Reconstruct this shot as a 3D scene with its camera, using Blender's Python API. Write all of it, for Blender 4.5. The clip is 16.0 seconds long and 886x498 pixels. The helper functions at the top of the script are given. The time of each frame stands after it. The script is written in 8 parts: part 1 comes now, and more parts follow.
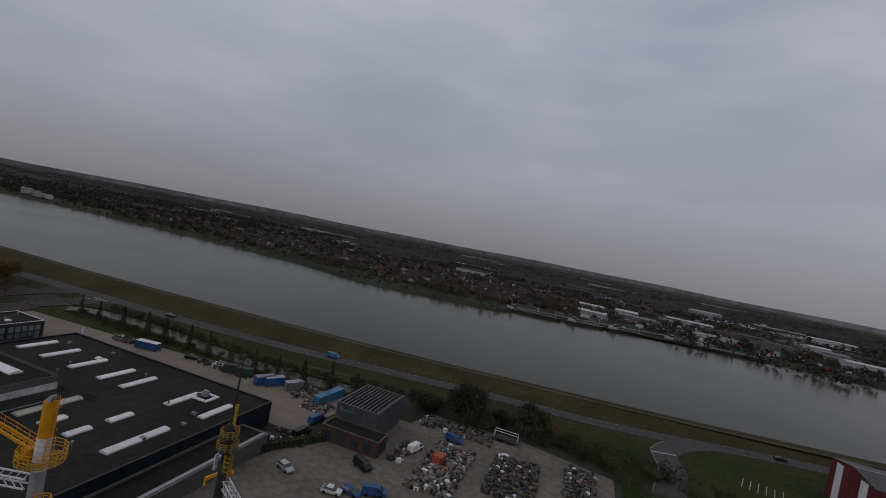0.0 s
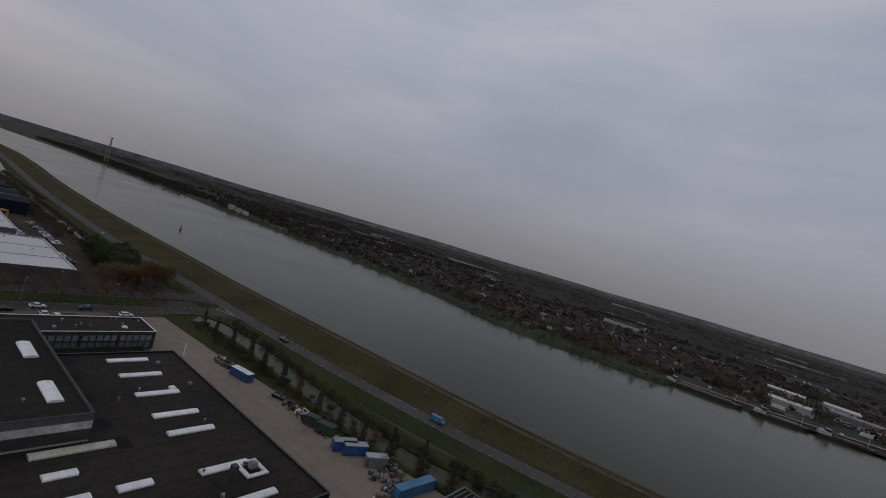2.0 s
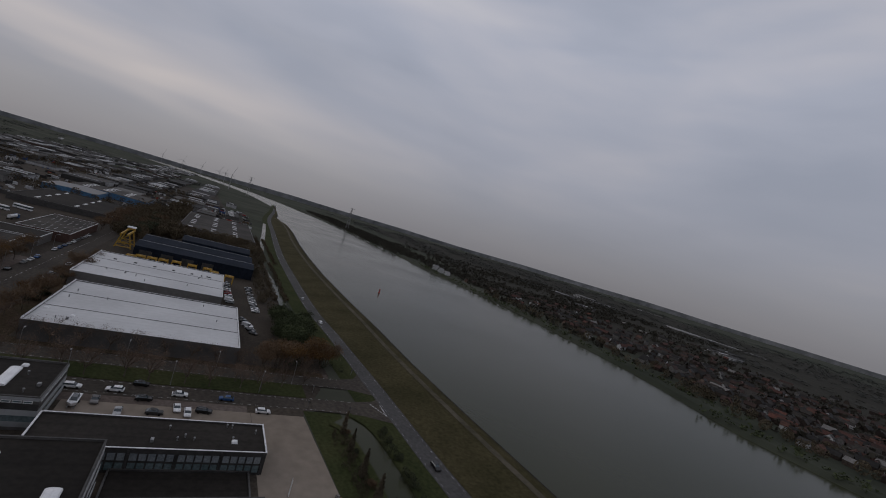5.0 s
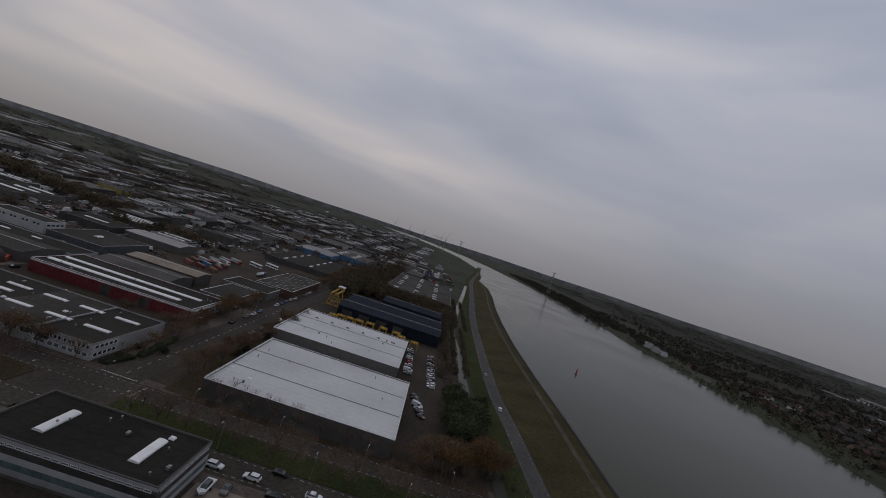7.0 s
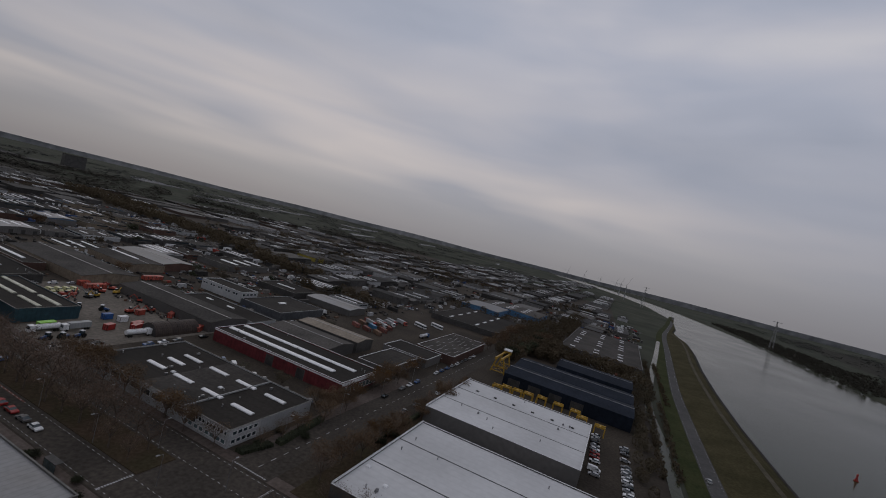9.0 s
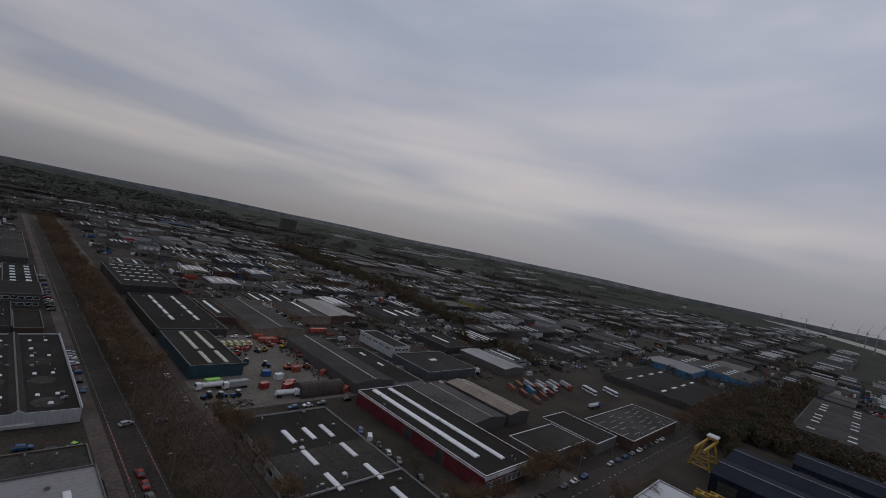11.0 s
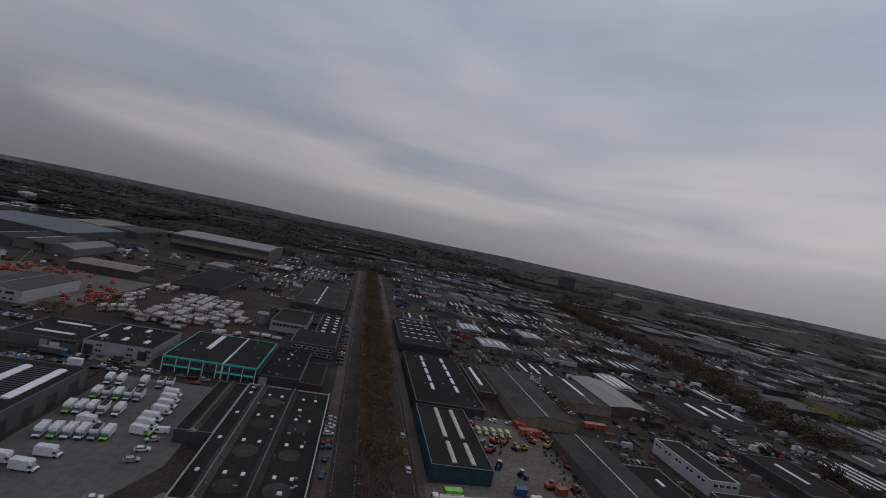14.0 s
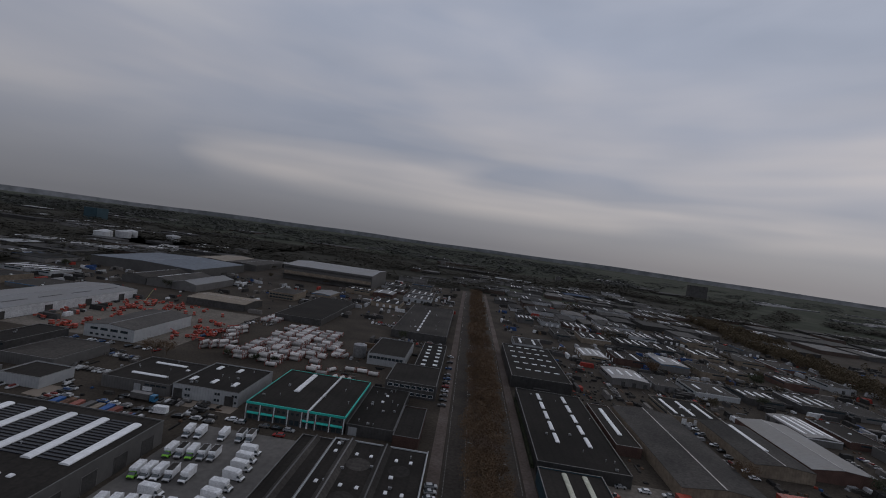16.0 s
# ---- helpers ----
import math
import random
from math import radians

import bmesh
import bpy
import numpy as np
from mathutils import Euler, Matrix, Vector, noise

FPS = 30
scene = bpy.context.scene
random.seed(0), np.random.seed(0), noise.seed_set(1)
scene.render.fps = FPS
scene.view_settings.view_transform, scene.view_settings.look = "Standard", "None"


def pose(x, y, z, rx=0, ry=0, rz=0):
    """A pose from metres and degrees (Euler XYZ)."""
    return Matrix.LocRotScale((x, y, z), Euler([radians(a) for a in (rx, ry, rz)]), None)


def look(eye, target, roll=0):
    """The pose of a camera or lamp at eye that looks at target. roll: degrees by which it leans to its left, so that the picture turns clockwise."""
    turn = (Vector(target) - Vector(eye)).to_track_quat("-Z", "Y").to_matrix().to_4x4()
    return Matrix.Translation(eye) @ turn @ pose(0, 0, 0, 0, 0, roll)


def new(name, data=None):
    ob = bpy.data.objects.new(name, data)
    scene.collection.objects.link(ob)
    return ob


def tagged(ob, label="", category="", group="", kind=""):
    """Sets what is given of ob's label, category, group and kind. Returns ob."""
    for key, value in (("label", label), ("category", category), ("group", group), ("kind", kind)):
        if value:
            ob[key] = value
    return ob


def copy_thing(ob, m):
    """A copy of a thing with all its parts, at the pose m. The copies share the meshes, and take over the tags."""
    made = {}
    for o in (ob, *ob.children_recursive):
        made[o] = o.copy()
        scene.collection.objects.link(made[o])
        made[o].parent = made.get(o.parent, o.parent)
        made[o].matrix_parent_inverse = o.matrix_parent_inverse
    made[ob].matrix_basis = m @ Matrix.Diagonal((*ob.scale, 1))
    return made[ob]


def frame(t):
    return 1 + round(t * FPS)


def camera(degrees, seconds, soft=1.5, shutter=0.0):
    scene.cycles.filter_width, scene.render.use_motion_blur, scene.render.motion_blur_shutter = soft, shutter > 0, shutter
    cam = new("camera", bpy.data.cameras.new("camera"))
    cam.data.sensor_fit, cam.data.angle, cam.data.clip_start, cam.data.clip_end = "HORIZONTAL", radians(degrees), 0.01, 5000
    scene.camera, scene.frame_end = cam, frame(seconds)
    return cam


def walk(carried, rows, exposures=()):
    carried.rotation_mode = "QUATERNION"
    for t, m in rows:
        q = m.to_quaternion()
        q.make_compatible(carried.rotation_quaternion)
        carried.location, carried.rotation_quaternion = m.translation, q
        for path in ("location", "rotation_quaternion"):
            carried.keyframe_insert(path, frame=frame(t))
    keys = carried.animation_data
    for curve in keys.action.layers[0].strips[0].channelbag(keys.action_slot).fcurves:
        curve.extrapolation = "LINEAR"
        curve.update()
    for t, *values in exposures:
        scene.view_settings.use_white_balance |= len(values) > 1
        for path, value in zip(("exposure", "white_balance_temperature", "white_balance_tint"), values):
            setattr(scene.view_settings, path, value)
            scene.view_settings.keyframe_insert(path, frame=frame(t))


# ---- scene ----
cam = camera(89.8, 16.0, soft=1.0)
ROWS = [
    (0, 2.45, 0.22, 55.20, 17.19, -1.03, 11.07),
    (0.5, 0.41, 9.04, 56.01, 22.47, -1.00, 13.73),
    (1, -2.26, 17.83, 56.80, 27.41, -1.06, 14.98),
    (1.5, -5.56, 26.52, 57.54, 31.89, -1.07, 15.74),
    (2, -9.45, 35.03, 58.17, 36.31, -0.96, 16.39),
    (2.5, -13.78, 43.11, 59.06, 40.58, -1.02, 16.44),
    (3, -18.60, 50.58, 60.53, 45.40, -1.19, 17.34),
    (3.5, -24.56, 57.47, 62.33, 50.64, -1.44, 18.00),
    (4, -31.87, 63.89, 64.15, 54.59, -1.56, 17.42),
    (4.5, -40.14, 69.92, 65.84, 58.06, -1.50, 16.55),
    (5, -48.75, 75.55, 67.40, 62.98, -1.35, 16.69),
    (5.5, -57.27, 80.65, 68.83, 69.75, -1.21, 17.76),
    (6, -65.70, 84.99, 70.11, 76.33, -1.14, 18.00),
    (6.5, -74.45, 88.37, 71.24, 83.22, -1.39, 18.40),
    (7, -83.91, 90.53, 72.24, 89.98, -1.43, 18.18),
    (7.5, -93.80, 91.49, 73.16, 96.13, -1.42, 17.28),
    (8, -103.89, 91.22, 73.91, 101.72, -1.42, 16.05),
    (8.5, -114.10, 89.65, 74.35, 107.16, -1.43, 15.01),
    (9, -124.03, 87.11, 74.66, 112.75, -1.40, 14.18),
    (9.5, -133.19, 84.47, 75.34, 118.31, -1.24, 13.45),
    (10, -141.47, 81.97, 76.65, 123.70, -1.03, 12.76),
    (10.5, -149.02, 78.90, 78.39, 129.04, -0.90, 12.18),
    (11, -156.10, 74.20, 80.15, 134.53, -0.95, 11.81),
    (11.5, -162.85, 67.27, 81.48, 140.21, -1.09, 11.65),
    (12, -169.12, 58.64, 82.11, 145.96, -1.10, 11.65),
    (12.5, -174.76, 49.52, 82.25, 152.20, -1.10, 12.08),
    (13, -179.61, 40.40, 82.34, 158.82, -1.09, 12.69),
    (13.5, -183.54, 31.16, 82.52, 164.92, -1.12, 12.65),
    (14, -186.56, 21.58, 82.67, 170.16, -1.15, 11.88),
    (14.5, -188.77, 11.61, 82.79, 175.00, -1.12, 11.20),
    (15, -190.11, 1.37, 82.69, 177.88, -1.18, 9.47),
    (15.5, -190.50, -9.10, 82.31, 180.18, -1.25, 8.20),
    (16, -189.96, -19.77, 81.86, 183.66, -1.29, 7.87),
]
walk(cam, [(t, pose(x, y, z, 90 + pitch, 0, yaw) @ pose(0, 0, 0, 0, 0, roll)) for t, x, y, z, yaw, pitch, roll in ROWS],
     [(0.0, 0.0, 6500, 10), (9.2, 0.0, 6500, 10), (11.3, 0.0, 6270, 9), (16.0, 0.0, 6230, 9)])

# ---- sky and sun: a closed layer of cloud at dusk ----
world = bpy.data.worlds.new("overcast")
scene.world = world
world.use_nodes = True
wn, wl = world.node_tree.nodes, world.node_tree.links
wn.clear()


def wnode(kind, **kw):
    n = wn.new(kind)
    for k, v in kw.items():
        n.inputs[k].default_value = v
    return n


def ramp_into(node, stops):
    cr = node.color_ramp
    while len(cr.elements) < len(stops):
        cr.elements.new(0.5)
    for e, (p, c) in zip(cr.elements, stops):
        e.position, e.color = p, (*c, 1)
    return node


coord = wnode("ShaderNodeTexCoord")
sep = wnode("ShaderNodeSeparateXYZ")
wl.new(coord.outputs["Generated"], sep.inputs[0])
high = wnode("ShaderNodeMath"); high.operation = "MAXIMUM"; high.inputs[1].default_value = 0.0
wl.new(sep.outputs["Z"], high.inputs[0])


def cloud_noise(scale, turn, place, detail, distortion):
    """Cloud bands drawn out along the horizon."""
    mp = wnode("ShaderNodeMapping")
    mp.inputs["Rotation"].default_value = tuple(radians(a) for a in turn)
    mp.inputs["Scale"].default_value = scale
    mp.inputs["Location"].default_value = place
    wl.new(coord.outputs["Generated"], mp.inputs["Vector"])
    nz = wnode("ShaderNodeTexNoise", Scale=1.0, Detail=detail, Roughness=0.5, Distortion=distortion)
    wl.new(mp.outputs[0], nz.inputs["Vector"])
    return nz.outputs["Fac"]


def wmath(op, a, b):
    m = wnode("ShaderNodeMath"); m.operation = op
    for k, v in enumerate((a, b)):
        if isinstance(v, (int, float)):
            m.inputs[k].default_value = v
        else:
            wl.new(v, m.inputs[k])
    return m.outputs[0]


big = cloud_noise((1.5, 1.5, 5.2), (6, -5, 20), (3.1, 0.7, 0.4), 3.0, 0.3)
fine = cloud_noise((3.4, 3.4, 13.0), (-5, 6, 40), (1.3, 4.1, 2.2), 5.0, 0.45)
shape = wmath("ADD", wmath("MULTIPLY", big, 0.79), wmath("MULTIPLY", fine, 0.21))
cloud = ramp_into(wnode("ShaderNodeValToRGB"), [(0.33, (0.290, 0.318, 0.392)), (0.45, (0.345, 0.367, 0.440)), (0.55, (0.405, 0.412, 0.470)), (0.67, (0.480, 0.474, 0.508))])
wl.new(shape, cloud.inputs["Fac"])
# the belt over the horizon is duller and warmer
belt = ramp_into(wnode("ShaderNodeValToRGB"), [(0.0, (0.231, 0.225, 0.240)), (0.05, (0.247, 0.240, 0.256)), (0.18, (0.300, 0.293, 0.321))])
wl.new(high.outputs[0], belt.inputs["Fac"])
# it is dullest in the north-west and the south-east
dull = wnode("ShaderNodeVectorMath"); dull.operation = "SCALE"
wl.new(belt.outputs["Color"], dull.inputs[0]); wl.new(wmath("ADD", wmath("ADD", wmath("MULTIPLY", wmath("MULTIPLY", sep.outputs["Y"], sep.outputs["Y"]), -0.09), wmath("MULTIPLY", sep.outputs["Y"], 0.03)), wmath("ADD", wmath("MULTIPLY", wmath("MULTIPLY", sep.outputs["X"], sep.outputs["Y"]), 0.24), 0.86)), dull.inputs["Scale"])
mask = ramp_into(wnode("ShaderNodeValToRGB"), [(0.0, (0.94, 0.94, 0.94)), (0.06, (0.80, 0.80, 0.80)), (0.20, (0.38, 0.38, 0.38)), (0.42, (0, 0, 0))])
wl.new(high.outputs[0], mask.inputs["Fac"])
over = wnode("ShaderNodeMix"); over.data_type = "RGBA"
wl.new(mask.outputs["Color"], over.inputs["Factor"]); wl.new(cloud.outputs["Color"], over.inputs["A"]); wl.new(dull.outputs[0], over.inputs["B"])
# the low sun behind the cloud warms broken streaks in the south-west
low = ramp_into(wnode("ShaderNodeValToRGB"), [(0.0, (0, 0, 0)), (0.05, (0.08, 0.08, 0.08)), (0.12, (1, 1, 1)), (0.2, (0.55, 0.55, 0.55)), (0.38, (0, 0, 0))])
wl.new(high.outputs[0], low.inputs["Fac"])
streak = ramp_into(wnode("ShaderNodeValToRGB"), [(0.38, (0, 0, 0)), (0.66, (1, 1, 1))])
wl.new(cloud_noise((1.5, 1.5, 10.0), (3, 2, 10), (0.4, 2.6, 1.0), 2.5, 0.4), streak.inputs["Fac"])
toward = wmath("MAXIMUM", wmath("ADD", wmath("ADD", wmath("MULTIPLY", sep.outputs["X"], -0.30), wmath("MULTIPLY", sep.outputs["Y"], -0.85)), 0.15), 0.0)
warm = wmath("MULTIPLY", wmath("MULTIPLY", low.outputs["Color"], streak.outputs["Color"]), wmath("MULTIPLY", toward, 0.9))
glow = wnode("ShaderNodeMix"); glow.data_type = "RGBA"
glow.inputs["B"].default_value = (0.63, 0.55, 0.50, 1)
wl.new(warm, glow.inputs["Factor"]); wl.new(over.outputs["Result"], glow.inputs["A"])
# thinner cloud, hence brighter, towards the north-west
clouds = wnode("ShaderNodeBackground")
wl.new(wmath("ADD", wmath("ADD", wmath("MULTIPLY", sep.outputs["X"], -0.10), wmath("MULTIPLY", sep.outputs["Y"], 0.025)), 1.02), clouds.inputs["Strength"])
wl.new(glow.outputs["Result"], clouds.inputs["Color"])
sky = wn.new("ShaderNodeTexSky")
sky.sky_type, sky.sun_disc, sky.sun_elevation, sky.sun_rotation = "NISHITA", False, radians(32), radians(215)
clear = wnode("ShaderNodeBackground", Strength=0.06)
wl.new(sky.outputs[0], clear.inputs["Color"])
both = wnode("ShaderNodeMixShader"); both.inputs[0].default_value = 0.04
wl.new(clouds.outputs[0], both.inputs[1]); wl.new(clear.outputs[0], both.inputs[2])
wout = wnode("ShaderNodeOutputWorld")
wl.new(both.outputs[0], wout.inputs["Surface"])

sun = new("sun", bpy.data.lights.new("sun", "SUN"))
sun.data.energy, sun.data.angle, sun.data.color = 0.25, radians(40), (1.0, 0.93, 0.86)
sun.matrix_world = look((0, 0, 100), (60, 85, 40))

# ---- materials ----
def mat(name, a, b, rough=0.85, scale=0.25, bump=0.0, metal=0.0, vary=0.0, grain=6.0, lines=None, spec=0.3, amp=0.26):
    """A surface with two colours mixed by large stains, finer grain and relief, at real-world size. lines: (axis, width) of ribs or seams."""
    m = bpy.data.materials.new(name)
    m.use_nodes = True
    n, l = m.node_tree.nodes, m.node_tree.links
    p = n["Principled BSDF"]
    g = n.new("ShaderNodeNewGeometry")
    big = n.new("ShaderNodeTexNoise"); big.inputs["Scale"].default_value = scale; big.inputs["Detail"].default_value = 4
    l.new(g.outputs["Position"], big.inputs["Vector"])
    small = n.new("ShaderNodeTexNoise"); small.inputs["Scale"].default_value = scale * grain; small.inputs["Detail"].default_value = 5
    l.new(g.outputs["Position"], small.inputs["Vector"])
    st = n.new("ShaderNodeMapRange"); st.inputs["From Min"].default_value, st.inputs["From Max"].default_value = 0.36, 0.64
    l.new(big.outputs["Fac"], st.inputs["Value"])
    mix = n.new("ShaderNodeMix"); mix.data_type = "RGBA"
    mix.inputs["A"].default_value, mix.inputs["B"].default_value = (*a, 1), (*b, 1)
    l.new(st.outputs["Result"], mix.inputs["Factor"])
    gr = n.new("ShaderNodeMapRange")
    gr.inputs["From Min"].default_value, gr.inputs["From Max"].default_value = 0.3, 0.7
    gr.inputs["To Min"].default_value, gr.inputs["To Max"].default_value = 1 - amp, 1 + amp
    l.new(small.outputs["Fac"], gr.inputs["Value"])
    value = gr.outputs["Result"]
    if vary:
        info = n.new("ShaderNodeObjectInfo")
        vr = n.new("ShaderNodeMapRange"); vr.inputs["To Min"].default_value, vr.inputs["To Max"].default_value = 1 - vary, 1 + vary
        l.new(info.outputs["Random"], vr.inputs["Value"])
        mu = n.new("ShaderNodeMath"); mu.operation = "MULTIPLY"
        l.new(value, mu.inputs[0]); l.new(vr.outputs["Result"], mu.inputs[1])
        value = mu.outputs[0]
    height = small.outputs["Fac"]
    if lines:
        w = n.new("ShaderNodeTexWave"); w.bands_direction = lines[0]; w.inputs["Scale"].default_value = 0.314 / lines[1]
        w.inputs["Distortion"].default_value = 0.0
        l.new(g.outputs["Position"], w.inputs["Vector"])
        lr = n.new("ShaderNodeMapRange"); lr.inputs["From Max"].default_value = 0.22; lr.inputs["To Min"].default_value = lines[2]
        l.new(w.outputs["Fac"], lr.inputs["Value"])
        mu = n.new("ShaderNodeMath"); mu.operation = "MULTIPLY"
        l.new(value, mu.inputs[0]); l.new(lr.outputs["Result"], mu.inputs[1])
        value = mu.outputs[0]
    sc = n.new("ShaderNodeVectorMath"); sc.operation = "SCALE"
    l.new(mix.outputs["Result"], sc.inputs[0]); l.new(value, sc.inputs["Scale"])
    l.new(sc.outputs[0], p.inputs["Base Color"])
    p.inputs["Roughness"].default_value, p.inputs["Metallic"].default_value = rough, metal
    p.inputs["Specular IOR Level"].default_value = spec if rough < 0.75 else min(spec, 0.1)
    if bump:
        bp = n.new("ShaderNodeBump"); bp.inputs["Strength"].default_value = bump; bp.inputs["Distance"].default_value = 0.05
        l.new(height, bp.inputs["Height"]); l.new(bp.outputs[0], p.inputs["Normal"])
    return m


def grey(v, warm=0.0):
    """A grey; dark ones are tinted a little warm to offset the bluish sky light."""
    warm += 0.05 if v < 0.2 else 0.0
    return (v * (1 + warm), v, v * (1 - warm))


asphalt = mat("asphalt", grey(0.040, 0.11), grey(0.054, 0.12), 0.9, 0.06, 0.2, grain=14, amp=0.32)
paving = mat("paving", grey(0.031, 0.16), grey(0.048, 0.17), 0.92, 0.045, 0.2, grain=20, amp=0.3)
brickway = mat("brick_paving", (0.085, 0.066, 0.056), (0.12, 0.098, 0.085), 0.9, 0.07, 0.3, grain=12)
concrete = mat("yard_concrete", (0.190, 0.158, 0.126), (0.222, 0.186, 0.150), 0.9, 0.03, 0.15, grain=10, amp=0.12)
lot_slab = mat("lot_slabs", grey(0.098, 0.02), grey(0.125, 0.03), 0.8, 0.05, 0.15, grain=9, amp=0.16, lines=("X", 6.0, 0.94))
sand_yard = mat("sand_yard", (0.125, 0.11, 0.092), (0.165, 0.145, 0.122), 0.95, 0.07, 0.3, grain=9)
grass = mat("grass", (0.029, 0.036, 0.014), (0.044, 0.047, 0.020), 1.0, 0.05, 0.5, grain=18, spec=0.05)
dry_grass = mat("dry_grass", (0.040, 0.036, 0.017), (0.060, 0.051, 0.026), 1.0, 0.05, 0.5, grain=16, spec=0.05)
verge_leaf = mat("leaf_litter", (0.062, 0.043, 0.029), (0.046, 0.038, 0.022), 1.0, 0.10, 0.5, grain=10, spec=0.05)
# field green, paled and greyed so its colour carries the distance haze
field = mat("field", (0.040, 0.045, 0.032), (0.060, 0.062, 0.047), 1.0, 0.0035, 0.0, grain=5.0, spec=0.05)
trodden = mat("trodden_earth", (0.058, 0.051, 0.034), (0.085, 0.074, 0.054), 0.95, 0.08, 0.3, grain=8)
stone_bank = mat("bank_stone", grey(0.022), grey(0.045), 0.9, 0.4, 0.6, grain=5)
dike_asphalt = mat("dike_asphalt", grey(0.060, -0.02), grey(0.076, -0.01), 0.85, 0.06, 0.2, grain=14, amp=0.2)
bitumen = mat("bitumen_roof", grey(0.0145, 0.09), grey(0.0225, 0.09), 0.85, 0.05, 0.15, vary=0.25, grain=18, lines=("X", 4.0, 0.86), amp=0.2, spec=0.16)
bitumen_grey = mat("grey_bitumen_roof", grey(0.030, 0.06), grey(0.050, 0.06), 0.85, 0.05, 0.15, vary=0.3, grain=18, lines=("X", 5.0, 0.88), amp=0.28, spec=0.16)
pale_roof = mat("pale_metal_roof", grey(0.185), grey(0.21), 0.55, 0.05, 0.05, vary=0.28, grain=14, lines=("Y", 1.6, 0.88), amp=0.1)
grey_roof = mat("fibre_cement_roof", grey(0.050, 0.03), grey(0.074, 0.04), 0.85, 0.06, 0.1, vary=0.3, grain=16, lines=("Y", 1.2, 0.9))
white_roof = mat("white_membrane_roof", grey(0.46), grey(0.55), 0.6, 0.035, 0.05, grain=14, lines=("X", 3.2, 0.955), amp=0.05)
parapet_m = mat("parapet_trim", grey(0.075), grey(0.12), 0.5, 0.3, vary=0.4)
dark_trim = mat("dark_trim", grey(0.03), grey(0.05), 0.6, 0.3)
white_trim = mat("white_trim", grey(0.55), grey(0.68), 0.6, 0.4)
grey_clad = mat("grey_cladding", grey(0.088), grey(0.11), 0.5, 0.08, vary=0.3, lines=("X", 1.2, 0.82), amp=0.12)
pale_clad = mat("pale_cladding", (0.29, 0.298, 0.30), (0.33, 0.335, 0.335), 0.55, 0.08, vary=0.2, lines=("X", 1.2, 0.88), amp=0.1)
dark_clad = mat("dark_cladding", grey(0.04), grey(0.06), 0.5, 0.1, vary=0.25, lines=("X", 1.2, 0.85))
beige_clad = mat("beige_cladding", (0.17, 0.135, 0.098), (0.21, 0.17, 0.125), 0.6, 0.1, vary=0.1, lines=("X", 1.2, 0.88))
red_clad = mat("red_cladding", (0.10, 0.017, 0.021), (0.13, 0.024, 0.028), 0.5, 0.1, lines=("Y", 2.0, 0.8))
blue_clad = mat("petrol_cladding", (0.018, 0.046, 0.060), (0.026, 0.060, 0.075), 0.5, 0.1, lines=("X", 1.5, 0.85))
navy_clad = mat("navy_cladding", (0.010, 0.014, 0.022), (0.015, 0.020, 0.031), 0.8, 0.1, vary=0.2, lines=("X", 1.5, 0.8))
mid_blue = mat("blue_cladding", (0.05, 0.13, 0.24), (0.07, 0.17, 0.30), 0.5, 0.1, lines=("X", 1.5, 0.85))
teal_m = mat("teal_paint", (0.03, 0.40, 0.33), (0.04, 0.46, 0.38), 0.45, 0.5)
brick_m = mat("brown_brick", (0.075, 0.046, 0.038), (0.105, 0.064, 0.052), 0.9, 0.25, 0.2, vary=0.25, grain=12)
yellow_wall = mat("yellow_cladding", (0.24, 0.20, 0.03), (0.29, 0.24, 0.045), 0.6, 0.2)
glass = mat("window_glass", (0.02, 0.03, 0.035), (0.035, 0.048, 0.055), 0.08, 0.3, spec=0.8)
pale_glass = mat("reflecting_pale_glass", (0.16, 0.18, 0.19), (0.22, 0.24, 0.25), 0.15, 0.4, spec=0.7)
green_glass = mat("green_tinted_glass", (0.085, 0.12, 0.125), (0.13, 0.165, 0.17), 0.12, 0.3, spec=0.7)
skylight_m = mat("skylight_polycarbonate", grey(0.66), grey(0.76), 0.4, 0.5, vary=0.12, grain=7, lines=("Y", 1.0, 0.94), amp=0.06)
old_sky = mat("mossy_skylight", (0.38, 0.38, 0.28), (0.52, 0.51, 0.42), 0.5, 0.4, grain=7)
white_paint = mat("white_vehicle_paint", grey(0.60), grey(0.70), 0.3, 0.5, vary=0.06)
black_paint = mat("black_vehicle_paint", grey(0.012), grey(0.018), 0.25, 0.5)
grey_paint = mat("grey_vehicle_paint", grey(0.10), grey(0.13), 0.3, 0.5, vary=0.4)
silver_paint = mat("silver_vehicle_paint", grey(0.36), grey(0.42), 0.3, 0.5, metal=0.3)
blue_paint = mat("blue_vehicle_paint", (0.02, 0.06, 0.16), (0.03, 0.08, 0.20), 0.3, 0.5)
light_blue = mat("light_blue_paint", (0.035, 0.13, 0.24), (0.05, 0.17, 0.29), 0.35, 0.5)
red_paint = mat("red_vehicle_paint", (0.24, 0.02, 0.02), (0.30, 0.03, 0.025), 0.35, 0.5)
signal_red = mat("signal_red_paint", (0.30, 0.055, 0.036), (0.37, 0.070, 0.046), 0.5, 0.5, vary=0.3)
lime_paint = mat("lime_green_paint", (0.20, 0.50, 0.04), (0.25, 0.58, 0.06), 0.35, 0.5)
pale_yellow = mat("pale_yellow_paint", (0.46, 0.44, 0.22), (0.52, 0.50, 0.28), 0.45, 0.5)
crane_yellow = mat("crane_yellow_paint", (0.60, 0.27, 0.010), (0.66, 0.31, 0.015), 0.45, 0.6, grain=5, amp=0.08)
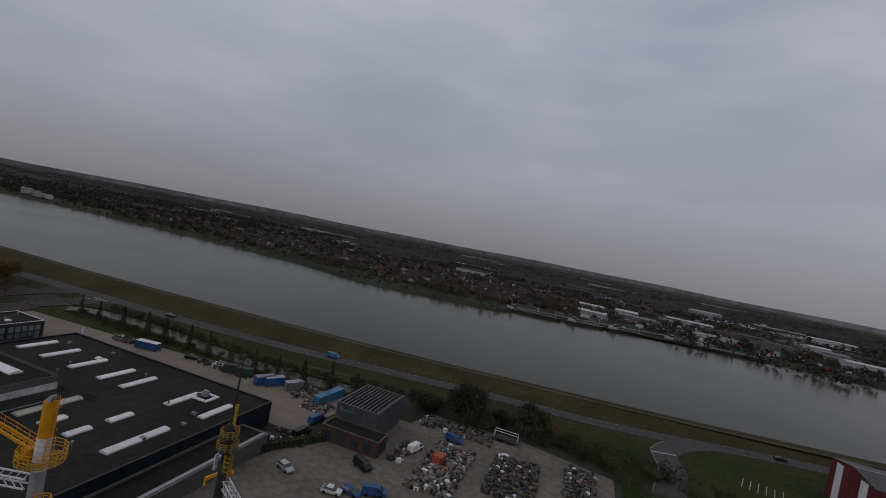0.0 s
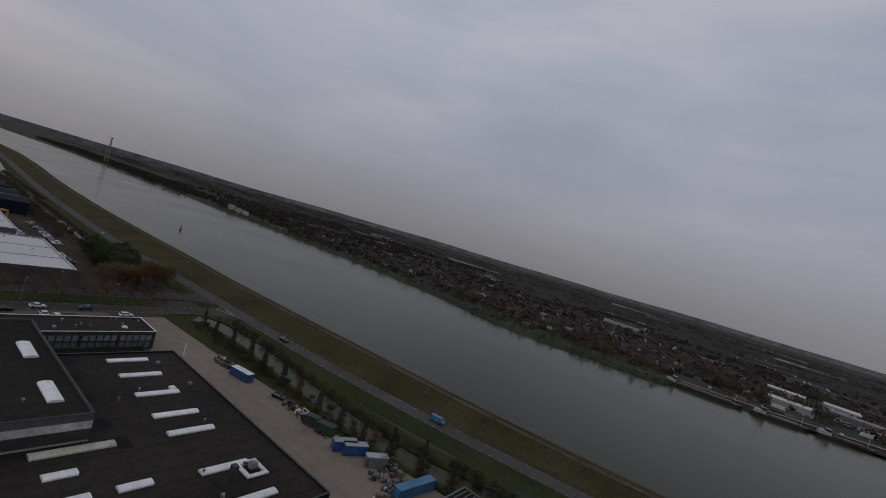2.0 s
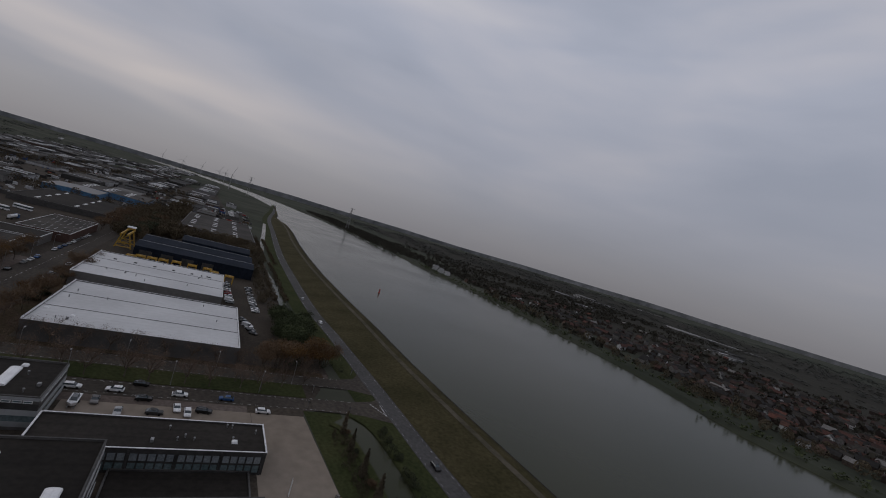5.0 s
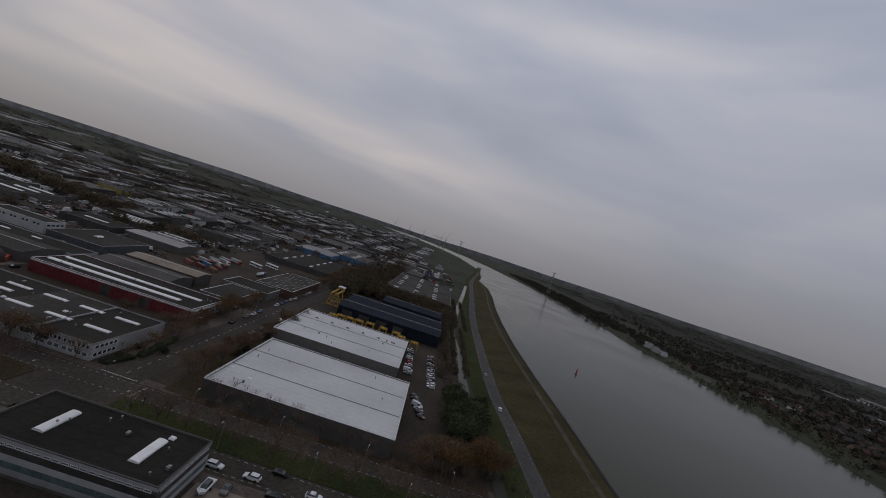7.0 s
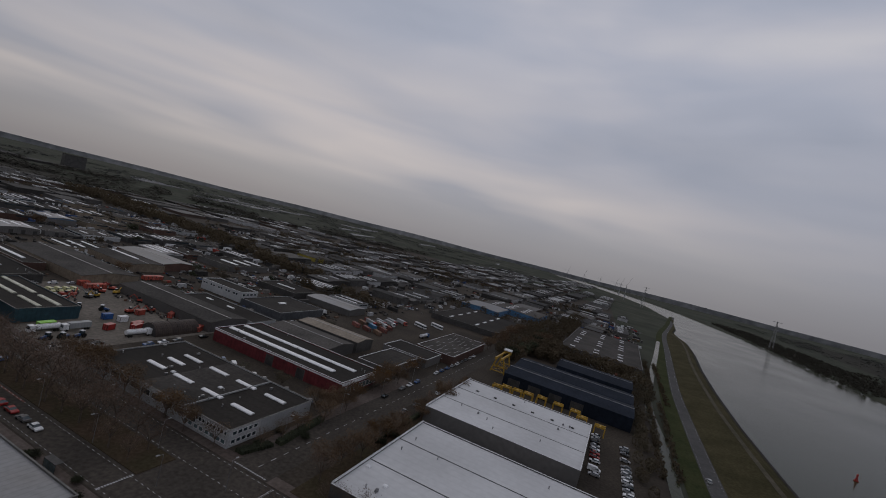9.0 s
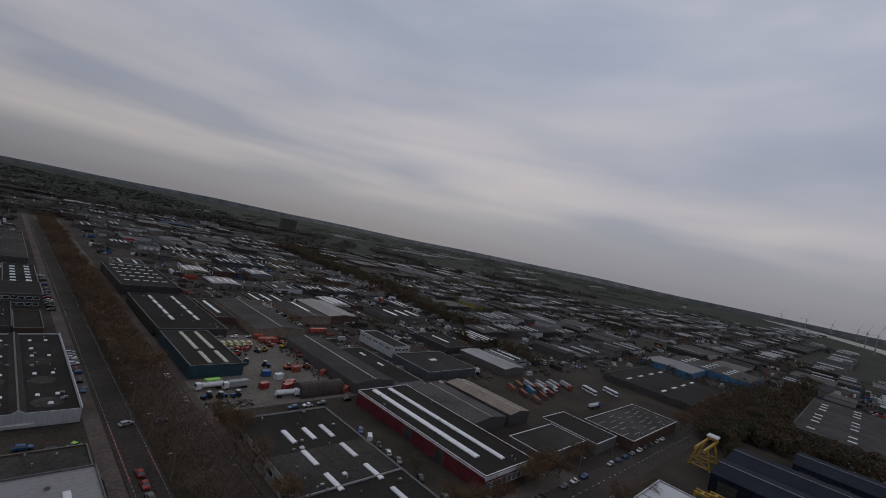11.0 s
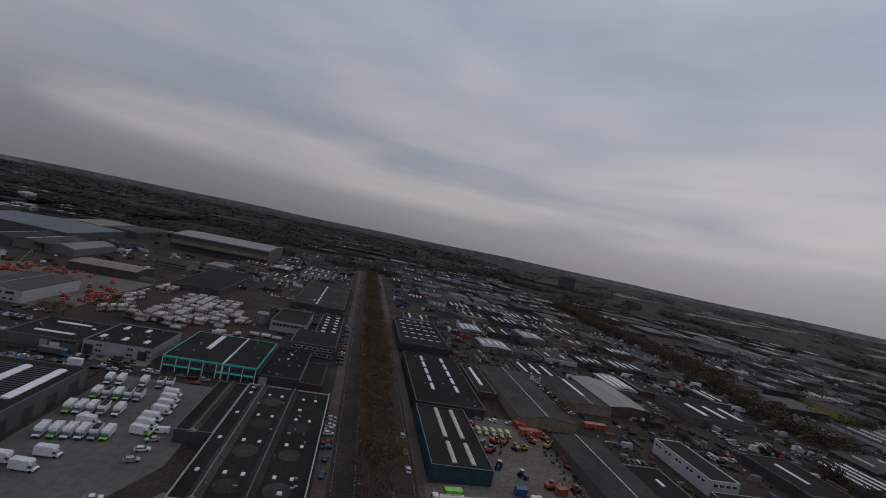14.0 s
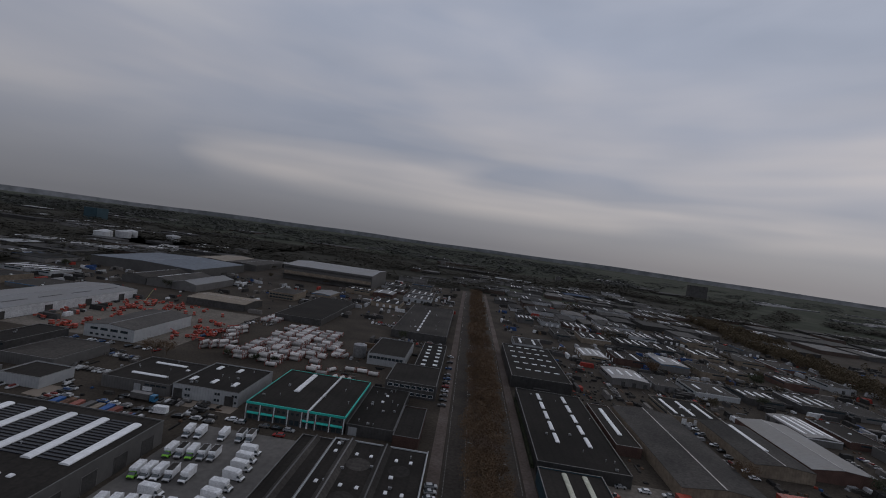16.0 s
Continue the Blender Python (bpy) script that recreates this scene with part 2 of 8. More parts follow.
gantry_yellow = mat("gantry_yellow_paint", (0.34, 0.20, 0.025), (0.42, 0.26, 0.035), 0.5, 0.4)
rubber = mat("rubber", grey(0.012), grey(0.02), 0.9, 1.0)
steel = mat("galvanised_steel", grey(0.22), grey(0.32), 0.45, 0.5, metal=0.6, vary=0.2)
dark_steel = mat("dark_steel", grey(0.04), grey(0.065), 0.6, 0.5, metal=0.3)
rust = mat("rusty_scrap", (0.12, 0.07, 0.05), (0.20, 0.13, 0.09), 0.9, 0.5, vary=0.5)
scrap_m = mat("pale_scrap", grey(0.06, 0.05), grey(0.15, 0.04), 0.8, 0.6, vary=0.6)
blue_box = mat("blue_container_paint", (0.02, 0.07, 0.22), (0.03, 0.10, 0.28), 0.5, 0.4, lines=("X", 0.5, 0.75))
green_box = mat("dark_green_paint", (0.02, 0.045, 0.03), (0.03, 0.06, 0.04), 0.6, 0.4)
solar_m = mat("solar_panel", (0.010, 0.012, 0.018), (0.016, 0.018, 0.025), 0.4, 0.5, spec=0.25)
roof_red = mat("red_roof_tile", (0.06, 0.034, 0.027), (0.09, 0.048, 0.037), 0.9, 0.3, vary=0.4, grain=8)
roof_dark = mat("dark_roof_tile", grey(0.045), grey(0.07), 0.9, 0.3, vary=0.4, grain=8)
house_wall = mat("house_brick", (0.11, 0.08, 0.065), (0.15, 0.11, 0.09), 0.9, 0.3, vary=0.4)
house_white = mat("white_render", grey(0.34), grey(0.44), 0.8, 0.3, vary=0.2)
bark = mat("bark", (0.085, 0.066, 0.052), (0.115, 0.092, 0.074), 0.95, 1.0, 0.3)
leaf_green = mat("green_foliage", (0.042, 0.052, 0.026), (0.066, 0.076, 0.040), 1.0, 0.5, vary=0.35, grain=8, spec=0.1)
leaf_dark = mat("dark_foliage", (0.034, 0.039, 0.024), (0.052, 0.056, 0.034), 1.0, 0.3, vary=0.35, grain=8, spec=0.1)
# bare woodland brown, greyed a little for the haze over distant trees
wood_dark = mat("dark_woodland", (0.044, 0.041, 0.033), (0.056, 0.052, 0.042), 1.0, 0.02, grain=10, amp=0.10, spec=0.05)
leaf_brown = mat("autumn_foliage", (0.105, 0.069, 0.043), (0.130, 0.088, 0.055), 1.0, 0.2, vary=0.2, amp=0.12, grain=8, spec=0.1)
leaf_orange = mat("rust_foliage", (0.10, 0.052, 0.02), (0.13, 0.075, 0.03), 1.0, 0.5, vary=0.3, grain=8, spec=0.1)
leaf_umber = mat("umber_foliage", (0.060, 0.050, 0.034), (0.086, 0.070, 0.047), 1.0, 0.05, vary=0.25, amp=0.12, grain=8, spec=0.1)
leaf_belt = mat("russet_olive_foliage", (0.078, 0.060, 0.038), (0.100, 0.078, 0.050), 1.0, 0.04, vary=0.2, amp=0.12, grain=8, spec=0.1)
twig_m = mat("bare_twigs", (0.11, 0.075, 0.055), (0.14, 0.10, 0.075), 1.0, 0.5, vary=0.3, spec=0.1)
marking = mat("road_marking", grey(0.42), grey(0.56), 0.8, 0.8, grain=5)
red_marking = mat("red_cycle_lane", (0.12, 0.055, 0.043), (0.15, 0.07, 0.055), 0.85, 0.3)
# aerial haze is mixed into this paler, greyer colour of the farthest woods
hazed_wood = mat("hazed_far_woodland", (0.050, 0.051, 0.046), (0.062, 0.063, 0.057), 1.0, 0.006, vary=0.0, grain=12, amp=0.08, spec=0.05)
# horizon haze is painted as a pale grey base colour for the backdrop
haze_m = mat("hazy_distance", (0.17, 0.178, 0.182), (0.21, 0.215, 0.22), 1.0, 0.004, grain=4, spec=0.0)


def water_material():
    m = bpy.data.materials.new("river_water")
    m.use_nodes = True
    n, l = m.node_tree.nodes, m.node_tree.links
    p = n["Principled BSDF"]
    p.inputs["Base Color"].default_value = (0.034, 0.036, 0.018, 1)
    p.inputs["Roughness"].default_value = 0.16
    p.inputs["IOR"].default_value = 1.33
    p.inputs["Specular IOR Level"].default_value = 0.155
    g = n.new("ShaderNodeNewGeometry")
    a = n.new("ShaderNodeTexNoise"); a.inputs["Scale"].default_value = 0.55; a.inputs["Detail"].default_value = 5
    b = n.new("ShaderNodeTexNoise"); b.inputs["Scale"].default_value = 0.012; b.inputs["Detail"].default_value = 3
    l.new(g.outputs["Position"], a.inputs["Vector"]); l.new(g.outputs["Position"], b.inputs["Vector"])
    r = n.new("ShaderNodeMapRange"); r.inputs["To Min"].default_value, r.inputs["To Max"].default_value = 0.10, 0.26
    l.new(b.outputs["Fac"], r.inputs["Value"]); l.new(r.outputs["Result"], p.inputs["Roughness"])
    bp = n.new("ShaderNodeBump"); bp.inputs["Strength"].default_value = 0.45; bp.inputs["Distance"].default_value = 0.09
    l.new(a.outputs["Fac"], bp.inputs["Height"]); l.new(bp.outputs[0], p.inputs["Normal"])
    return m


water_m = water_material()


def mixed(name, stops, rough=0.75, metal=0.0):
    """A material whose colour differs from island to island of a joined mesh."""
    m = mat(name, grey(0.5), grey(0.62), rough, 0.1, 0.1, metal, grain=8)
    n, l = m.node_tree.nodes, m.node_tree.links
    p = n["Principled BSDF"]
    src = p.inputs["Base Color"].links[0].from_socket
    g = n.new("ShaderNodeNewGeometry")
    r = ramp_into(n.new("ShaderNodeValToRGB"), stops)
    r.color_ramp.interpolation = "CONSTANT"
    l.new(g.outputs["Random Per Island"], r.inputs["Fac"])
    mu = n.new("ShaderNodeVectorMath"); mu.operation = "MULTIPLY"
    sc = n.new("ShaderNodeVectorMath"); sc.operation = "SCALE"; sc.inputs["Scale"].default_value = 1.8
    l.new(r.outputs["Color"], mu.inputs[0]); l.new(src, mu.inputs[1]); l.new(mu.outputs[0], sc.inputs[0])
    l.new(sc.outputs[0], p.inputs["Base Color"])
    return m


roof_mix = mixed("far_roofs", [(0.0, grey(0.022)), (0.30, grey(0.033)), (0.56, grey(0.052)), (0.78, grey(0.075, 0.03)), (0.91, grey(0.12)), (0.968, grey(0.30)), (0.985, (0.03, 0.05, 0.09))])
wall_mix = mixed("far_walls", [(0.0, grey(0.04)), (0.30, grey(0.075)), (0.52, (0.075, 0.055, 0.046)), (0.68, grey(0.17)), (0.86, grey(0.34))])
near_clutter = mixed("yard_goods", [(0.0, grey(0.02)), (0.35, grey(0.04, 0.04)), (0.6, grey(0.085, 0.05)), (0.78, (0.10, 0.065, 0.045)), (0.86, grey(0.22)), (0.93, grey(0.42)), (0.955, (0.03, 0.07, 0.16)), (0.975, (0.22, 0.045, 0.03))])
car_mix = mixed("parked_paint", [(0.0, grey(0.018)), (0.34, grey(0.06)), (0.52, grey(0.17)), (0.66, grey(0.45)), (0.9, (0.03, 0.06, 0.14)), (0.95, (0.16, 0.025, 0.02))], 0.35)
clutter_mix = mixed("yard_clutter", [(0.0, grey(0.03)), (0.28, grey(0.06)), (0.5, grey(0.13, 0.04)), (0.68, grey(0.30)), (0.8, grey(0.5)), (0.9, (0.03, 0.06, 0.15)), (0.94, (0.25, 0.04, 0.03)), (0.975, (0.10, 0.07, 0.045))])
tank_paint = mat("tank_paint", grey(0.33, 0.05), grey(0.45, 0.06), 0.4, 0.5, vary=0.5, grain=6)
slate_wall = mat("slate_cladding", (0.055, 0.058, 0.064), (0.07, 0.074, 0.08), 0.6, 0.1, lines=("X", 1.2, 0.9))
frame_red = mat("oxide_red_paint", (0.16, 0.05, 0.04), (0.22, 0.08, 0.06), 0.7, 0.5, vary=0.4)
wood_floor = mat("woodland_floor", (0.034, 0.032, 0.026), (0.044, 0.042, 0.034), 1.0, 0.03, 0.0, grain=9, spec=0.05)
village_roofs_m = mixed("village_roofs", [(0.0, grey(0.026)), (0.34, grey(0.043, 0.06)), (0.62, (0.050, 0.033, 0.028)), (0.84, (0.078, 0.040, 0.033)), (0.945, (0.11, 0.048, 0.037)), (0.97, grey(0.16))])
village_walls_m = mixed("village_walls", [(0.0, (0.04, 0.031, 0.026)), (0.5, (0.065, 0.052, 0.043)), (0.82, grey(0.14)), (0.93, grey(0.40))])

# ---- mesh tools ----
class Mesh:
    """Collects boxes, tubes and faces into one mesh."""

    def __init__(self):
        self.v, self.f = [], []

    def face(self, pts):
        i = len(self.v)
        self.v += [tuple(p) for p in pts]
        self.f.append(tuple(range(i, i + len(pts))))
        return self

    def box(self, x0, y0, z0, x1, y1, z1):
        return self.hexa([(x0, y0, z0), (x1, y0, z0), (x1, y1, z0), (x0, y1, z0)], [(x0, y0, z1), (x1, y0, z1), (x1, y1, z1), (x0, y1, z1)])

    def hexa(self, low, top):
        """A block from a lower and an upper ring of points."""
        i, n = len(self.v), len(low)
        self.v += [tuple(p) for p in low] + [tuple(p) for p in top]
        self.f.append(tuple(range(i + n - 1, i - 1, -1)))
        self.f.append(tuple(range(i + n, i + 2 * n)))
        for k in range(n):
            j = (k + 1) % n
            self.f.append((i + k, i + j, i + n + j, i + n + k))
        return self

    def frame_ring(self, x0, y0, x1, y1, t, z0, z1, out=0.0):
        """A closed upright ring of walls round a rectangle, t thick, as one piece."""
        i = len(self.v)
        o = [(x0 - out, y0 - out), (x1 + out, y0 - out), (x1 + out, y1 + out), (x0 - out, y1 + out)]
        n = [(x0 + t, y0 + t), (x1 - t, y0 + t), (x1 - t, y1 - t), (x0 + t, y1 - t)]
        for ring, z in ((o, z0), (o, z1), (n, z1), (n, z0)):
            self.v += [(x, y, z) for x, y in ring]
        for r in range(4):
            for k in range(4):
                j, q = (k + 1) % 4, (r + 1) % 4
                self.f.append((i + 4 * r + k, i + 4 * r + j, i + 4 * q + j, i + 4 * q + k))
        return self

    def tube(self, a, b, r0, r1=None, n=8):
        a, b = Vector(a), Vector(b)
        r1 = r0 if r1 is None else r1
        q = (b - a).to_track_quat("Z", "Y")
        ring = [Vector((math.cos(2 * math.pi * k / n), math.sin(2 * math.pi * k / n), 0)) for k in range(n)]
        return self.hexa([a + q @ (c * r0) for c in ring], [b + q @ (c * r1) for c in ring])

    def beam(self, a, b, w, h=None):
        h = h or w
        a, b = Vector(a), Vector(b)
        q = (b - a).to_track_quat("Z", "Y")
        ring = [Vector((s * w / 2, t * h / 2, 0)) for s, t in ((-1, -1), (1, -1), (1, 1), (-1, 1))]
        return self.hexa([a + q @ c for c in ring], [b + q @ c for c in ring])

    def extrude(self, profile, axis, a, b):
        """A profile of (along, z) points pushed along an axis from a to b."""
        if axis == "x":
            return self.hexa([(a, p, z) for p, z in profile], [(b, p, z) for p, z in profile])
        return self.hexa([(p, a, z) for p, z in profile], [(p, b, z) for p, z in profile])

    def data(self, name, material):
        me = bpy.data.meshes.new(name)
        me.from_pydata(self.v, [], self.f)
        bm = bmesh.new()
        bm.from_mesh(me)
        bmesh.ops.recalc_face_normals(bm, faces=bm.faces)
        bm.to_mesh(me)
        bm.free()
        me.materials.append(material)
        return me


def part(name, mesh, material, parent, label="", at=None):
    """One mesh object under a thing or a part. mesh: a Mesh, or mesh data to share."""
    me = mesh.data(name, material) if isinstance(mesh, Mesh) else mesh
    ob = new(name, me)
    ob.parent = parent
    if at is not None:
        ob.location = at
    return tagged(ob, label)


def thing(name, x, y, z, label, category, group="", kind="", turn=0):
    ob = new(name)
    ob.empty_display_size = 0.5
    ob.matrix_basis = pose(x, y, z, 0, 0, turn)
    return tagged(ob, label, category, group, kind)


def solid(name, mesh, material, label, category="", kind="structure", group=""):
    ob = new(name, mesh.data(name, material))
    return tagged(ob, label, category or name.replace("_", " "), group, kind)


def quads(name, corners, material, parent=None):
    """A mesh of many loose quads from an array (n, 4, 3)."""
    c = np.asarray(corners, np.float32)
    n = len(c)
    me = bpy.data.meshes.new(name)
    me.vertices.add(4 * n); me.loops.add(4 * n); me.polygons.add(n)
    me.vertices.foreach_set("co", c.ravel())
    me.loops.foreach_set("vertex_index", np.arange(4 * n, dtype=np.int32))
    me.polygons.foreach_set("loop_start", np.arange(0, 4 * n, 4, dtype=np.int32))
    me.update(calc_edges=True)
    me.materials.append(material)
    return me


rng = np.random.default_rng(5)


def leaf_quads(centres, size, flat=0.6):
    """Randomly turned leaf-clump quads round the given centres (n, 3)."""
    n = len(centres)
    a = rng.normal(size=(n, 3)); a[:, 2] *= flat; a /= np.linalg.norm(a, axis=1)[:, None]
    b = np.cross(a, rng.normal(size=(n, 3))); b /= np.linalg.norm(b, axis=1)[:, None] + 1e-9
    s = (size * rng.uniform(0.55, 1.25, n))[:, None]
    a, b = a * s, b * s * 0.7
    return np.stack([centres - a - b, centres + a - b * 0.6, centres + a * 0.8 + b, centres - a * 0.7 + b], 1)


def blob(n, rx, ry, rz, hollow=0.55):
    """Points in the outer shell of an uneven ellipsoid."""
    d = rng.normal(size=(n, 3)); d /= np.linalg.norm(d, axis=1)[:, None]
    lump = 1 + 0.28 * np.sin(d[:, 0] * 5 + d[:, 2] * 4) * np.cos(d[:, 1] * 6 + 1.3)
    r = rng.uniform(hollow, 1.0, n) * lump
    return d * r[:, None] * (rx, ry, rz)


# ---- trees ----
def tree_kind(kind, h):
    """Trunk and crown meshes of a tree of height h."""
    t = Mesh()
    rnd = random.Random(h * 7 + len(kind))
    tops = []
    if kind == "poplar":
        t.tube((0, 0, 0), (0, 0, h * 0.92), h * 0.018, 0.03, 6)
        for k in range(14):
            z = h * (0.18 + 0.05 * k)
            a = rnd.uniform(0, 6.3)
            e = (math.cos(a) * h * 0.06, math.sin(a) * h * 0.06, z + h * 0.13)
            t.tube((0, 0, z), e, h * 0.006, 0.02, 4)
        z = rng.uniform(0.03, 1.0, 1100) ** 1.25
        w = h * 0.16 * (1.0 - z) ** 0.75 * np.clip(z * 9, 0.45, 1) * rng.uniform(0.3, 1.1, 1100) + h * 0.008
        a = rng.uniform(0, 6.283, 1100)
        c = np.stack([w * np.cos(a), w * np.sin(a), z * h], 1)
        return t, leaf_quads(c, h * 0.022)
    trunk = h * (0.30 if kind != "bush" else 0.08)
    t.tube((0, 0, 0), (0, 0, trunk), h * 0.022, h * 0.015, 7)
    for k in range(9):
        a = k * 2.4 + rnd.uniform(-0.4, 0.4)
        reach, rise = h * rnd.uniform(0.14, 0.30), h * rnd.uniform(0.22, 0.52)
        e = Vector((math.cos(a) * reach, math.sin(a) * reach, trunk + rise))
        t.tube((0, 0, trunk * 0.9), e, h * 0.011, h * 0.004, 5)
        tops.append(e)
        for j in range(3):
            b = a + rnd.uniform(-1.2, 1.2)
            e2 = e + Vector((math.cos(b), math.sin(b), rnd.uniform(0.2, 1.0))) * h * 0.13
            t.tube(e * 0.75 + Vector((0, 0, trunk * 0.22)), e2, h * 0.005, h * 0.0015, 4)
            tops.append(e2)
            if kind in ("bare", "autumn"):
                for i in range(3):
                    e3 = e2 + Vector((rnd.uniform(-1, 1), rnd.uniform(-1, 1), rnd.uniform(0.0, 1.0))) * h * 0.09
                    t.tube(e * 0.4 + e2 * 0.6, e3, h * 0.0022, h * 0.0008, 3)
    tops = np.array([tuple(p) for p in tops])
    per, size, spread = {"bare": (30, 0.0115, 0.10), "autumn": (62, 0.0165, 0.105), "green": (54, 0.028, 0.105), "bush": (34, 0.04, 0.16)}[kind]
    c = np.repeat(tops, per, axis=0) + rng.normal(size=(len(tops) * per, 3)) * h * spread * (1, 1, 0.75)
    c[:, 2] = np.clip(c[:, 2], h * (0.16 if kind != "bush" else 0.02), None)
    return t, leaf_quads(c, h * size)


TREES = {}


def tree(kind, x, y, h, leaf, label, group="", z=0.0):
    key = (kind, leaf.name, int(rng.integers(0, 3)))
    if key not in TREES:
        t, q = tree_kind(kind, 10 + key[2])
        ob = thing("tree", x, y, z, label, "tree", group)
        part("trunk", t, bark, ob)
        part("crown", quads("crown", q, leaf), leaf, ob)
        TREES[key] = ob
        made = ob
    else:
        made = copy_thing(TREES[key], Matrix.Identity(4))
    s = h / (10 + key[2])
    made.matrix_basis = pose(x, y, z, 0, 0, float(rng.uniform(0, 360)))
    made.scale = (s * rng.uniform(0.9, 1.1), s * rng.uniform(0.9, 1.1), s)
    made["label"] = label
    made.name = "poplar" if kind == "poplar" else ("shrub" if kind == "bush" else "tree")
    if group:
        made["group"] = group
    return made


# ---- buildings ----
TAKEN = []
UNIT = {}


def unit(key, make, material):
    """Mesh data built once and shared."""
    if key not in UNIT:
        m = Mesh()
        make(m)
        UNIT[key] = m.data(key[0], material)
    return UNIT[key]


def barrel(m, lx, ly):
    """A vaulted skylight on an upstand, centred at the origin, along its longer side."""
    w, along = (ly, "x") if lx >= ly else (lx, "y")
    n = max(lx, ly) / 2
    arch = [(-w / 2, 0.0), (w / 2, 0.0), (w / 2, 0.25)] + [(w / 2 * math.cos(a), 0.25 + w * 0.13 * math.sin(a)) for a in (0.5, 1.05, 1.57, 2.09, 2.64)] + [(-w / 2, 0.25)]
    m.extrude(arch, along, -n, n)


def skylight(parent, x0, y0, x1, y1, z, material=None, ox=0, oy=0):
    material = material or skylight_m
    lx, ly = round(abs(x1 - x0), 1), round(abs(y1 - y0), 1)
    me = unit(("skylight", material.name, lx, ly), lambda m: barrel(m, lx, ly), material)
    return part("skylight", me, material, parent, at=((x0 + x1) / 2 - ox, (y0 + y1) / 2 - oy, z))


def side_box(side, hx, hy, a0, a1, z0, z1, out, deep):
    """A block on the outer face of a wall: from a0 to a1 along it, out metres proud and deep metres into it."""
    if side == "e":
        return (hx - deep, a0, z0, hx + out, a1, z1)
    if side == "w":
        return (-hx - out, a0, z0, -hx + deep, a1, z1)
    if side == "n":
        return (a0, hy - deep, z0, a1, hy + out, z1)
    return (a0, -hy - out, z0, a1, -hy + deep, z1)


def window(parent, side, hx, hy, a0, a1, z0, z1, frame_mat=None, pane=None):
    f = Mesh()
    t = 0.12
    for b0, b1, c0, c1 in ((a0, a1, z0, z0 + t), (a0, a1, z1 - t, z1), (a0, a0 + t, z0 + t, z1 - t), (a1 - t, a1, z0 + t, z1 - t)):
        f.box(*side_box(side, hx, hy, b0, b1, c0, c1, 0.10, 0.02))
    w = part("window", f, frame_mat or white_trim, parent)
    part("pane", Mesh().box(*side_box(side, hx, hy, a0 + t, a1 - t, z0 + t, z1 - t, 0.04, 0.02)), pane or glass, w)
    return w


def windows(parent, side, hx, hy, a0, a1, z0, z1, n, gap=0.25, frame_mat=None, pane=None):
    step = (a1 - a0) / n
    for k in range(n):
        window(parent, side, hx, hy, a0 + step * k + gap / 2, a0 + step * (k + 1) - gap / 2, z0, z1, frame_mat, pane)


def door(parent, side, hx, hy, a, w, h, material=None):
    d = part("door", Mesh().box(*side_box(side, hx, hy, a - w / 2, a + w / 2, 0.02, h, 0.05, 0.02)), material or dark_trim, parent)
    f = Mesh()
    for b0, b1, c0, c1 in ((a - w / 2 - 0.15, a - w / 2, 0, h), (a + w / 2, a + w / 2 + 0.15, 0, h), (a - w / 2 - 0.15, a + w / 2 + 0.15, h, h + 0.15)):
        f.box(*side_box(side, hx, hy, b0, b1, c0, c1, 0.12, 0.02))
    part("frame", f, parapet_m, d)


def hall(x0, y0, x1, y1, h, wall, roof, label, name="industrial_hall", kind="flat", sky=(), trim=None, rise=1.2, category="building", group="", sky_mat=None, base=0.0, edge=0.35):
    """A hall on a rectangle of the plan. kind: flat, gable_x or gable_y (ridge along x or y), saw_y (three folds along y). sky: skylights in plan metres."""
    cx, cy, hx, hy = (x0 + x1) / 2, (y0 + y1) / 2, abs(x1 - x0) / 2, abs(y1 - y0) / 2
    TAKEN.append((min(x0, x1), min(y0, y1), max(x0, x1), max(y0, y1)))
    ob = thing(name, cx, cy, base, label, category, group)
    w, r = Mesh(), Mesh()
    if kind == "flat":
        t = 0.3
        w.frame_ring(-hx, -hy, hx, hy, t, 0, h)
        r.box(-hx + t, -hy + t, h - 0.5, hx - t, hy - t, h - edge)
        p = Mesh().frame_ring(-hx, -hy, hx, hy, t, h + 0.003, h + 0.09, 0.08)
        part("parapet", p, trim or parapet_m, ob)
        top = h - edge
    else:
        along = kind[-1]
        half, far = (hy, hx) if along == "x" else (hx, hy)
        folds = 3 if kind.startswith("saw") else 1
        step = 2 * half / folds
        prof = [(-half, 0), (half, 0), (half, h)]
        for k in range(folds):
            b = half - k * step
            prof += [(b - step / 2, h + rise), (b - step, h)]
        w.extrude(prof[:-1] + [prof[-1]], along, -far, far)
        crest = [(p, z + 0.02) for p, z in prof[2:]]
        r.extrude(crest + [(p, z + 0.14) for p, z in reversed(crest)], along, -far - 0.25, far + 0.25)
        top = h + 0.14
        if folds == 1:
            c = (-far - 0.2, -0.28, far + 0.2, 0.28) if along == "x" else (-0.28, -far - 0.2, 0.28, far + 0.2)
            part("ridge_cap", Mesh().box(c[0], c[1], h + rise + 0.13, c[2], c[3], h + rise + 0.24), steel, ob)
    part("wall", w, wall, ob)
    part("roof", r, roof, ob)
    for s in sky:
        z = top
        if kind != "flat":
            m = ((s[1] + s[3]) / 2 - cy) if kind[-1] == "x" else ((s[0] + s[2]) / 2 - cx)
            z = top + rise * (1 - abs(m) / (hy if kind[-1] == "x" else hx)) - 0.12
        skylight(ob, *s, z, sky_mat, cx, cy)
    ob["hx"], ob["hy"] = hx, hy
    return ob, hx, hy


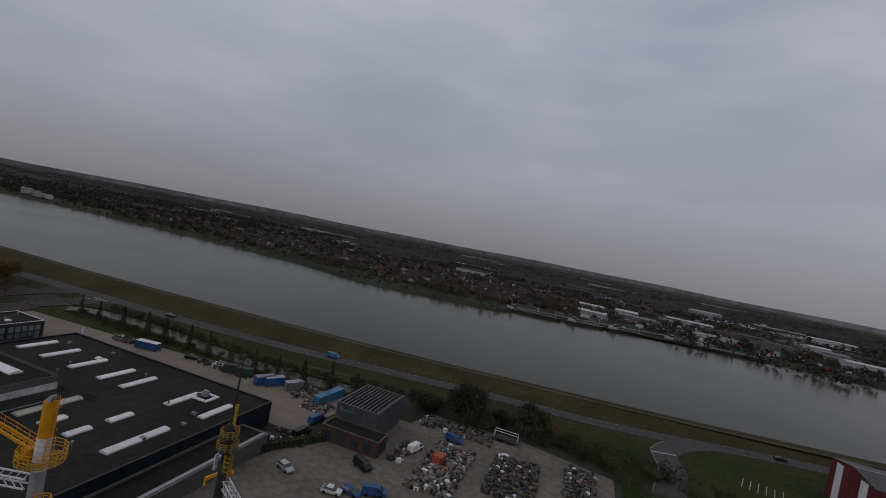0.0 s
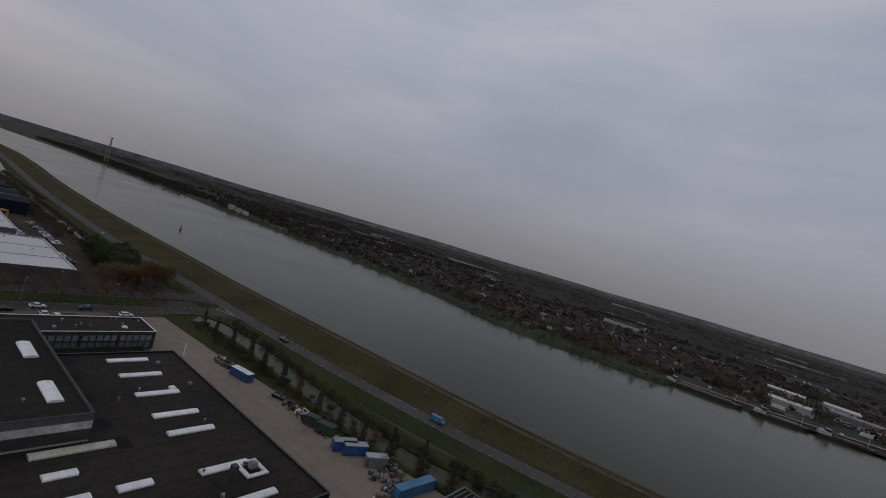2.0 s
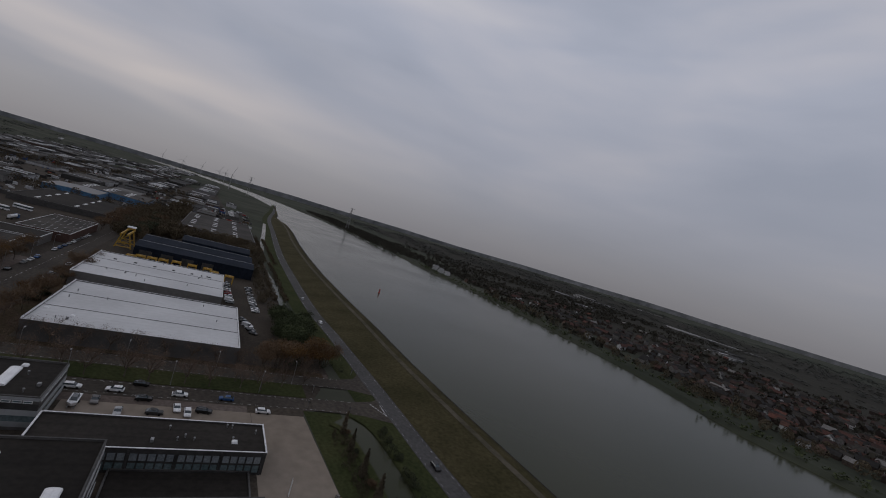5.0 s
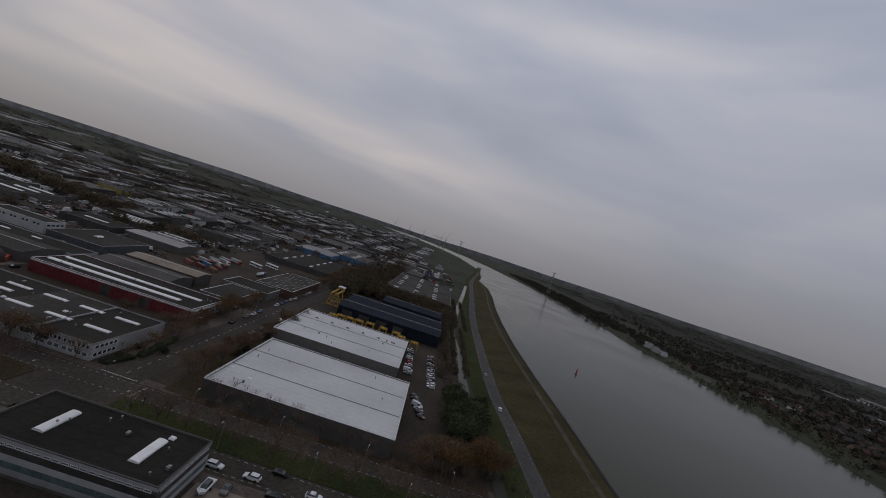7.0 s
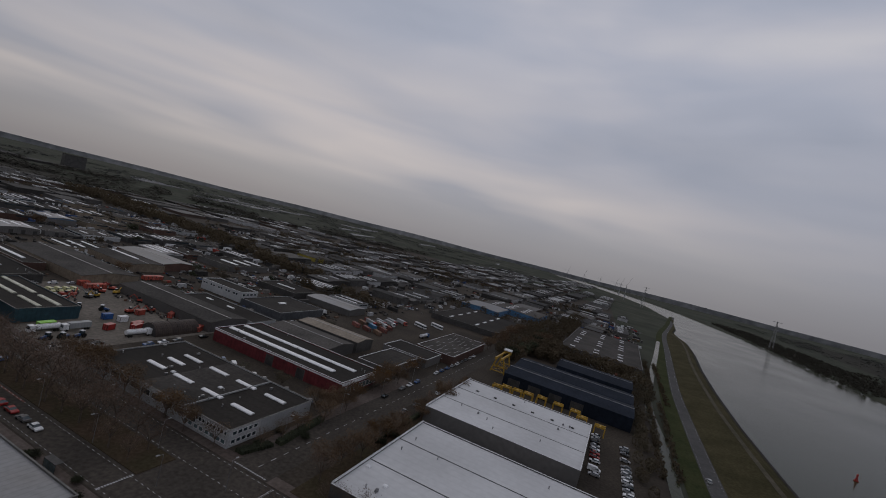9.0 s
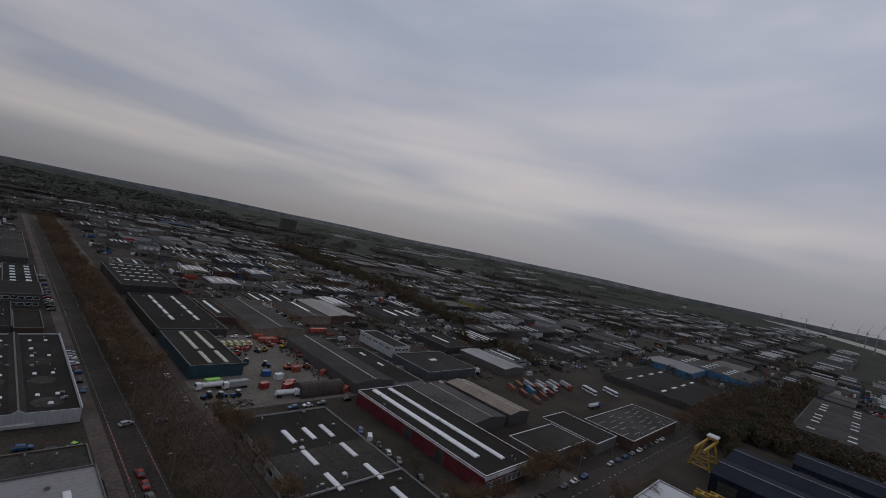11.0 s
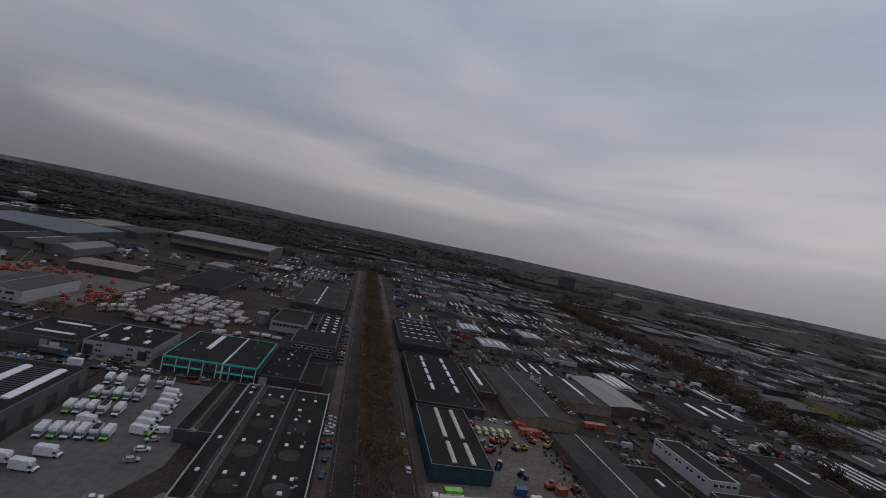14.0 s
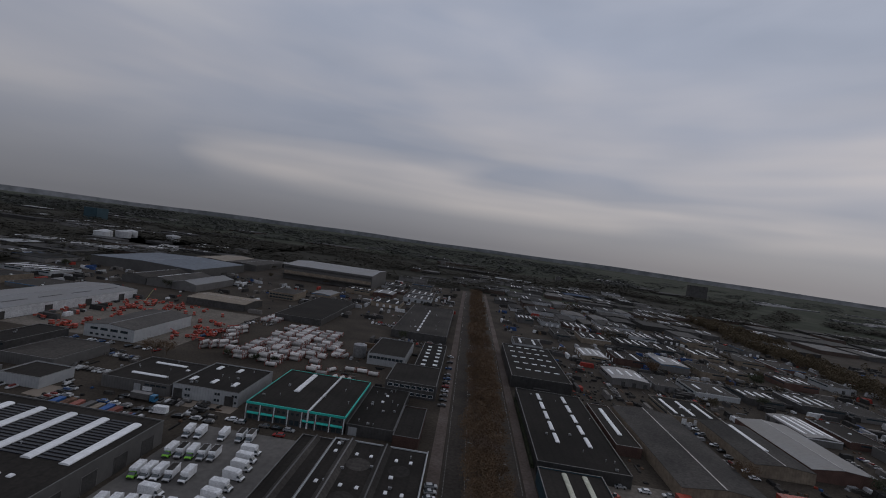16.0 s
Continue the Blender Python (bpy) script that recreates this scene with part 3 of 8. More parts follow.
def roof_bits(ob, hx, hy, z, n, seed=1):
    """Vents, small domes and ventilation boxes standing on a flat roof."""
    rnd = random.Random(seed)
    for k in range(n):
        x, y = rnd.uniform(-hx + 2, hx - 2), rnd.uniform(-hy + 2, hy - 2)
        if rnd.random() < 0.55:
            part("vent_pipe", unit(("vent_pipe",), lambda m: m.tube((0, 0, 0), (0, 0, 0.8), 0.16, n=7).tube((0, 0, 0.8), (0, 0, 0.98), 0.30, 0.22, 7), steel), steel, ob, at=(x, y, z))
        elif rnd.random() < 0.6:
            part("roof_unit", unit(("roof_unit",), lambda m: m.box(-0.55, -0.35, 0.1, 0.55, 0.35, 0.7).box(-0.5, -0.3, 0, -0.38, 0.3, 0.1).box(0.38, -0.3, 0, 0.5, 0.3, 0.1).tube((0, 0, 0.7), (0, 0, 0.8), 0.26, n=8), steel), steel, ob, at=(x, y, z))
        else:
            part("dome", unit(("dome",), lambda m: m.hexa([(-0.7, -0.7, 0), (0.7, -0.7, 0), (0.7, 0.7, 0), (-0.7, 0.7, 0)], [(-0.6, -0.6, 0.35), (0.6, -0.6, 0.35), (0.6, 0.6, 0.35), (-0.6, 0.6, 0.35)]).hexa([(-0.6, -0.6, 0.35), (0.6, -0.6, 0.35), (0.6, 0.6, 0.35), (-0.6, 0.6, 0.35)], [(-0.3, -0.3, 0.55), (0.3, -0.3, 0.55), (0.3, 0.3, 0.55), (-0.3, 0.3, 0.55)]), skylight_m), skylight_m, ob, at=(x, y, z))


# ---- vehicles ----
def wheel_set(ob, xs, y, r, w=0.24):
    key = ("wheel", r, w)
    tyre = unit(key, lambda m: m.tube((0, -w / 2, 0), (0, w / 2, 0), r, n=12), rubber)
    for x in xs:
        for s in (-1, 1):
            part("wheel", tyre, rubber, ob, at=(x, s * y, r))


def body(m, prof, w, tuck, inset=0.08):
    """A vehicle body: a side profile (x, z), w wide; points over the height tuck lean inwards."""
    def ring(s):
        return [(x, s * (w / 2 - (inset * 2.2 if z > tuck else (0.04 if z < 0.4 else 0))), z) for x, z in prof]
    m.hexa(ring(-1), ring(1))


PROTO = {}


def car(x, y, turn, paint, label, kind="car", group="", z=0.06):
    key = (kind, paint.name)
    if key in PROTO:
        ob = copy_thing(PROTO[key], pose(x, y, z, 0, 0, turn))
        ob["label"] = label
        if group:
            ob["group"] = group
        return ob
    ob = thing("parked_car" if kind in ("car", "estate") else kind, x, y, z, label, {"estate": "car", "box_van": "van"}.get(kind, kind), group, turn=turn)
    b, g, t = Mesh(), Mesh(), Mesh()
    if kind in ("car", "estate"):
        back = -2.1 if kind == "car" else -2.25
        body(b, [(back, 0.35), (2.1, 0.32), (2.15, 0.62), (1.95, 0.80), (1.05, 0.93), (0.35, 1.0), (back + 0.25, 1.0), (back, 0.85)], 1.76, 2)
        body(g, [(1.0, 0.94), (0.35, 1.40), (-0.9 if kind == "car" else -1.6, 1.42), (back + 0.2, 1.0)], 1.66, 1.2, 0.13)
        body(t, [(0.32, 1.39), (0.28, 1.46), (-0.85 if kind == "car" else -1.55, 1.48), (-1.0 if kind == "car" else -1.7, 1.41)], 1.40, 5)
        part("body", b, paint, ob)
        part("cab_glass", g, glass, ob)
        part("roof", t, paint, ob)
        wheel_set(ob, (-1.35, 1.3), 0.8, 0.32)
    elif kind == "van":
        body(b, [(-2.6, 0.35), (2.5, 0.35), (2.55, 0.95), (1.95, 1.15), (1.25, 1.95), (0.9, 2.05), (-2.5, 2.05), (-2.6, 1.9)], 1.95, 1.5)
        body(g, [(1.92, 1.18), (1.27, 1.93), (0.55, 1.9), (0.45, 1.2)], 1.99, 1.5, 0.09)
        part("body", b, paint, ob)
        part("cab_glass", g, glass, ob)
        wheel_set(ob, (-1.6, 1.6), 0.88, 0.34)
    elif kind == "box_van":
        body(b, [(1.35, 0.4), (3.25, 0.38), (3.3, 0.95), (2.75, 1.2), (2.1, 1.95), (1.35, 2.0)], 1.98, 1.5)
        body(g, [(2.73, 1.23), (2.12, 1.93), (1.6, 1.9), (1.5, 1.25)], 2.02, 1.5, 0.09)
        body(t, [(-3.3, 0.5), (1.35, 0.5), (1.35, 2.0), (2.0, 2.15), (1.85, 2.85), (1.5, 3.0), (-3.2, 3.0), (-3.3, 2.85)], 2.25, 9)
        part("cab", b, paint, ob)
        part("cab_glass", g, glass, ob)
        part("cargo_box", t, white_paint, ob)
        part("roof_sheet", Mesh().box(-3.0, -0.98, 3.02, 1.4, 0.98, 3.06), bitumen_grey if paint is silver_paint else white_trim, ob)
        part("bumper", Mesh().box(3.1, -0.95, 0.4, 3.36, 0.95, 0.7), dark_trim, ob)
        part("grille", Mesh().box(3.24, -0.6, 0.72, 3.34, 0.6, 0.92), dark_trim, ob)
        wheel_set(ob, (-2.0, 2.3), 0.95, 0.36)
    elif kind in ("truck", "tank_truck"):
        b.hexa([(3.0, -1.2, 0.7), (5.2, -1.2, 0.7), (5.2, 1.2, 0.7), (3.0, 1.2, 0.7)], [(3.0, -1.2, 3.1), (5.0, -1.15, 3.1), (5.0, 1.15, 3.1), (3.0, 1.2, 3.1)])
        part("cab", b, paint, ob)
        part("windscreen", Mesh().hexa([(5.14, -1.05, 1.75), (5.2, -1.05, 1.75), (5.2, 1.05, 1.75), (5.14, 1.05, 1.75)], [(5.02, -1.0, 2.75), (5.08, -1.0, 2.75), (5.08, 1.0, 2.75), (5.02, 1.0, 2.75)]), glass, ob)
        part("chassis", Mesh().box(-5.4, -0.5, 0.7, 4.9, 0.5, 1.0), dark_steel, ob)
        if kind == "truck":
            t.hexa([(-5.5, -1.25, 1.1), (2.7, -1.25, 1.1), (2.7, 1.25, 1.1), (-5.5, 1.25, 1.1)], [(-5.5, -1.2, 3.4), (2.7, -1.2, 3.4), (2.7, 1.2, 3.4), (-5.5, 1.2, 3.4)])
            part("cargo_box", t, pale_clad if paint in (white_paint, red_paint, signal_red) else grey_paint, ob)
        else:
            t.tube((-5.5, 0, 2.1), (2.6, 0, 2.1), 1.1, n=16)
            part("tank", t, white_paint, ob)
            part("walkway", Mesh().box(-4.8, -0.3, 3.18, 2.0, 0.3, 3.25), steel, ob)
        wheel_set(ob, (-4.6, -3.5, 3.7), 1.05, 0.5, 0.3)
    elif kind == "bus":
        b.hexa([(-6, -1.25, 0.4), (6, -1.25, 0.4), (6, 1.25, 0.4), (-6, 1.25, 0.4)], [(-5.9, -1.15, 3.2), (5.8, -1.15, 3.2), (5.8, 1.15, 3.2), (-5.9, 1.15, 3.2)])
        part("body", b, paint, ob)
        part("cab_glass", Mesh().box(-5.6, -1.24, 1.5, 6.0, 1.24, 2.5), glass, ob)
        wheel_set(ob, (-3.4, 3.9), 1.1, 0.5, 0.3)
    PROTO[key] = ob
    return ob


PAINTS = [(white_paint, "white"), (black_paint, "black"), (grey_paint, "dark grey"), (silver_paint, "silver"), (blue_paint, "dark blue"), (red_paint, "dark red")]


def car_row(x0, y0, x1, y1, n, turn, group, where, seed=0, skip=0.15, jitter=2.5):
    rnd = random.Random(seed + n)
    for k in range(n):
        if rnd.random() < skip:
            continue
        f = k / max(n - 1, 1)
        paint, word = rnd.choices(PAINTS, (5, 4, 4, 4, 2, 1))[0]
        kind = rnd.choices(("car", "estate", "van"), (6, 4, 1 if paint is white_paint else 0))[0]
        what = {"car": "hatchback car", "estate": "estate car", "van": "delivery van"}[kind]
        car(x0 + (x1 - x0) * f, y0 + (y1 - y0) * f, turn + rnd.uniform(-jitter, jitter) + (180 if rnd.random() < 0.4 else 0), paint, f"{word} {what} parked {where}", kind, group)

# ---- land, river, dike and roads ----
NEAR = [(-4600, -620), (-3900, -420), (-3300, -90), (-2800, 90), (-2300, 190), (-1713, 236), (-1480, 226), (-1300, 214), (-1160, 196), (-1080, 200), (-1020, 206), (-940, 203), (-860, 199), (-720, 188), (-600, 182), (-489, 179), (-393, 180), (-316, 182.5), (-257, 183), (-205, 185.5), (-164, 188.5), (-96, 193), (-43, 198), (7, 206), (56, 213), (119, 225), (300, 262), (900, 390), (2200, 660), (4500, 1150)]
FAR = [(-5200, -420), (-4300, -230), (-3600, 60), (-3000, 240), (-2500, 340), (-2000, 400), (-1400, 472), (-1200, 466), (-970, 455), (-900, 446), (-820, 450), (-700, 455), (-620, 460), (-525, 459), (-420, 449), (-340, 442), (-290, 432), (-235, 416), (-205, 409), (-150, 412), (-110, 424), (-75, 428), (-59, 436), (-52, 462), (-1, 474), (60, 498), (100, 516), (150, 524), (208, 518), (286, 520), (700, 605), (1500, 770), (4300, 1500)]


def at_x(line, x):
    return float(np.interp(x, [p[0] for p in line], [p[1] for p in line]))


R = 4650.0


def sheet(line, sign, profile):
    """A strip of land along a bank line: profile of (distance from the bank, height), then on to the horizon."""
    m = Mesh()
    xs = sorted({x for x, _ in line if abs(x) < R} | {-R, R} | set(range(-1000, 400, 40)))
    rows = []
    for x in xs:
        b = at_x(line, x)
        rim = sign * math.sqrt(max(R * R - x * x, 0)) + 60
        rim = max(rim, b + 320) if sign > 0 else min(rim, b - 320)
        pts = [(x, b + sign * d, z) for d, z in profile]
        pts += [(x, b + sign * 300, 0.0), (x, rim, 0.0)]
        rows.append(pts)
    n = len(rows[0])
    m.v = [p for r in rows for p in r]
    for i in range(len(rows) - 1):
        for k in range(n - 1):
            a = i * n + k
            m.f.append((a, a + 1, a + n + 1, a + n))
    return m


solid("ground", sheet(NEAR, -1, [(-3, -2.6), (0.5, -0.9), (3.0, 0.3), (7.0, 0.22), (15.0, 0.2), (30.0, 0.2), (34.0, 0.2), (46.0, 0.15), (56.0, 0.0), (120, 0.0)]), field, "flat grassy polder land behind the river dike", "ground")
solid("ground_north", sheet(FAR, 1, [(-3, -2.6), (0.5, -0.6), (5.0, 1.4), (16.0, 1.8), (30.0, 0.4), (120, 0.0)]), field, "flat land beyond the river", "ground")
w = Mesh().face([(-5300, -1500, -1.5), (5000, -1500, -1.5), (5000, 2600, -1.5), (-5300, 2600, -1.5)])
solid("water", w, water_m, "calm grey river water under an overcast sky", "river")


def ribbon(line, width, z, m=None, off=0.0):
    """A flat strip along a line of plan points; z may be a function of (x, y)."""
    m = m or Mesh()
    pts = [Vector(p) for p in line]
    left, right = [], []
    for i, p in enumerate(pts):
        d = (pts[min(i + 1, len(pts) - 1)] - pts[max(i - 1, 0)]).normalized()
        nrm = Vector((-d.y, d.x))
        a, b = p + nrm * (off + width / 2), p + nrm * (off - width / 2)
        za, zb = (z(a), z(b)) if callable(z) else (z, z)
        left.append((a.x, a.y, za)); right.append((b.x, b.y, zb))
    for i in range(len(pts) - 1):
        m.face([left[i], right[i], right[i + 1], left[i + 1]])
    return m


def smooth(line, step=12.0):
    """Points close together on a Catmull-Rom curve through a line."""
    p = [Vector(q) for q in line]
    p = [2 * p[0] - p[1]] + p + [2 * p[-1] - p[-2]]
    out = []
    for i in range(1, len(p) - 2):
        n = max(2, int((p[i + 1] - p[i]).length / step))
        for k in range(n):
            t = k / n
            a, b, c, d = p[i - 1], p[i], p[i + 1], p[i + 2]
            out.append(0.5 * ((2 * b) + (c - a) * t + (2 * a - 5 * b + 4 * c - d) * t * t + (3 * b - a - 3 * c + d) * t ** 3))
    return out + [p[-2]]


def dashes(line, off, width, long, gap, z, m):
    """Broken line markings along a line."""
    pts = [Vector(p) for p in line]
    run = 0.0
    for a, b in zip(pts, pts[1:]):
        d = (b - a).normalized()
        nrm = Vector((-d.y, d.x))
        length, s = (b - a).length, -run
        while s < length:
            s0, s1 = max(s, 0), min(s + long, length)
            if s1 > s0:
                p, q = a + d * s0 + nrm * off, a + d * s1 + nrm * off
                h = nrm * width / 2
                m.face([(*(p + h), z), (*(p - h), z), (*(q - h), z), (*(q + h), z)])
            s += long + gap
        run = (length - (s - (long + gap))) % (long + gap)
    return m


DIKE_ROAD = smooth([(-1900, 262), (-1400, 212), (-1050, 172), (-778, 156), (-600, 146), (-501, 142), (-339, 141), (-283, 144.5), (-241, 147), (-205, 149), (-160, 151), (-122, 154.5), (-78, 160.5), (-22, 170.5), (20, 176), (50, 183.5), (86, 194.5), (200, 221), (400, 256), (900, 352), (1800, 540)])
solid("dike_grass", ribbon(DIKE_ROAD, 11.4, 0.26, off=-7.4), grass, "green grass verge beside the dike road", "grass")
slope = Mesh()
prof = [(3.2, 0.75), (7.0, 1.96), (15.0, 2.26), (30.0, 0.56), (33.0, 0.36)]
xs = list(range(-1700, 700, 20))
for xa, xb in zip(xs, xs[1:]):
    reach = [at_x(NEAR, x_) - at_x(DIKE_ROAD, x_) - 4.3 for x_ in (xa, xb)]
    tight = [min(1.0, r_ / 33.0) for r_ in reach]
    slope.face([(xa, at_x(NEAR, xa) - 33.0 * tight[0], 0.36), (xb, at_x(NEAR, xb) - 33.0 * tight[1], 0.36), (xb, at_x(NEAR, xb) - reach[1] - 0.5, 0.33), (xa, at_x(NEAR, xa) - reach[0] - 0.5, 0.33)])
    for (d0, z0), (d1, z1) in zip(prof, prof[1:]):
        slope.face([(xa, at_x(NEAR, xa) - d0 * tight[0], z0), (xb, at_x(NEAR, xb) - d0 * tight[1], z0), (xb, at_x(NEAR, xb) - d1 * tight[1], z1), (xa, at_x(NEAR, xa) - d1 * tight[0], z1)])
solid("dike_slope", slope, dry_grass, "dry brownish grass on the river dike", "grass")
stones = Mesh()
for xa, xb in zip(xs, xs[1:]):
    stones.face([(xa, at_x(NEAR, xa) + 1.8, -1.7), (xb, at_x(NEAR, xb) + 1.8, -1.7), (xb, at_x(NEAR, xb) - 2.6, 0.52), (xa, at_x(NEAR, xa) - 2.6, 0.52)])
solid("bank", stones, stone_bank, "dark stone revetment along the river's edge", "river bank")
solid("cycle_path", ribbon(smooth([(x, at_x(NEAR, x) - 11.5) for x in range(-1100, 620, 60)]), 2.8, 2.32), trodden, "pale worn path on the dike's crest", "path")
solid("dike_road", ribbon(DIKE_ROAD, 7.4, 0.34), dike_asphalt, "grey asphalt road along the dike", "road")
marks = Mesh()
for o in (-2.9, 2.9):
    dashes(DIKE_ROAD, o, 0.08, 1.2, 2.2, 0.355, marks)

solid("pavement", Mesh().face([(-1500, -770, 0.03), (255, -770, 0.03), (255, 60, 0.03), (-15, 112, 0.03), (-180, 112, 0.03), (-225, 132, 0.03), (-560, 112, 0.03), (-1500, 60, 0.03)]), paving, "worn grey paved ground of the industrial estate", "pavement")
solid("avenue", Mesh().face([(-199.5, -760, 0.055), (-190.5, -760, 0.055), (-190.5, 148, 0.055), (-199.5, 148, 0.055)]), asphalt, "asphalt carriageway of the avenue", "road")
solid("avenue_west", Mesh().face([(-219, -760, 0.055), (-210.5, -760, 0.055), (-210.5, 145, 0.055), (-219, 145, 0.055)]), asphalt, "asphalt carriageway of the avenue", "road")
solid("footway", Mesh().face([(-190, -760, 0.05), (-185.5, -760, 0.05), (-185.5, 98, 0.05), (-190, 98, 0.05)]), brickway, "brick-paved footway and parking strip", "pavement")
solid("footway_west", Mesh().face([(-223.5, -760, 0.05), (-219.5, -760, 0.05), (-219.5, 130, 0.05), (-223.5, 130, 0.05)]), brickway, "brick-paved footway", "pavement")
solid("side_street", Mesh().face([(-700, 8, 0.06), (-219.5, 1, 0.06), (-219.5, 14, 0.06), (-700, 20, 0.06)]), asphalt, "asphalt side street between the halls", "road")
for a, b in ((-760, -9), (17, 118)):
    solid("median", Mesh().box(-210.2, a, 0.0, -199.8, b, 0.16), verge_leaf if a < 0 else grass, "grassy median strip under the avenue's trees" if a < 0 else "mown grass strip between the carriageways", "grass")
solid("street_verge", Mesh().box(-350, 21.0, 0, -221, 29.5, 0.12), verge_leaf, "leaf-strewn verge beside the side street", "grass")
solid("forecourt", Mesh().face([(-330, -5.8, 0.055), (-223.6, -1.8, 0.055), (-223.6, 1.0, 0.055), (-330, 2.4, 0.055)]), brickway, "brick-paved forecourt in front of the halls", "pavement")
solid("crossing", Mesh().face([(-210.4, -8.5, 0.058), (-199.6, -8.5, 0.058), (-199.6, 16.5, 0.058), (-210.4, 16.5, 0.058)]), asphalt, "asphalt junction of avenue and side street", "road")
solid("verge", Mesh().box(-224.0, 28, 0, -219.6, 128, 0.14), verge_leaf, "leaf-strewn verge in front of the white warehouse", "grass")
for x, y0, y1 in ((-195, -740, 140), (-214.8, -740, 140)):
    for s in (-3.6, 3.6):
        dashes([(x, y0), (x, y1)], s, 0.10, 1.0, 1.2, 0.075, marks)
dashes([(-690, 14), (-222, 7.5)], 0, 0.14, 2, 3, 0.08, marks)
for k in range(14):
    marks.box(-199.3 + 0.62 * k, -9.6, 0.07, -199.0 + 0.62 * k, -9.0, 0.078)
    marks.box(-218.6 + 0.56 * k, 17.2, 0.07, -218.3 + 0.56 * k, 17.8, 0.078)
    marks.box(-220.6, 1.5 + 0.85 * k, 0.07, -220.1, 1.95 + 0.85 * k, 0.078)
for k in range(9):
    marks.box(-191.0 - 0.9 * k, 145.2, 0.35, -191.5 - 0.9 * k, 145.7, 0.36)
solid("junction", Mesh().face([(-199.5, 119, 0.31), (-190.5, 119, 0.31), (-189.4, 136, 0.31), (-184, 149.5, 0.31), (-206, 148.5, 0.31), (-201.5, 143, 0.31), (-199.5, 135, 0.31)]).face([(-219, 119, 0.31), (-210.5, 119, 0.31), (-210, 137, 0.31), (-206.5, 147, 0.31), (-230, 146, 0.31), (-222, 141, 0.31), (-219, 133, 0.31)]), asphalt, "asphalt mouth of the avenue at the dike road", "road")
for k in range(7):
    marks.box(-199.0 + 1.3 * k, 141.5 + 0.6 * k, 0.32, -198.4 + 1.3 * k, 142.1 + 0.6 * k, 0.33)
for s in (-190.9, -199.2, -210.8, -218.7):
    dashes([(s, 119), (s, 134)], 0, 0.10, 1.2, 1.6, 0.325, marks)
solid("road_marking", marks, marking, "white broken lines painted on the roads", "road marking")
solid("cycle_lane", Mesh().face([(-198.9, -74, 0.068), (-198.3, -74, 0.068), (-198.3, -58, 0.068), (-198.9, -58, 0.068)]).face([(-191.7, -92, 0.068), (-191.1, -92, 0.068), (-191.1, -58, 0.068), (-191.7, -58, 0.068)]), red_marking, "red-paved cycle crossing strip", "road marking")
solid("yard", Mesh().face([(-186, 99, 0.06), (-68, 99, 0.06), (-58, 100, 0.06), (-54, 130, 0.06), (-70, 128, 0.06), (-89, 123.2, 0.06), (-118, 121.5, 0.06), (-146, 118, 0.06), (-186, 115, 0.06)]).face([(-186, 53, 0.062), (-171, 53, 0.062), (-171, 98.9, 0.062), (-186, 98.9, 0.062)]), concrete, "pale concrete yard beside the hall", "pavement")
solid("scrap_yard", Mesh().face([(-64, 60, 0.07), (20, 60, 0.07), (22, 132, 0.07), (-8, 139, 0.07), (-33, 137, 0.07), (-36, 126, 0.07), (-53, 126, 0.07), (-53, 99, 0.07)]), sand_yard, "sandy yard of the scrap dealer", "pavement")
solid("van_lot", Mesh().face([(-142, -180, 0.07), (-97, -180, 0.07), (-97, -92, 0.07), (-131, -92, 0.07), (-142, -118, 0.07)]), lot_slab, "grey slab-paved lot of parked box vans", "pavement")
solid("machine_yard", Mesh().face([(-290, -190, 0.07), (-246, -190, 0.07), (-246, -127, 0.07), (-222, -125, 0.07), (-222, -92, 0.07), (-290, -92, 0.07)]), sand_yard, "gravelled machinery dealer's yard", "pavement")
solid("hire_yard", Mesh().face([(-40, -365, 0.07), (75, -365, 0.07), (75, -258, 0.07), (-40, -258, 0.07)]), sand_yard, "yard of the lift hire firm", "pavement")
solid("tank_yard", Mesh().face([(-125, -385, 0.075), (-30, -385, 0.075), (-30, -240, 0.075), (-125, -240, 0.075)]), paving, "paved yard stacked with white tanks", "pavement")

slip = smooth([(58, 187), (47, 177), (40, 165), (40.5, 153), (38, 141), (34, 122), (33, 92)], 6)
solid("slip_road", ribbon(slip, 8.6, 0.32), dike_asphalt, "asphalt slip road leaving the dike road", "road")
solid("grass_field", Mesh().face([(-10, 148.5, 0.2), (16, 141, 0.2), (24, 132, 0.2), (24, 90, 0.2), (130, 90, 0.2), (130, 190, 0.2), (86, 186, 0.2), (50, 176, 0.2), (20, 168, 0.2), (-10, 163, 0.2)]), grass, "green grass on both sides of the slip road", "grass")
hatch = Mesh()
for k in range(6):
    hatch.face([(60 + 2 * k, 156 - 0.4 * k, 0.23), (60.15 + 2 * k, 156 - 0.4 * k, 0.23), (63.15 + 2 * k, 164 - 0.4 * k, 0.23), (63 + 2 * k, 164 - 0.4 * k, 0.23)])
dashes(slip, -3.8, 0.16, 1.0, 1.0, 0.335, hatch)
hatch.face([(35.8, 163.0, 0.335), (44.2, 165.8, 0.335), (44.0, 166.3, 0.335), (35.6, 163.5, 0.335)])
solid("slip_marking", hatch, marking, "white lines on the slip road", "road marking")

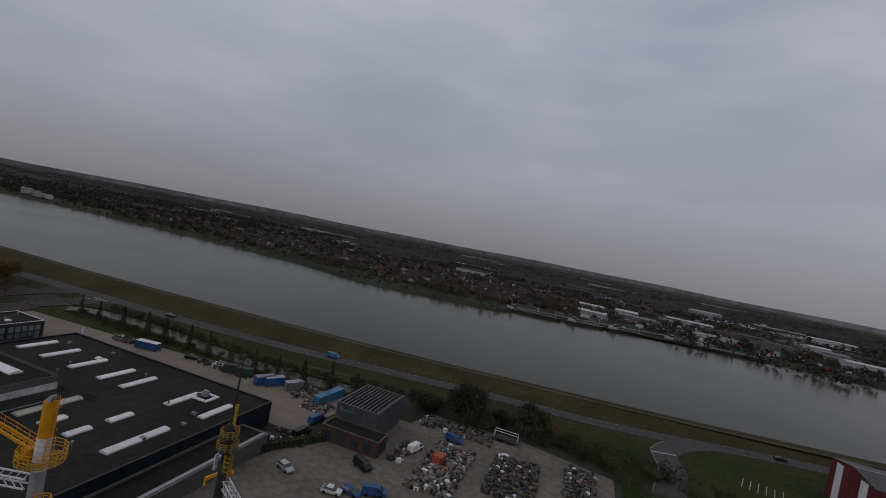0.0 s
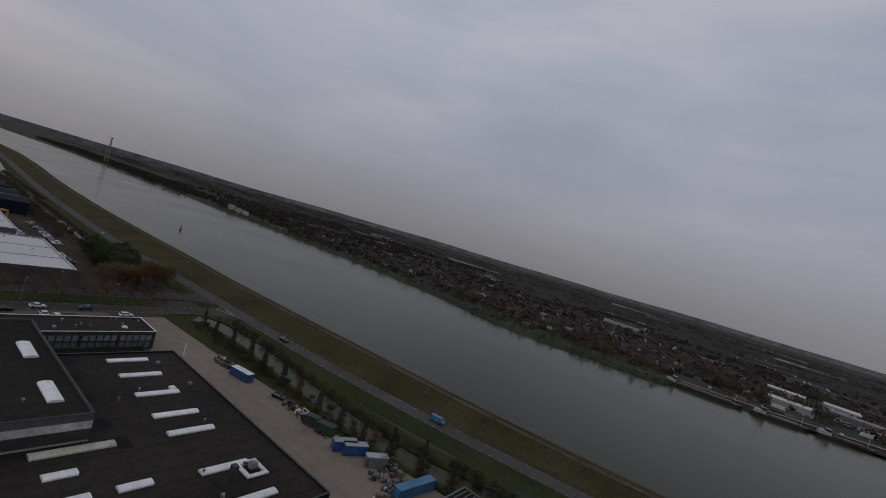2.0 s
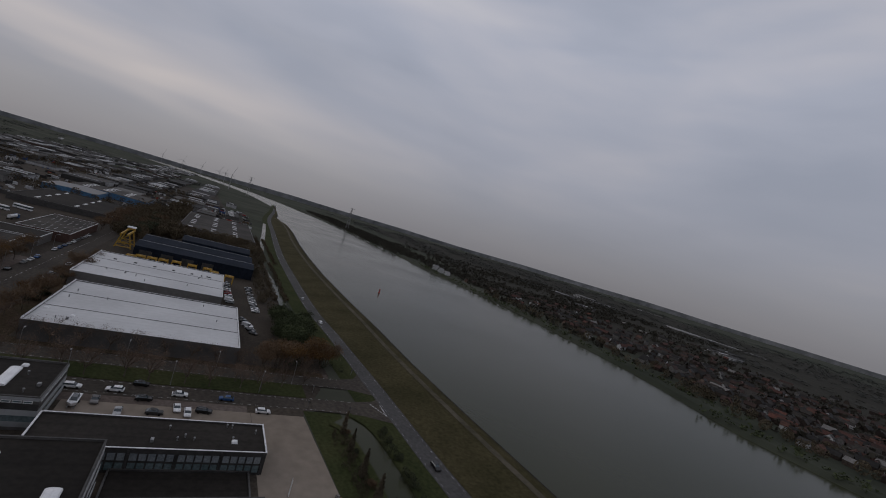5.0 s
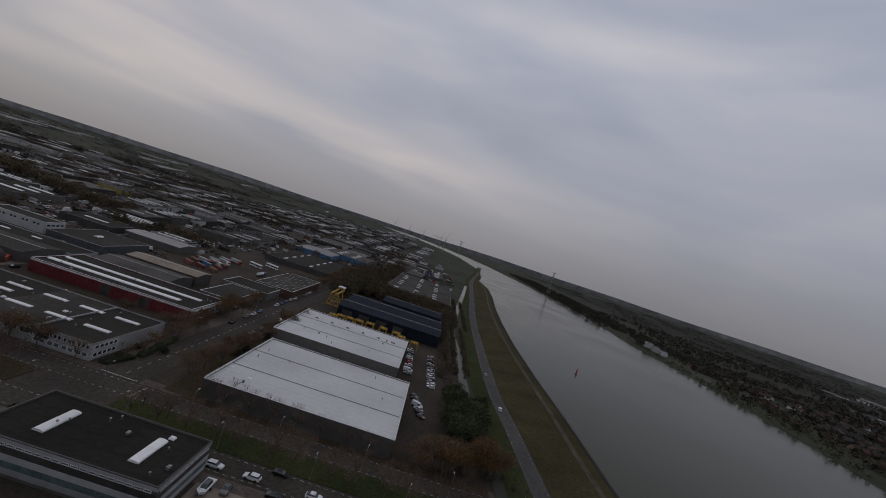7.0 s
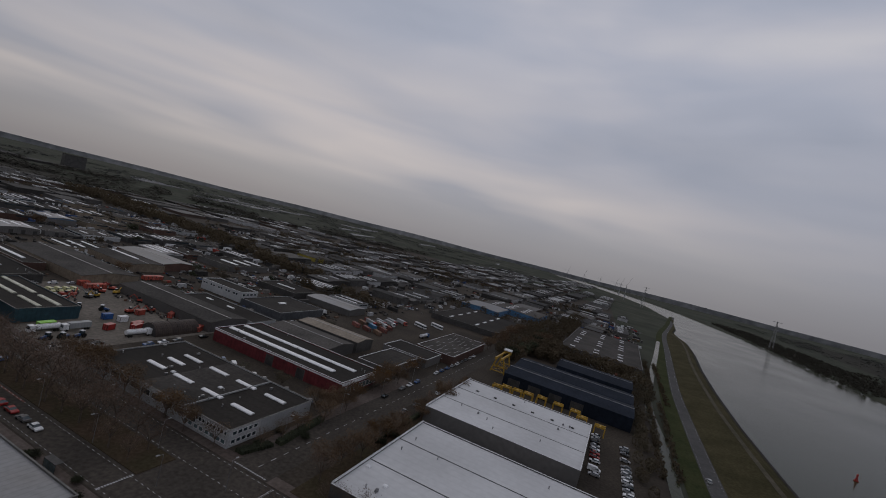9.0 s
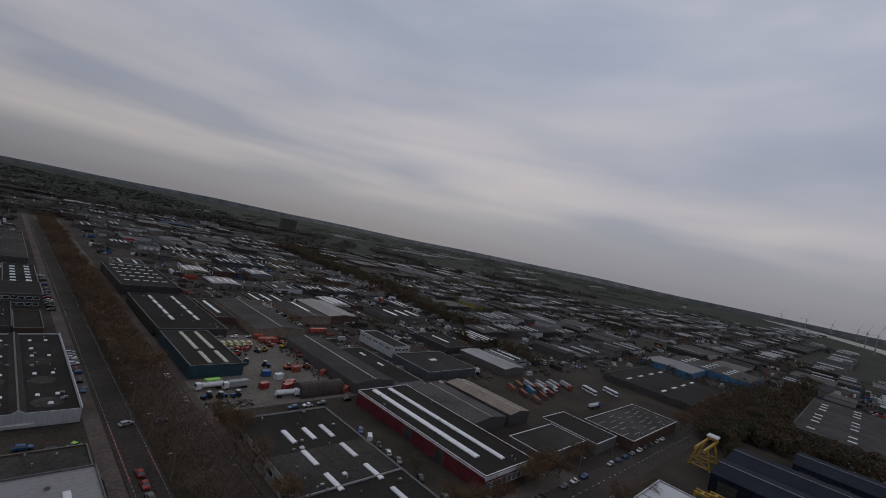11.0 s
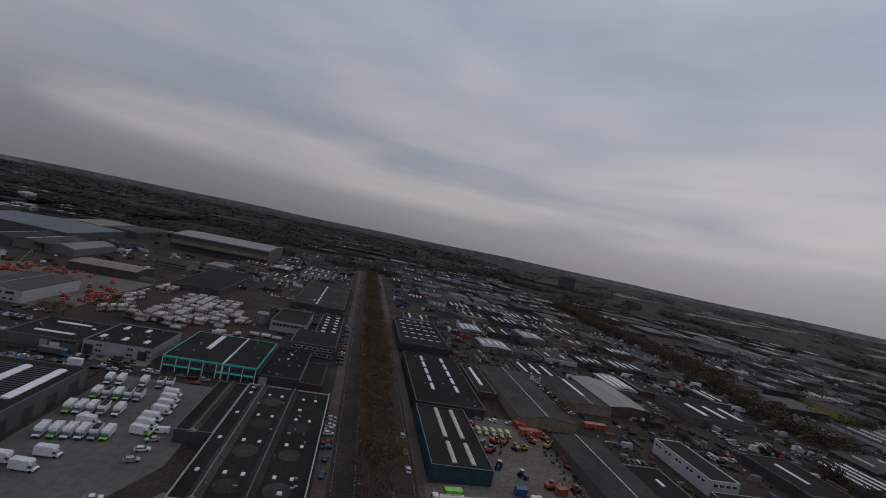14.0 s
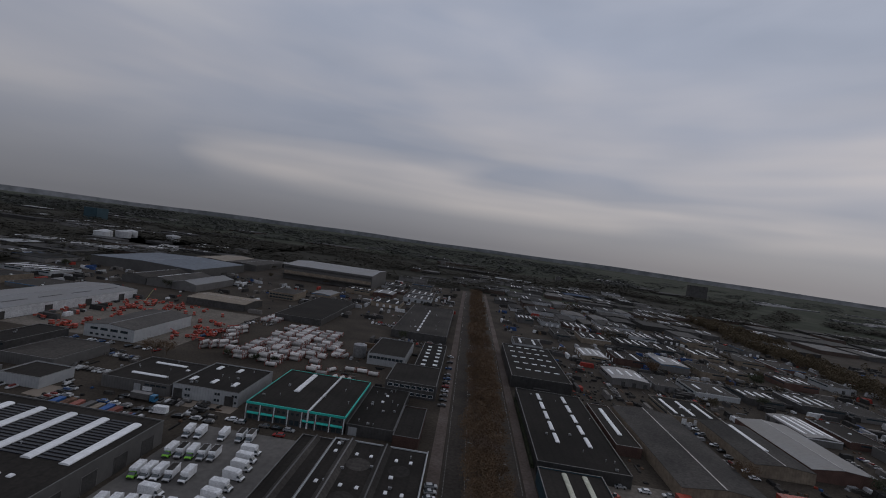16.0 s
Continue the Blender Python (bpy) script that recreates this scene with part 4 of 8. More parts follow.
# the ditch between the yard and the dike road, with its banks
ditch = smooth([(-186, 127), (-181, 131), (-172, 133), (-158, 134.2), (-146, 134.2), (-119, 132.4), (-100, 131.6), (-84, 131.8), (-72, 133.4), (-60, 137), (-46, 142)], 6)
solid("ditch", ribbon(ditch, 8.4, 0.12), water_m, "dark still water in the drainage ditch", "ditch")
bank = Mesh()
for o, w, z in ((-5.2, 2.4, 0.42), (5.2, 2.4, 0.42), (9.0, 5.4, 0.24)):
    ribbon(ditch, w, z, bank, o)
solid("ditch_bank", bank, grass, "rough grass banks of the ditch", "grass")
solid("ditch_verge", Mesh().face([(-190, 115.4, 0.05), (-146, 118.2, 0.05), (-118, 121.7, 0.05), (-89, 123.4, 0.05), (-70, 128.2, 0.05), (-54, 130.2, 0.05), (-46, 138, 0.05), (-60, 133.5, 0.05), (-84, 128, 0.05), (-119, 128.5, 0.05), (-158, 130, 0.05), (-190, 128, 0.05)]), grass, "rough trampled verge between yard and ditch", "grass")
solid("ditch_west", ribbon(smooth([(-279, 126), (-315, 124), (-384, 122.5), (-454, 119), (-560, 125.5), (-741, 140), (-900, 152)]), 5.0, 0.30), water_m, "pale reflecting water in the roadside ditch", "ditch")
# plain backdrop ring added at the horizon, in the painted haze colour
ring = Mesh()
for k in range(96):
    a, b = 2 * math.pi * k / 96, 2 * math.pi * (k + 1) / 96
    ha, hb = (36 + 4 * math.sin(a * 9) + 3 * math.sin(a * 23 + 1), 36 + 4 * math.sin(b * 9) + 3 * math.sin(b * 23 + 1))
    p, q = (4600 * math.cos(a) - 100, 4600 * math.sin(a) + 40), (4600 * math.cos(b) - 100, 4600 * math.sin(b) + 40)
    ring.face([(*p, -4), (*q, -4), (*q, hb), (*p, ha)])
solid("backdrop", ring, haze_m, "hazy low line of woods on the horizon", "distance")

# ---- the large hall with the banded office blocks, by the river ----
sky = [(x - 0.9, 80.5, x + 0.9, 89.6) for x in (-132.6, -123.4, -112.9, -102.6, -95, -80.6, -70.5)]
sky += [(-82.4, 68, -80.6, 73), (-72.4, 60, -70.4, 73), (-82.4, 60, -80.6, 64.5), (-89.4, 60, -87.6, 64.5)]
big, hx, hy = hall(-137.5, 18, -65, 98, 6.3, navy_clad, bitumen, "large dark flat-roofed hall with vaulted white skylights", sky=sky, trim=dark_trim)
skylight(big, -96, 59.5, -94, 71.5, 5.95, old_sky, -101.25, 58)
roof_bits(big, hx, hy, 5.95, 26, 4)
for x, y in ((-133.3, 73), (-124.5, 72.4), (-114, 71.9), (-102.7, 71.7), (-94.9, 72.8)):
    part("roof_mat", Mesh().box(-2.0, -1.1, 0.005, 2.0, 1.1, 0.05), rubber, big, at=(x + 101.25, y - 58, 5.95))
lean, lx, ly = hall(-64.9, 18, -57.5, 88, 3.8, grey_clad, bitumen, "low lean-to with a pale roof edge along the hall", "lean_to")
part("roof_strip", Mesh().box(2.2, -ly + 0.3, 3.62, 3.0, ly - 0.3, 3.78), pale_clad, lean)
tall, tx, ty = hall(-148, 10, -97.5, 68, 11.2, grey_clad, bitumen, "taller dark-roofed hall with grey and white banded walls", sky=[(-133, 62.8, -124.5, 65.2), (-112, 62.6, -103.5, 65.0), (-143, 51.8, -136, 54), (-125, 20, -122.5, 40)], trim=dark_trim)
for z0, z1, m in ((1.2, 2.6, house_white), (4.6, 6.2, house_white), (8.4, 9.8, house_white), (2.6, 4.4, green_glass), (6.4, 8.4, dark_clad)):
    for s, a in (("n", tx), ("e", ty), ("w", ty)):
        part("wall_band", Mesh().box(*side_box(s, tx, ty, -a, a, z0, z1, 0.10 if m is house_white else 0.05, 0.05)), m, tall)
roof_bits(tall, tx, ty, 10.65, 12, 9)
off, ox, oy = hall(-190.2, 12, -170, 52, 7.8, grey_clad, bitumen, "dark-roofed office block with white and grey wall bands", "office_block", sky=[(-185, 20.8, -175, 23.2), (-185, 41.8, -175, 44.2)], trim=dark_trim)
for z0, z1, m in ((0.8, 2.0, pale_clad), (2.0, 3.4, green_glass), (3.4, 4.7, pale_clad), (4.7, 6.2, dark_clad), (6.9, 7.6, pale_clad)):
    for s, a in (("n", ox), ("e", oy), ("w", oy), ("s", ox)):
        part("wall_band", Mesh().box(*side_box(s, ox, oy, -a, a, z0, z1, 0.10 if m is pale_clad else 0.05, 0.05)), m, off)
for s, a in (("e", oy), ("n", ox)):
    windows(off, s, ox, oy, -a + 1, a - 1, 6.25, 6.85, int(a), pane=green_glass)
roof_bits(off, ox, oy, 7.45, 9, 2)
low, wx, wy = hall(-168.6, 53, -155, 100, 5.6, dark_clad, bitumen, "low office wing with a glazed front and dark roof", "office_wing", trim=white_trim)
for k in range(5):
    a = -wy + 0.6 + k * 9.2
    windows(low, "e", wx, wy, a, a + 8.7, 2.7, 4.6, 5, 0.10, dark_trim, pale_glass)
    windows(low, "e", wx, wy, a, a + 8.7, 0.5, 2.5, 5, 0.10, dark_trim, green_glass)
    part("column", Mesh().box(*side_box("e", wx, wy, a + 8.75, a + 9.15, 0.0, 5.2, 0.25, 0.02)), dark_trim, low)
    windows(low, "w", wx, wy, a, a + 8.6, 3.2, 4.9, 4, 0.3, white_trim)
windows(low, "n", wx, wy, -wx + 0.5, wx - 0.5, 0.8, 4.9, 3, 0.2, dark_trim, green_glass)
roof_bits(low, wx, wy, 5.25, 10, 3)
# low dark slab added where the inner court lies as a dark gap
hall(-154.8, 69, -138, 97, 1.0, dark_clad, bitumen, "very low dark slab standing in for the inner court's ground", "court_roof")
ac = thing("ventilation_unit", -78, 89, 5.96, "white ventilation plant on a steel frame on the roof", "ventilation unit")
f = Mesh()
for a in ((-2.6, -2.2, 2.6, -1.4), (-2.6, 1.4, 2.6, 2.2), (-2.6, -1.4, -1.8, 1.4), (1.8, -1.4, 2.6, 1.4)):
    f.box(a[0], a[1], 0.15, a[2], a[3], 0.45)
for s in (-2, 2):
    for t in (-1.8, 1.8):
        f.box(s - 0.1, t - 0.1, 0, s + 0.1, t + 0.1, 0.15)
part("deck", f, white_trim, ac)
part("unit", Mesh().box(-0.6, -0.6, 0.46, 0.7, 0.7, 1.7).tube((0, 0, 1.7), (0, 0, 1.95), 0.5, n=10), steel, ac)
part("duct", Mesh().tube((-1.6, -0.9, 0.7), (-0.6, 0, 1.0), 0.28, n=8), dark_steel, ac)

# the grey cube with the ribbed roof and its brick annex
cube, cx_, cy_ = hall(-51, 106.5, -39, 124, 8, slate_wall, bitumen, "grey metal-clad cube with a ribbed roof", "office_building", trim=grey_clad)
for k in range(10):
    part("roof_rib", Mesh().box(-cx_ + 0.9 + k * 1.13, -cy_ + 0.4, 7.66, -cx_ + 1.02 + k * 1.13, cy_ - 0.4, 7.86), steel, cube)
part("sign", Mesh().box(-4.9, -cy_ - 0.08, 5.9, -4.0, -cy_ + 0.02, 6.8), mid_blue, cube)
part("sign_bar", Mesh().box(-3.7, -cy_ - 0.08, 6.1, -1.2, -cy_ + 0.02, 6.5), mid_blue, cube)
annex, ax, ay = hall(-51, 100.5, -35.2, 106.3, 4.0, brick_m, bitumen, "brown brick office annex with large dark windows", "brick_annex")
for k in range(4):
    window(annex, "s", ax, ay, -7 + 3.7 * k, -4.7 + 3.7 * k, 0.9, 3.0, dark_trim)
    window(annex, "e", ax, ay, -2.7 + 1.4 * k, -1.6 + 1.4 * k, 0.9, 3.0, dark_trim)
red, rx_, ry_ = hall(88, 150, 112, 172, 12, red_clad, dark_clad, "red and white panelled building with a dark roof", "panelled_building", kind="gable_x", rise=1.6)
for k in (-1, 1):
    part("white_panel", Mesh().box(-rx_ - 0.12, k * 6 - 1.6, 0.1, -rx_ + 0.02, k * 6 + 1.6, 11.9), white_trim, red)
    part("white_panel", Mesh().box(k * 7 - 1.6, -ry_ - 0.12, 0.1, k * 7 + 1.6, -ry_ + 0.02, 11.9), white_trim, red)

# ---- white warehouses and black sheds ----
def white_hall(x0, y0, x1, y1, h, label):
    ob, hx, hy = hall(x1, y0, x0, y1, h, grey_clad, white_roof, label, "warehouse", trim=white_trim)
    for s in (-hx / 3, hx / 3):
        part("roof_joint", Mesh().box(s - 0.16, -hy + 0.4, h - 0.345, s + 0.16, hy - 0.4, h - 0.25), dark_trim, ob)
    part("rail", Mesh().box(-hx + 0.2, -hy + 0.02, h + 0.1, hx - 0.2, -hy + 0.1, h + 0.55), white_trim, ob)
    for k in range(3):
        door(ob, "w", hx, hy, -hy + 9 + k * (2 * hy - 18) / 2, 4.0, 4.2, pale_clad)
        door(ob, "n", hx, hy, -hx + 9 + k * (2 * hx - 18) / 2, 4.0, 4.2, dark_trim)
    for k in range(6 if x0 < -290 else 0):
        part("roof_hatch", unit(("roof_hatch",), lambda m: m.box(-0.7, -0.7, 0, 0.7, 0.7, 0.3).box(-0.5, -0.5, 0.3, 0.5, 0.5, 0.36), dark_trim), dark_trim, ob, at=(-hx * 0.5, -hy + 9 + 9.2 * k, h - 0.34))
    roof_bits(ob, hx, hy, h - 0.34, 9, int(h * 10 + x0))
    return ob


white_hall(-222.6, 31.6, -278.5, 95, 6.6, "long white-roofed warehouse with grey walls")
white_hall(-293.4, 25.7, -349.2, 88.2, 6.6, "white-roofed warehouse with dark roof joints")
for k, (x0, x1) in enumerate(((-381, -408.5), (-409, -437), (-448, -478))):
    ob, hx, hy = hall(x0, (36, 36, 57)[k], x1, 107, 7.5, navy_clad, navy_clad, "long black steel shed with a shallow ridge", "shed", kind="gable_y", rise=1.8)
    for s in range(4):
        part("gate", Mesh().box(*side_box("e", hx, hy, -hy + 3 + s * 12, -hy + 10 + s * 12, 0.1, 5.5, 0.06, 0.02)), dark_trim, ob)
for k, (x, y) in enumerate(((-362, 38), (-366, 42), (-367, 48), (-368, 54), (-370, 61), (-369, 70), (-368, 79), (-362, 83), (-358, 92))):
    g = thing("machine_frame", x, y, 0.03, "yellow steel machine frame standing beside the shed", "machine frame", "yellow machine frames")
    m = Mesh()
    for s in (-1.6, 1.6):
        for t in (-2.4, 2.4):
            m.box(s - 0.25, t - 0.25, 0, s + 0.25, t + 0.25, 4.2)
        m.box(s - 0.3, -2.6, 4.2, s + 0.3, 2.6, 5.0)
    m.box(-1.6, -0.4, 4.3, 1.6, 0.4, 4.9)
    part("steel_frame", m, gantry_yellow, g)
gan = thing("gantry_crane", -410, 27, 0.03, "large yellow gantry crane at the end of the sheds", "gantry crane")
for s in (-9, 9):
    m = Mesh()
    for t in (-6, 6):
        m.beam((s, t, 0), (s, t * 0.45, 12), 0.9)
    m.beam((s, -6, 1.2), (s, 6, 1.2), 0.7).beam((s, -4.3, 5), (s, 4.3, 5), 0.5).beam((s, -6, 1.2), (s, 4.3, 5), 0.3).beam((s, 6, 1.2), (s, -4.3, 5), 0.3).beam((s, -4.2, 5), (s, 2.6, 12), 0.3)
    part("leg_frame", m, gantry_yellow, gan)
m = Mesh()
for t in (-2.4, 2.4):
    m.box(-17, t - 0.5, 12, 17, t + 0.5, 13.6)
part("girder", m, gantry_yellow, gan)
gan.scale = (0.78, 0.78, 0.78)
part("trolley", Mesh().box(-16, -2.8, 13.6, -11, 2.8, 15.4), gantry_yellow, gan)
part("cab_roof", Mesh().hexa([(-17, -3.4, 15.4), (-10, -3.4, 15.4), (-10, 3.4, 15.4), (-17, 3.4, 15.4)], [(-16.6, -3.0, 16.2), (-10.4, -3.0, 16.2), (-10.4, 3.0, 16.2), (-16.6, 3.0, 16.2)]), white_trim, gan)

# ---- across the avenue: grey hall with skylights, red hall and the halls behind ----
sky = [(x - 0.9, y, x + 0.9, y + 9.0) for x, ys in ((-235.2, (-61, -46.6, -32.3, -18.2)), (-249.4, (-60.5, -46.2, -32, -18))) for y in ys] + [(-243.5, -60.5, -241.7, -52.3)]
gh, gx, gy = hall(-259, -74, -222.8, -5, 5.6, pale_clad, bitumen, "flat-roofed brick and concrete hall with skylight strips", sky=sky)
part("roof_field", Mesh().box(-gx + 0.4, gy - 42, 5.26, gx - 0.4, gy - 20, 5.30), bitumen_grey, gh)
part("roof_edge", Mesh().box(-gx + 0.4, gy - 20, 5.26, gx - 0.4, gy - 19.6, 5.75), pale_clad, gh)
for k in range(4):
    windows(gh, "e", gx, gy, gy - 19 + k * 4.7, gy - 14.8 + k * 4.7, 1.0, 2.4, 2, 0.3, white_trim, green_glass)
    windows(gh, "e", gx, gy, gy - 19 + k * 4.7, gy - 14.8 + k * 4.7, 3.6, 4.9, 3, 0.3, white_trim)
for k in range(10):
    windows(gh, "e", gx, gy, -gy + 2 + k * 5.4, -gy + 6.6 + k * 5.4, 2.4, 4.4, 1, 0.2, white_trim)
windows(gh, "n", gx, gy, gx - 11, gx - 1, 3.6, 4.9, 5, 0.3)
windows(gh, "n", gx, gy, gx - 11, gx - 1, 1.0, 2.4, 5, 0.3)
part("facade_panel", Mesh().box(*side_box("e", gx, gy, gy - 20, gy, 0.3, 5.5, 0.03, 0.02)), house_white, gh)
part("facade_panel", Mesh().box(*side_box("n", gx, gy, gx - 12, gx, 0.3, 5.5, 0.03, 0.02)), house_white, gh)
part("facade_band", Mesh().box(*side_box("e", gx, gy, -gy + 1, gy - 20.2, 4.5, 5.5, 0.05, 0.02)), house_white, gh)
roof_bits(gh, gx, gy, 5.26, 22, 6)
rh, rx, ry = hall(-311, -84, -282, -8, 6.2, red_clad, bitumen, "dark red hall with two long white skylights", sky=[(-291.4, -82.5, -288.6, -18.5), (-300.4, -82.5, -298.0, -13.5)], trim=white_trim)
part("white_band", Mesh().box(*side_box("e", rx, ry, -ry, ry, 5.3, 5.9, 0.08, 0.05)), white_trim, rh)
part("white_band", Mesh().box(*side_box("n", rx, ry, -rx, rx, 4.4, 5.8, 0.08, 0.05)), white_trim, rh)
windows(rh, "n", rx, ry, -rx + 1, rx - 1, 1.0, 3.6, 9, 0.4, white_trim, green_glass)
for k in range(2):
    door(rh, "e", rx, ry, ry - 22 - k * 18, 4.2, 4.5, dark_trim)
roof_bits(rh, rx, ry, 5.85, 8, 8)
hall(-337, -82, -313.5, -40, 5.2, grey_clad, grey_roof, "grey gabled hall behind the red one", kind="gable_y", rise=1.5)
hall(-355, -82, -338.5, -39, 6.0, dark_clad, beige_clad, "dark hall with a sandy brown roof", kind="gable_y", rise=1.2)
hall(-357, -27, -322, -9, 4.5, grey_clad, bitumen_grey, "low workshop with a grey flat roof and white edge", trim=white_trim)
hall(-379.5, -33, -358, -4, 5, grey_clad, bitumen, "dark flat-roofed workshop by the street", trim=white_trim)
mo, ax, ay = hall(-446, -22, -381.5, 3.5, 5.6, brick_m, bitumen_grey, "brick works with a mottled grey roof", trim=white_trim)
for k in range(26):
    part("roof_patch", unit(("roof_patch", k % 4), lambda m: m.box(-1.4 - k % 4, -0.25, 0, 1.4 + k % 4, 0.25, 0.03), pale_roof), pale_roof, mo, at=(-ax + 4 + (k * 7.3) % (2 * ax - 8), -ay + 3 + (k * 4.1) % (2 * ay - 6), 5.26))
hall(-311, -168, -287, -93.5, 5, grey_clad, grey_roof, "long grey hall beside the machinery yard", kind="gable_y", rise=1.4)
hall(-330, -150, -312.5, -91, 4, pale_clad, bitumen, "low white-walled hall with a dark roof", sky=[(-323, -140, -321.5, -135), (-323, -122, -321.5, -117)])
hall(-384, -133, -342, -99, 5, slate_wall, bitumen_grey, "blue-grey hall with a flat roof", trim=pale_clad, sky=[(-366, -120, -361, -117)])
hall(-430, -135, -408, -93, 4.6, grey_clad, pale_roof, "narrow hall with a pale ribbed roof", kind="gable_y", rise=1.0)
hall(-428, -178, -400, -140, 5, dark_clad, bitumen, "black hall with one white skylight", sky=[(-414, -170, -412, -152)])
hall(-458, -266, -412, -226, 5, grey_clad, bitumen, "dark hall with three broad white skylights", sky=[(x - 1.6, -253, x + 1.6, -233) for x in (-427, -441, -454)])
wb, bx, by = hall(-361, -176, -346.5, -138.5, 7, pale_clad, bitumen, "white two-storey office with a dark roof", "white_office", trim=white_trim)
for k in range(5):
    windows(wb, "e", bx, by, -by + 1 + k * 7.2, -by + 6 + k * 7.2, 4.2, 5.6, 2, 0.5)
windows(wb, "n", bx, by, -bx + 1, bx - 1, 4.4, 5.8, 4, 0.5)
bh, bx, by = hall(-247, -180, -224, -127, 5.8, blue_clad, bitumen, "petrol blue hall with a dark roof and old skylights", sky_mat=old_sky, sky=[(-234, -178, -232.2, -150), (-234, -146, -232.2, -130), (-241.2, -178, -239.4, -150), (-241.2, -146, -239.4, -130)])
bk, kx, ky = hall(-260, -270, -225, -186, 5, dark_clad, bitumen, "black flat-roofed hall with rows of skylights", sky=[(-237.3, -265 + 12.6 * k, -235.5, -256 + 12.6 * k) for k in range(5)] + [(-250.8, -266 + 12.8 * k, -249.0, -257 + 12.8 * k) for k in range(5)])
roof_bits(bk, kx, ky, 4.65, 10, 12)
hall(-274, -264, -263, -214, 4.6, brick_m, bitumen, "dark maroon shed with a long skylight", sky=[(-269.5, -258, -267.5, -226)])
hall(-308, -264, -276.5, -184, 5, beige_clad, grey_roof, "sand-coloured hall with a grey pitched roof", kind="gable_y", rise=1.6)
hall(-347, -264, -321.5, -216, 5, beige_clad, grey_roof, "beige hall with a single long skylight", kind="gable_y", rise=1.2, sky=[(-336.4, -259, -334.0, -230)])
hall(-376, -277, -348.5, -221, 5, brick_m, pale_roof, "brick shed with a pale metal roof", kind="gable_y", rise=1.4)
hb, bx, by = hall(-260, -372, -224, -286, 7, dark_clad, bitumen, "black hall with rows of small roof lights", sky=[(-256 + 6 * i, -366 + 15 * j, -252.5 + 6 * i, -364.8 + 15 * j) for i in range(5) for j in range(5)])
qu = thing("quonset_hut", -272, -100, 0.08, "brown corrugated half-round shed", "shed")
prof = [(5.2 * math.cos(a), 5.2 * math.sin(a)) for a in [math.pi * k / 12 for k in range(13)]]
quonset_m = mat("brown_corrugated_steel", (0.034, 0.024, 0.020), (0.055, 0.038, 0.030), 0.7, 0.2, lines=("X", 1.0, 0.6))
part("shell", Mesh().extrude(prof, "x", -11, 11), quonset_m, qu)
for k in range(9):
    part("rib", unit(("rib",), lambda m: m.extrude([(p * 1.015, z * 1.015) for p, z in prof], "x", -0.12, 0.12), quonset_m), quonset_m, qu, at=(-10 + 2.5 * k, 0, 0))
part("gable", Mesh().extrude([(p * 0.96, z * 0.96) for p, z in prof], "x", 11.0, 11.08), dark_trim, qu)

# ---- west of the avenue: folded-roof hall, teal building and the lots ----
sw, sx, sy = hall(-184.5, -178, -150.5, -96.5, 4.9, pale_clad, bitumen, "dark-roofed hall with raised roof ridges and pale walls", trim=pale_clad)
wing, vx, vy = hall(-150.2, -177, -138.5, -132, 4.6, dark_clad, bitumen, "low dark side wing of the ridged hall", "side_wing", sky=[(-145, -168, -143.4, -166), (-145, -148, -143.4, -146)])


def ridge(ob, x, y0, y1, z, h=1.25, w=1.9):
    """A raised ridge along a flat roof, with its gable at both ends."""
    part("roof_ridge", Mesh().extrude([(x - w, z), (x + w, z), (x + 0.2, z + h), (x - 0.2, z + h)], "y", y0, y1), bitumen_grey, ob)
    part("ridge_cap", Mesh().box(x - 0.24, y0, z + h + 0.004, x + 0.24, y1, z + h + 0.1), grey_clad, ob)
    part("ridge_gable", Mesh().extrude([(x - w - 0.2, z), (x + w + 0.2, z), (x + 0.3, z + h + 0.12), (x - 0.3, z + h + 0.12)], "y", y1 + 0.003, y1 + 0.31), pale_clad, ob)


for x in (-169.6, -156.8):
    ridge(sw, x + 167.5, -sy + 0.3, sy - 0.3, 4.56)
ridge(wing, 0.4, -vy + 0.3, vy - 0.3, 4.26, 1.0, 1.6)
for i, x in enumerate((-177.0, -163.2, -153.2)):
    for j in range(4):
        for s in (-2.5, 2.5) if i < 2 else (0,):
            skylight(sw, x + s - 0.55, -170 + 19.5 * j, x + s + 0.55, -168.4 + 19.5 * j, 4.42, None, -167.5, -137.25)
        if i < 2:
            part("roof_stain", Mesh().tube((0, 0, 0), (0, 0, 0.012), 3.6 + 0.5 * ((i + j) % 2), n=18), bitumen_grey, sw, at=(x + 167.5 + 0.4, -sy + 15 + 19.5 * j, 4.556))
roof_bits(sw, sx, sy, 4.56, 24, 15)
part("edge_rail", Mesh().box(-sx - 0.16, -sy, 5.05, -sx - 0.02, sy, 5.5), white_trim, sw)
part("sign_bar", Mesh().box(-6, sy + 0.02, 1.4, 3, sy + 0.1, 1.9), white_trim, sw)
part("gate", Mesh().box(*side_box("n", sx, sy, sx - 6.5, sx - 2, 0.05, 3.6, 0.06, 0.02)), grey_clad, sw)
part("plinth", Mesh().box(*side_box("n", sx, sy, -sx, sx, 0.0, 0.5, 0.05, 0.02)), dark_trim, sw)
da, ax, ay = hall(-183.5, -74.5, -151, -62.2, 4, brick_m, bitumen_grey, "low dark-roofed workshop by the avenue")
roof_bits(da, ax, ay, 3.66, 7, 52)
pa, ax, ay = hall(-184, -62, -151, -4, 4.4, grey_clad, pale_roof, "long low hall with a pale flat roof", sky=[(-178 + 8 * i, -52 + 22 * j, -176.4 + 8 * i, -44 + 22 * j) for i in range(4) for j in range(2)])
roof_bits(pa, ax, ay, 4.06, 10, 53)
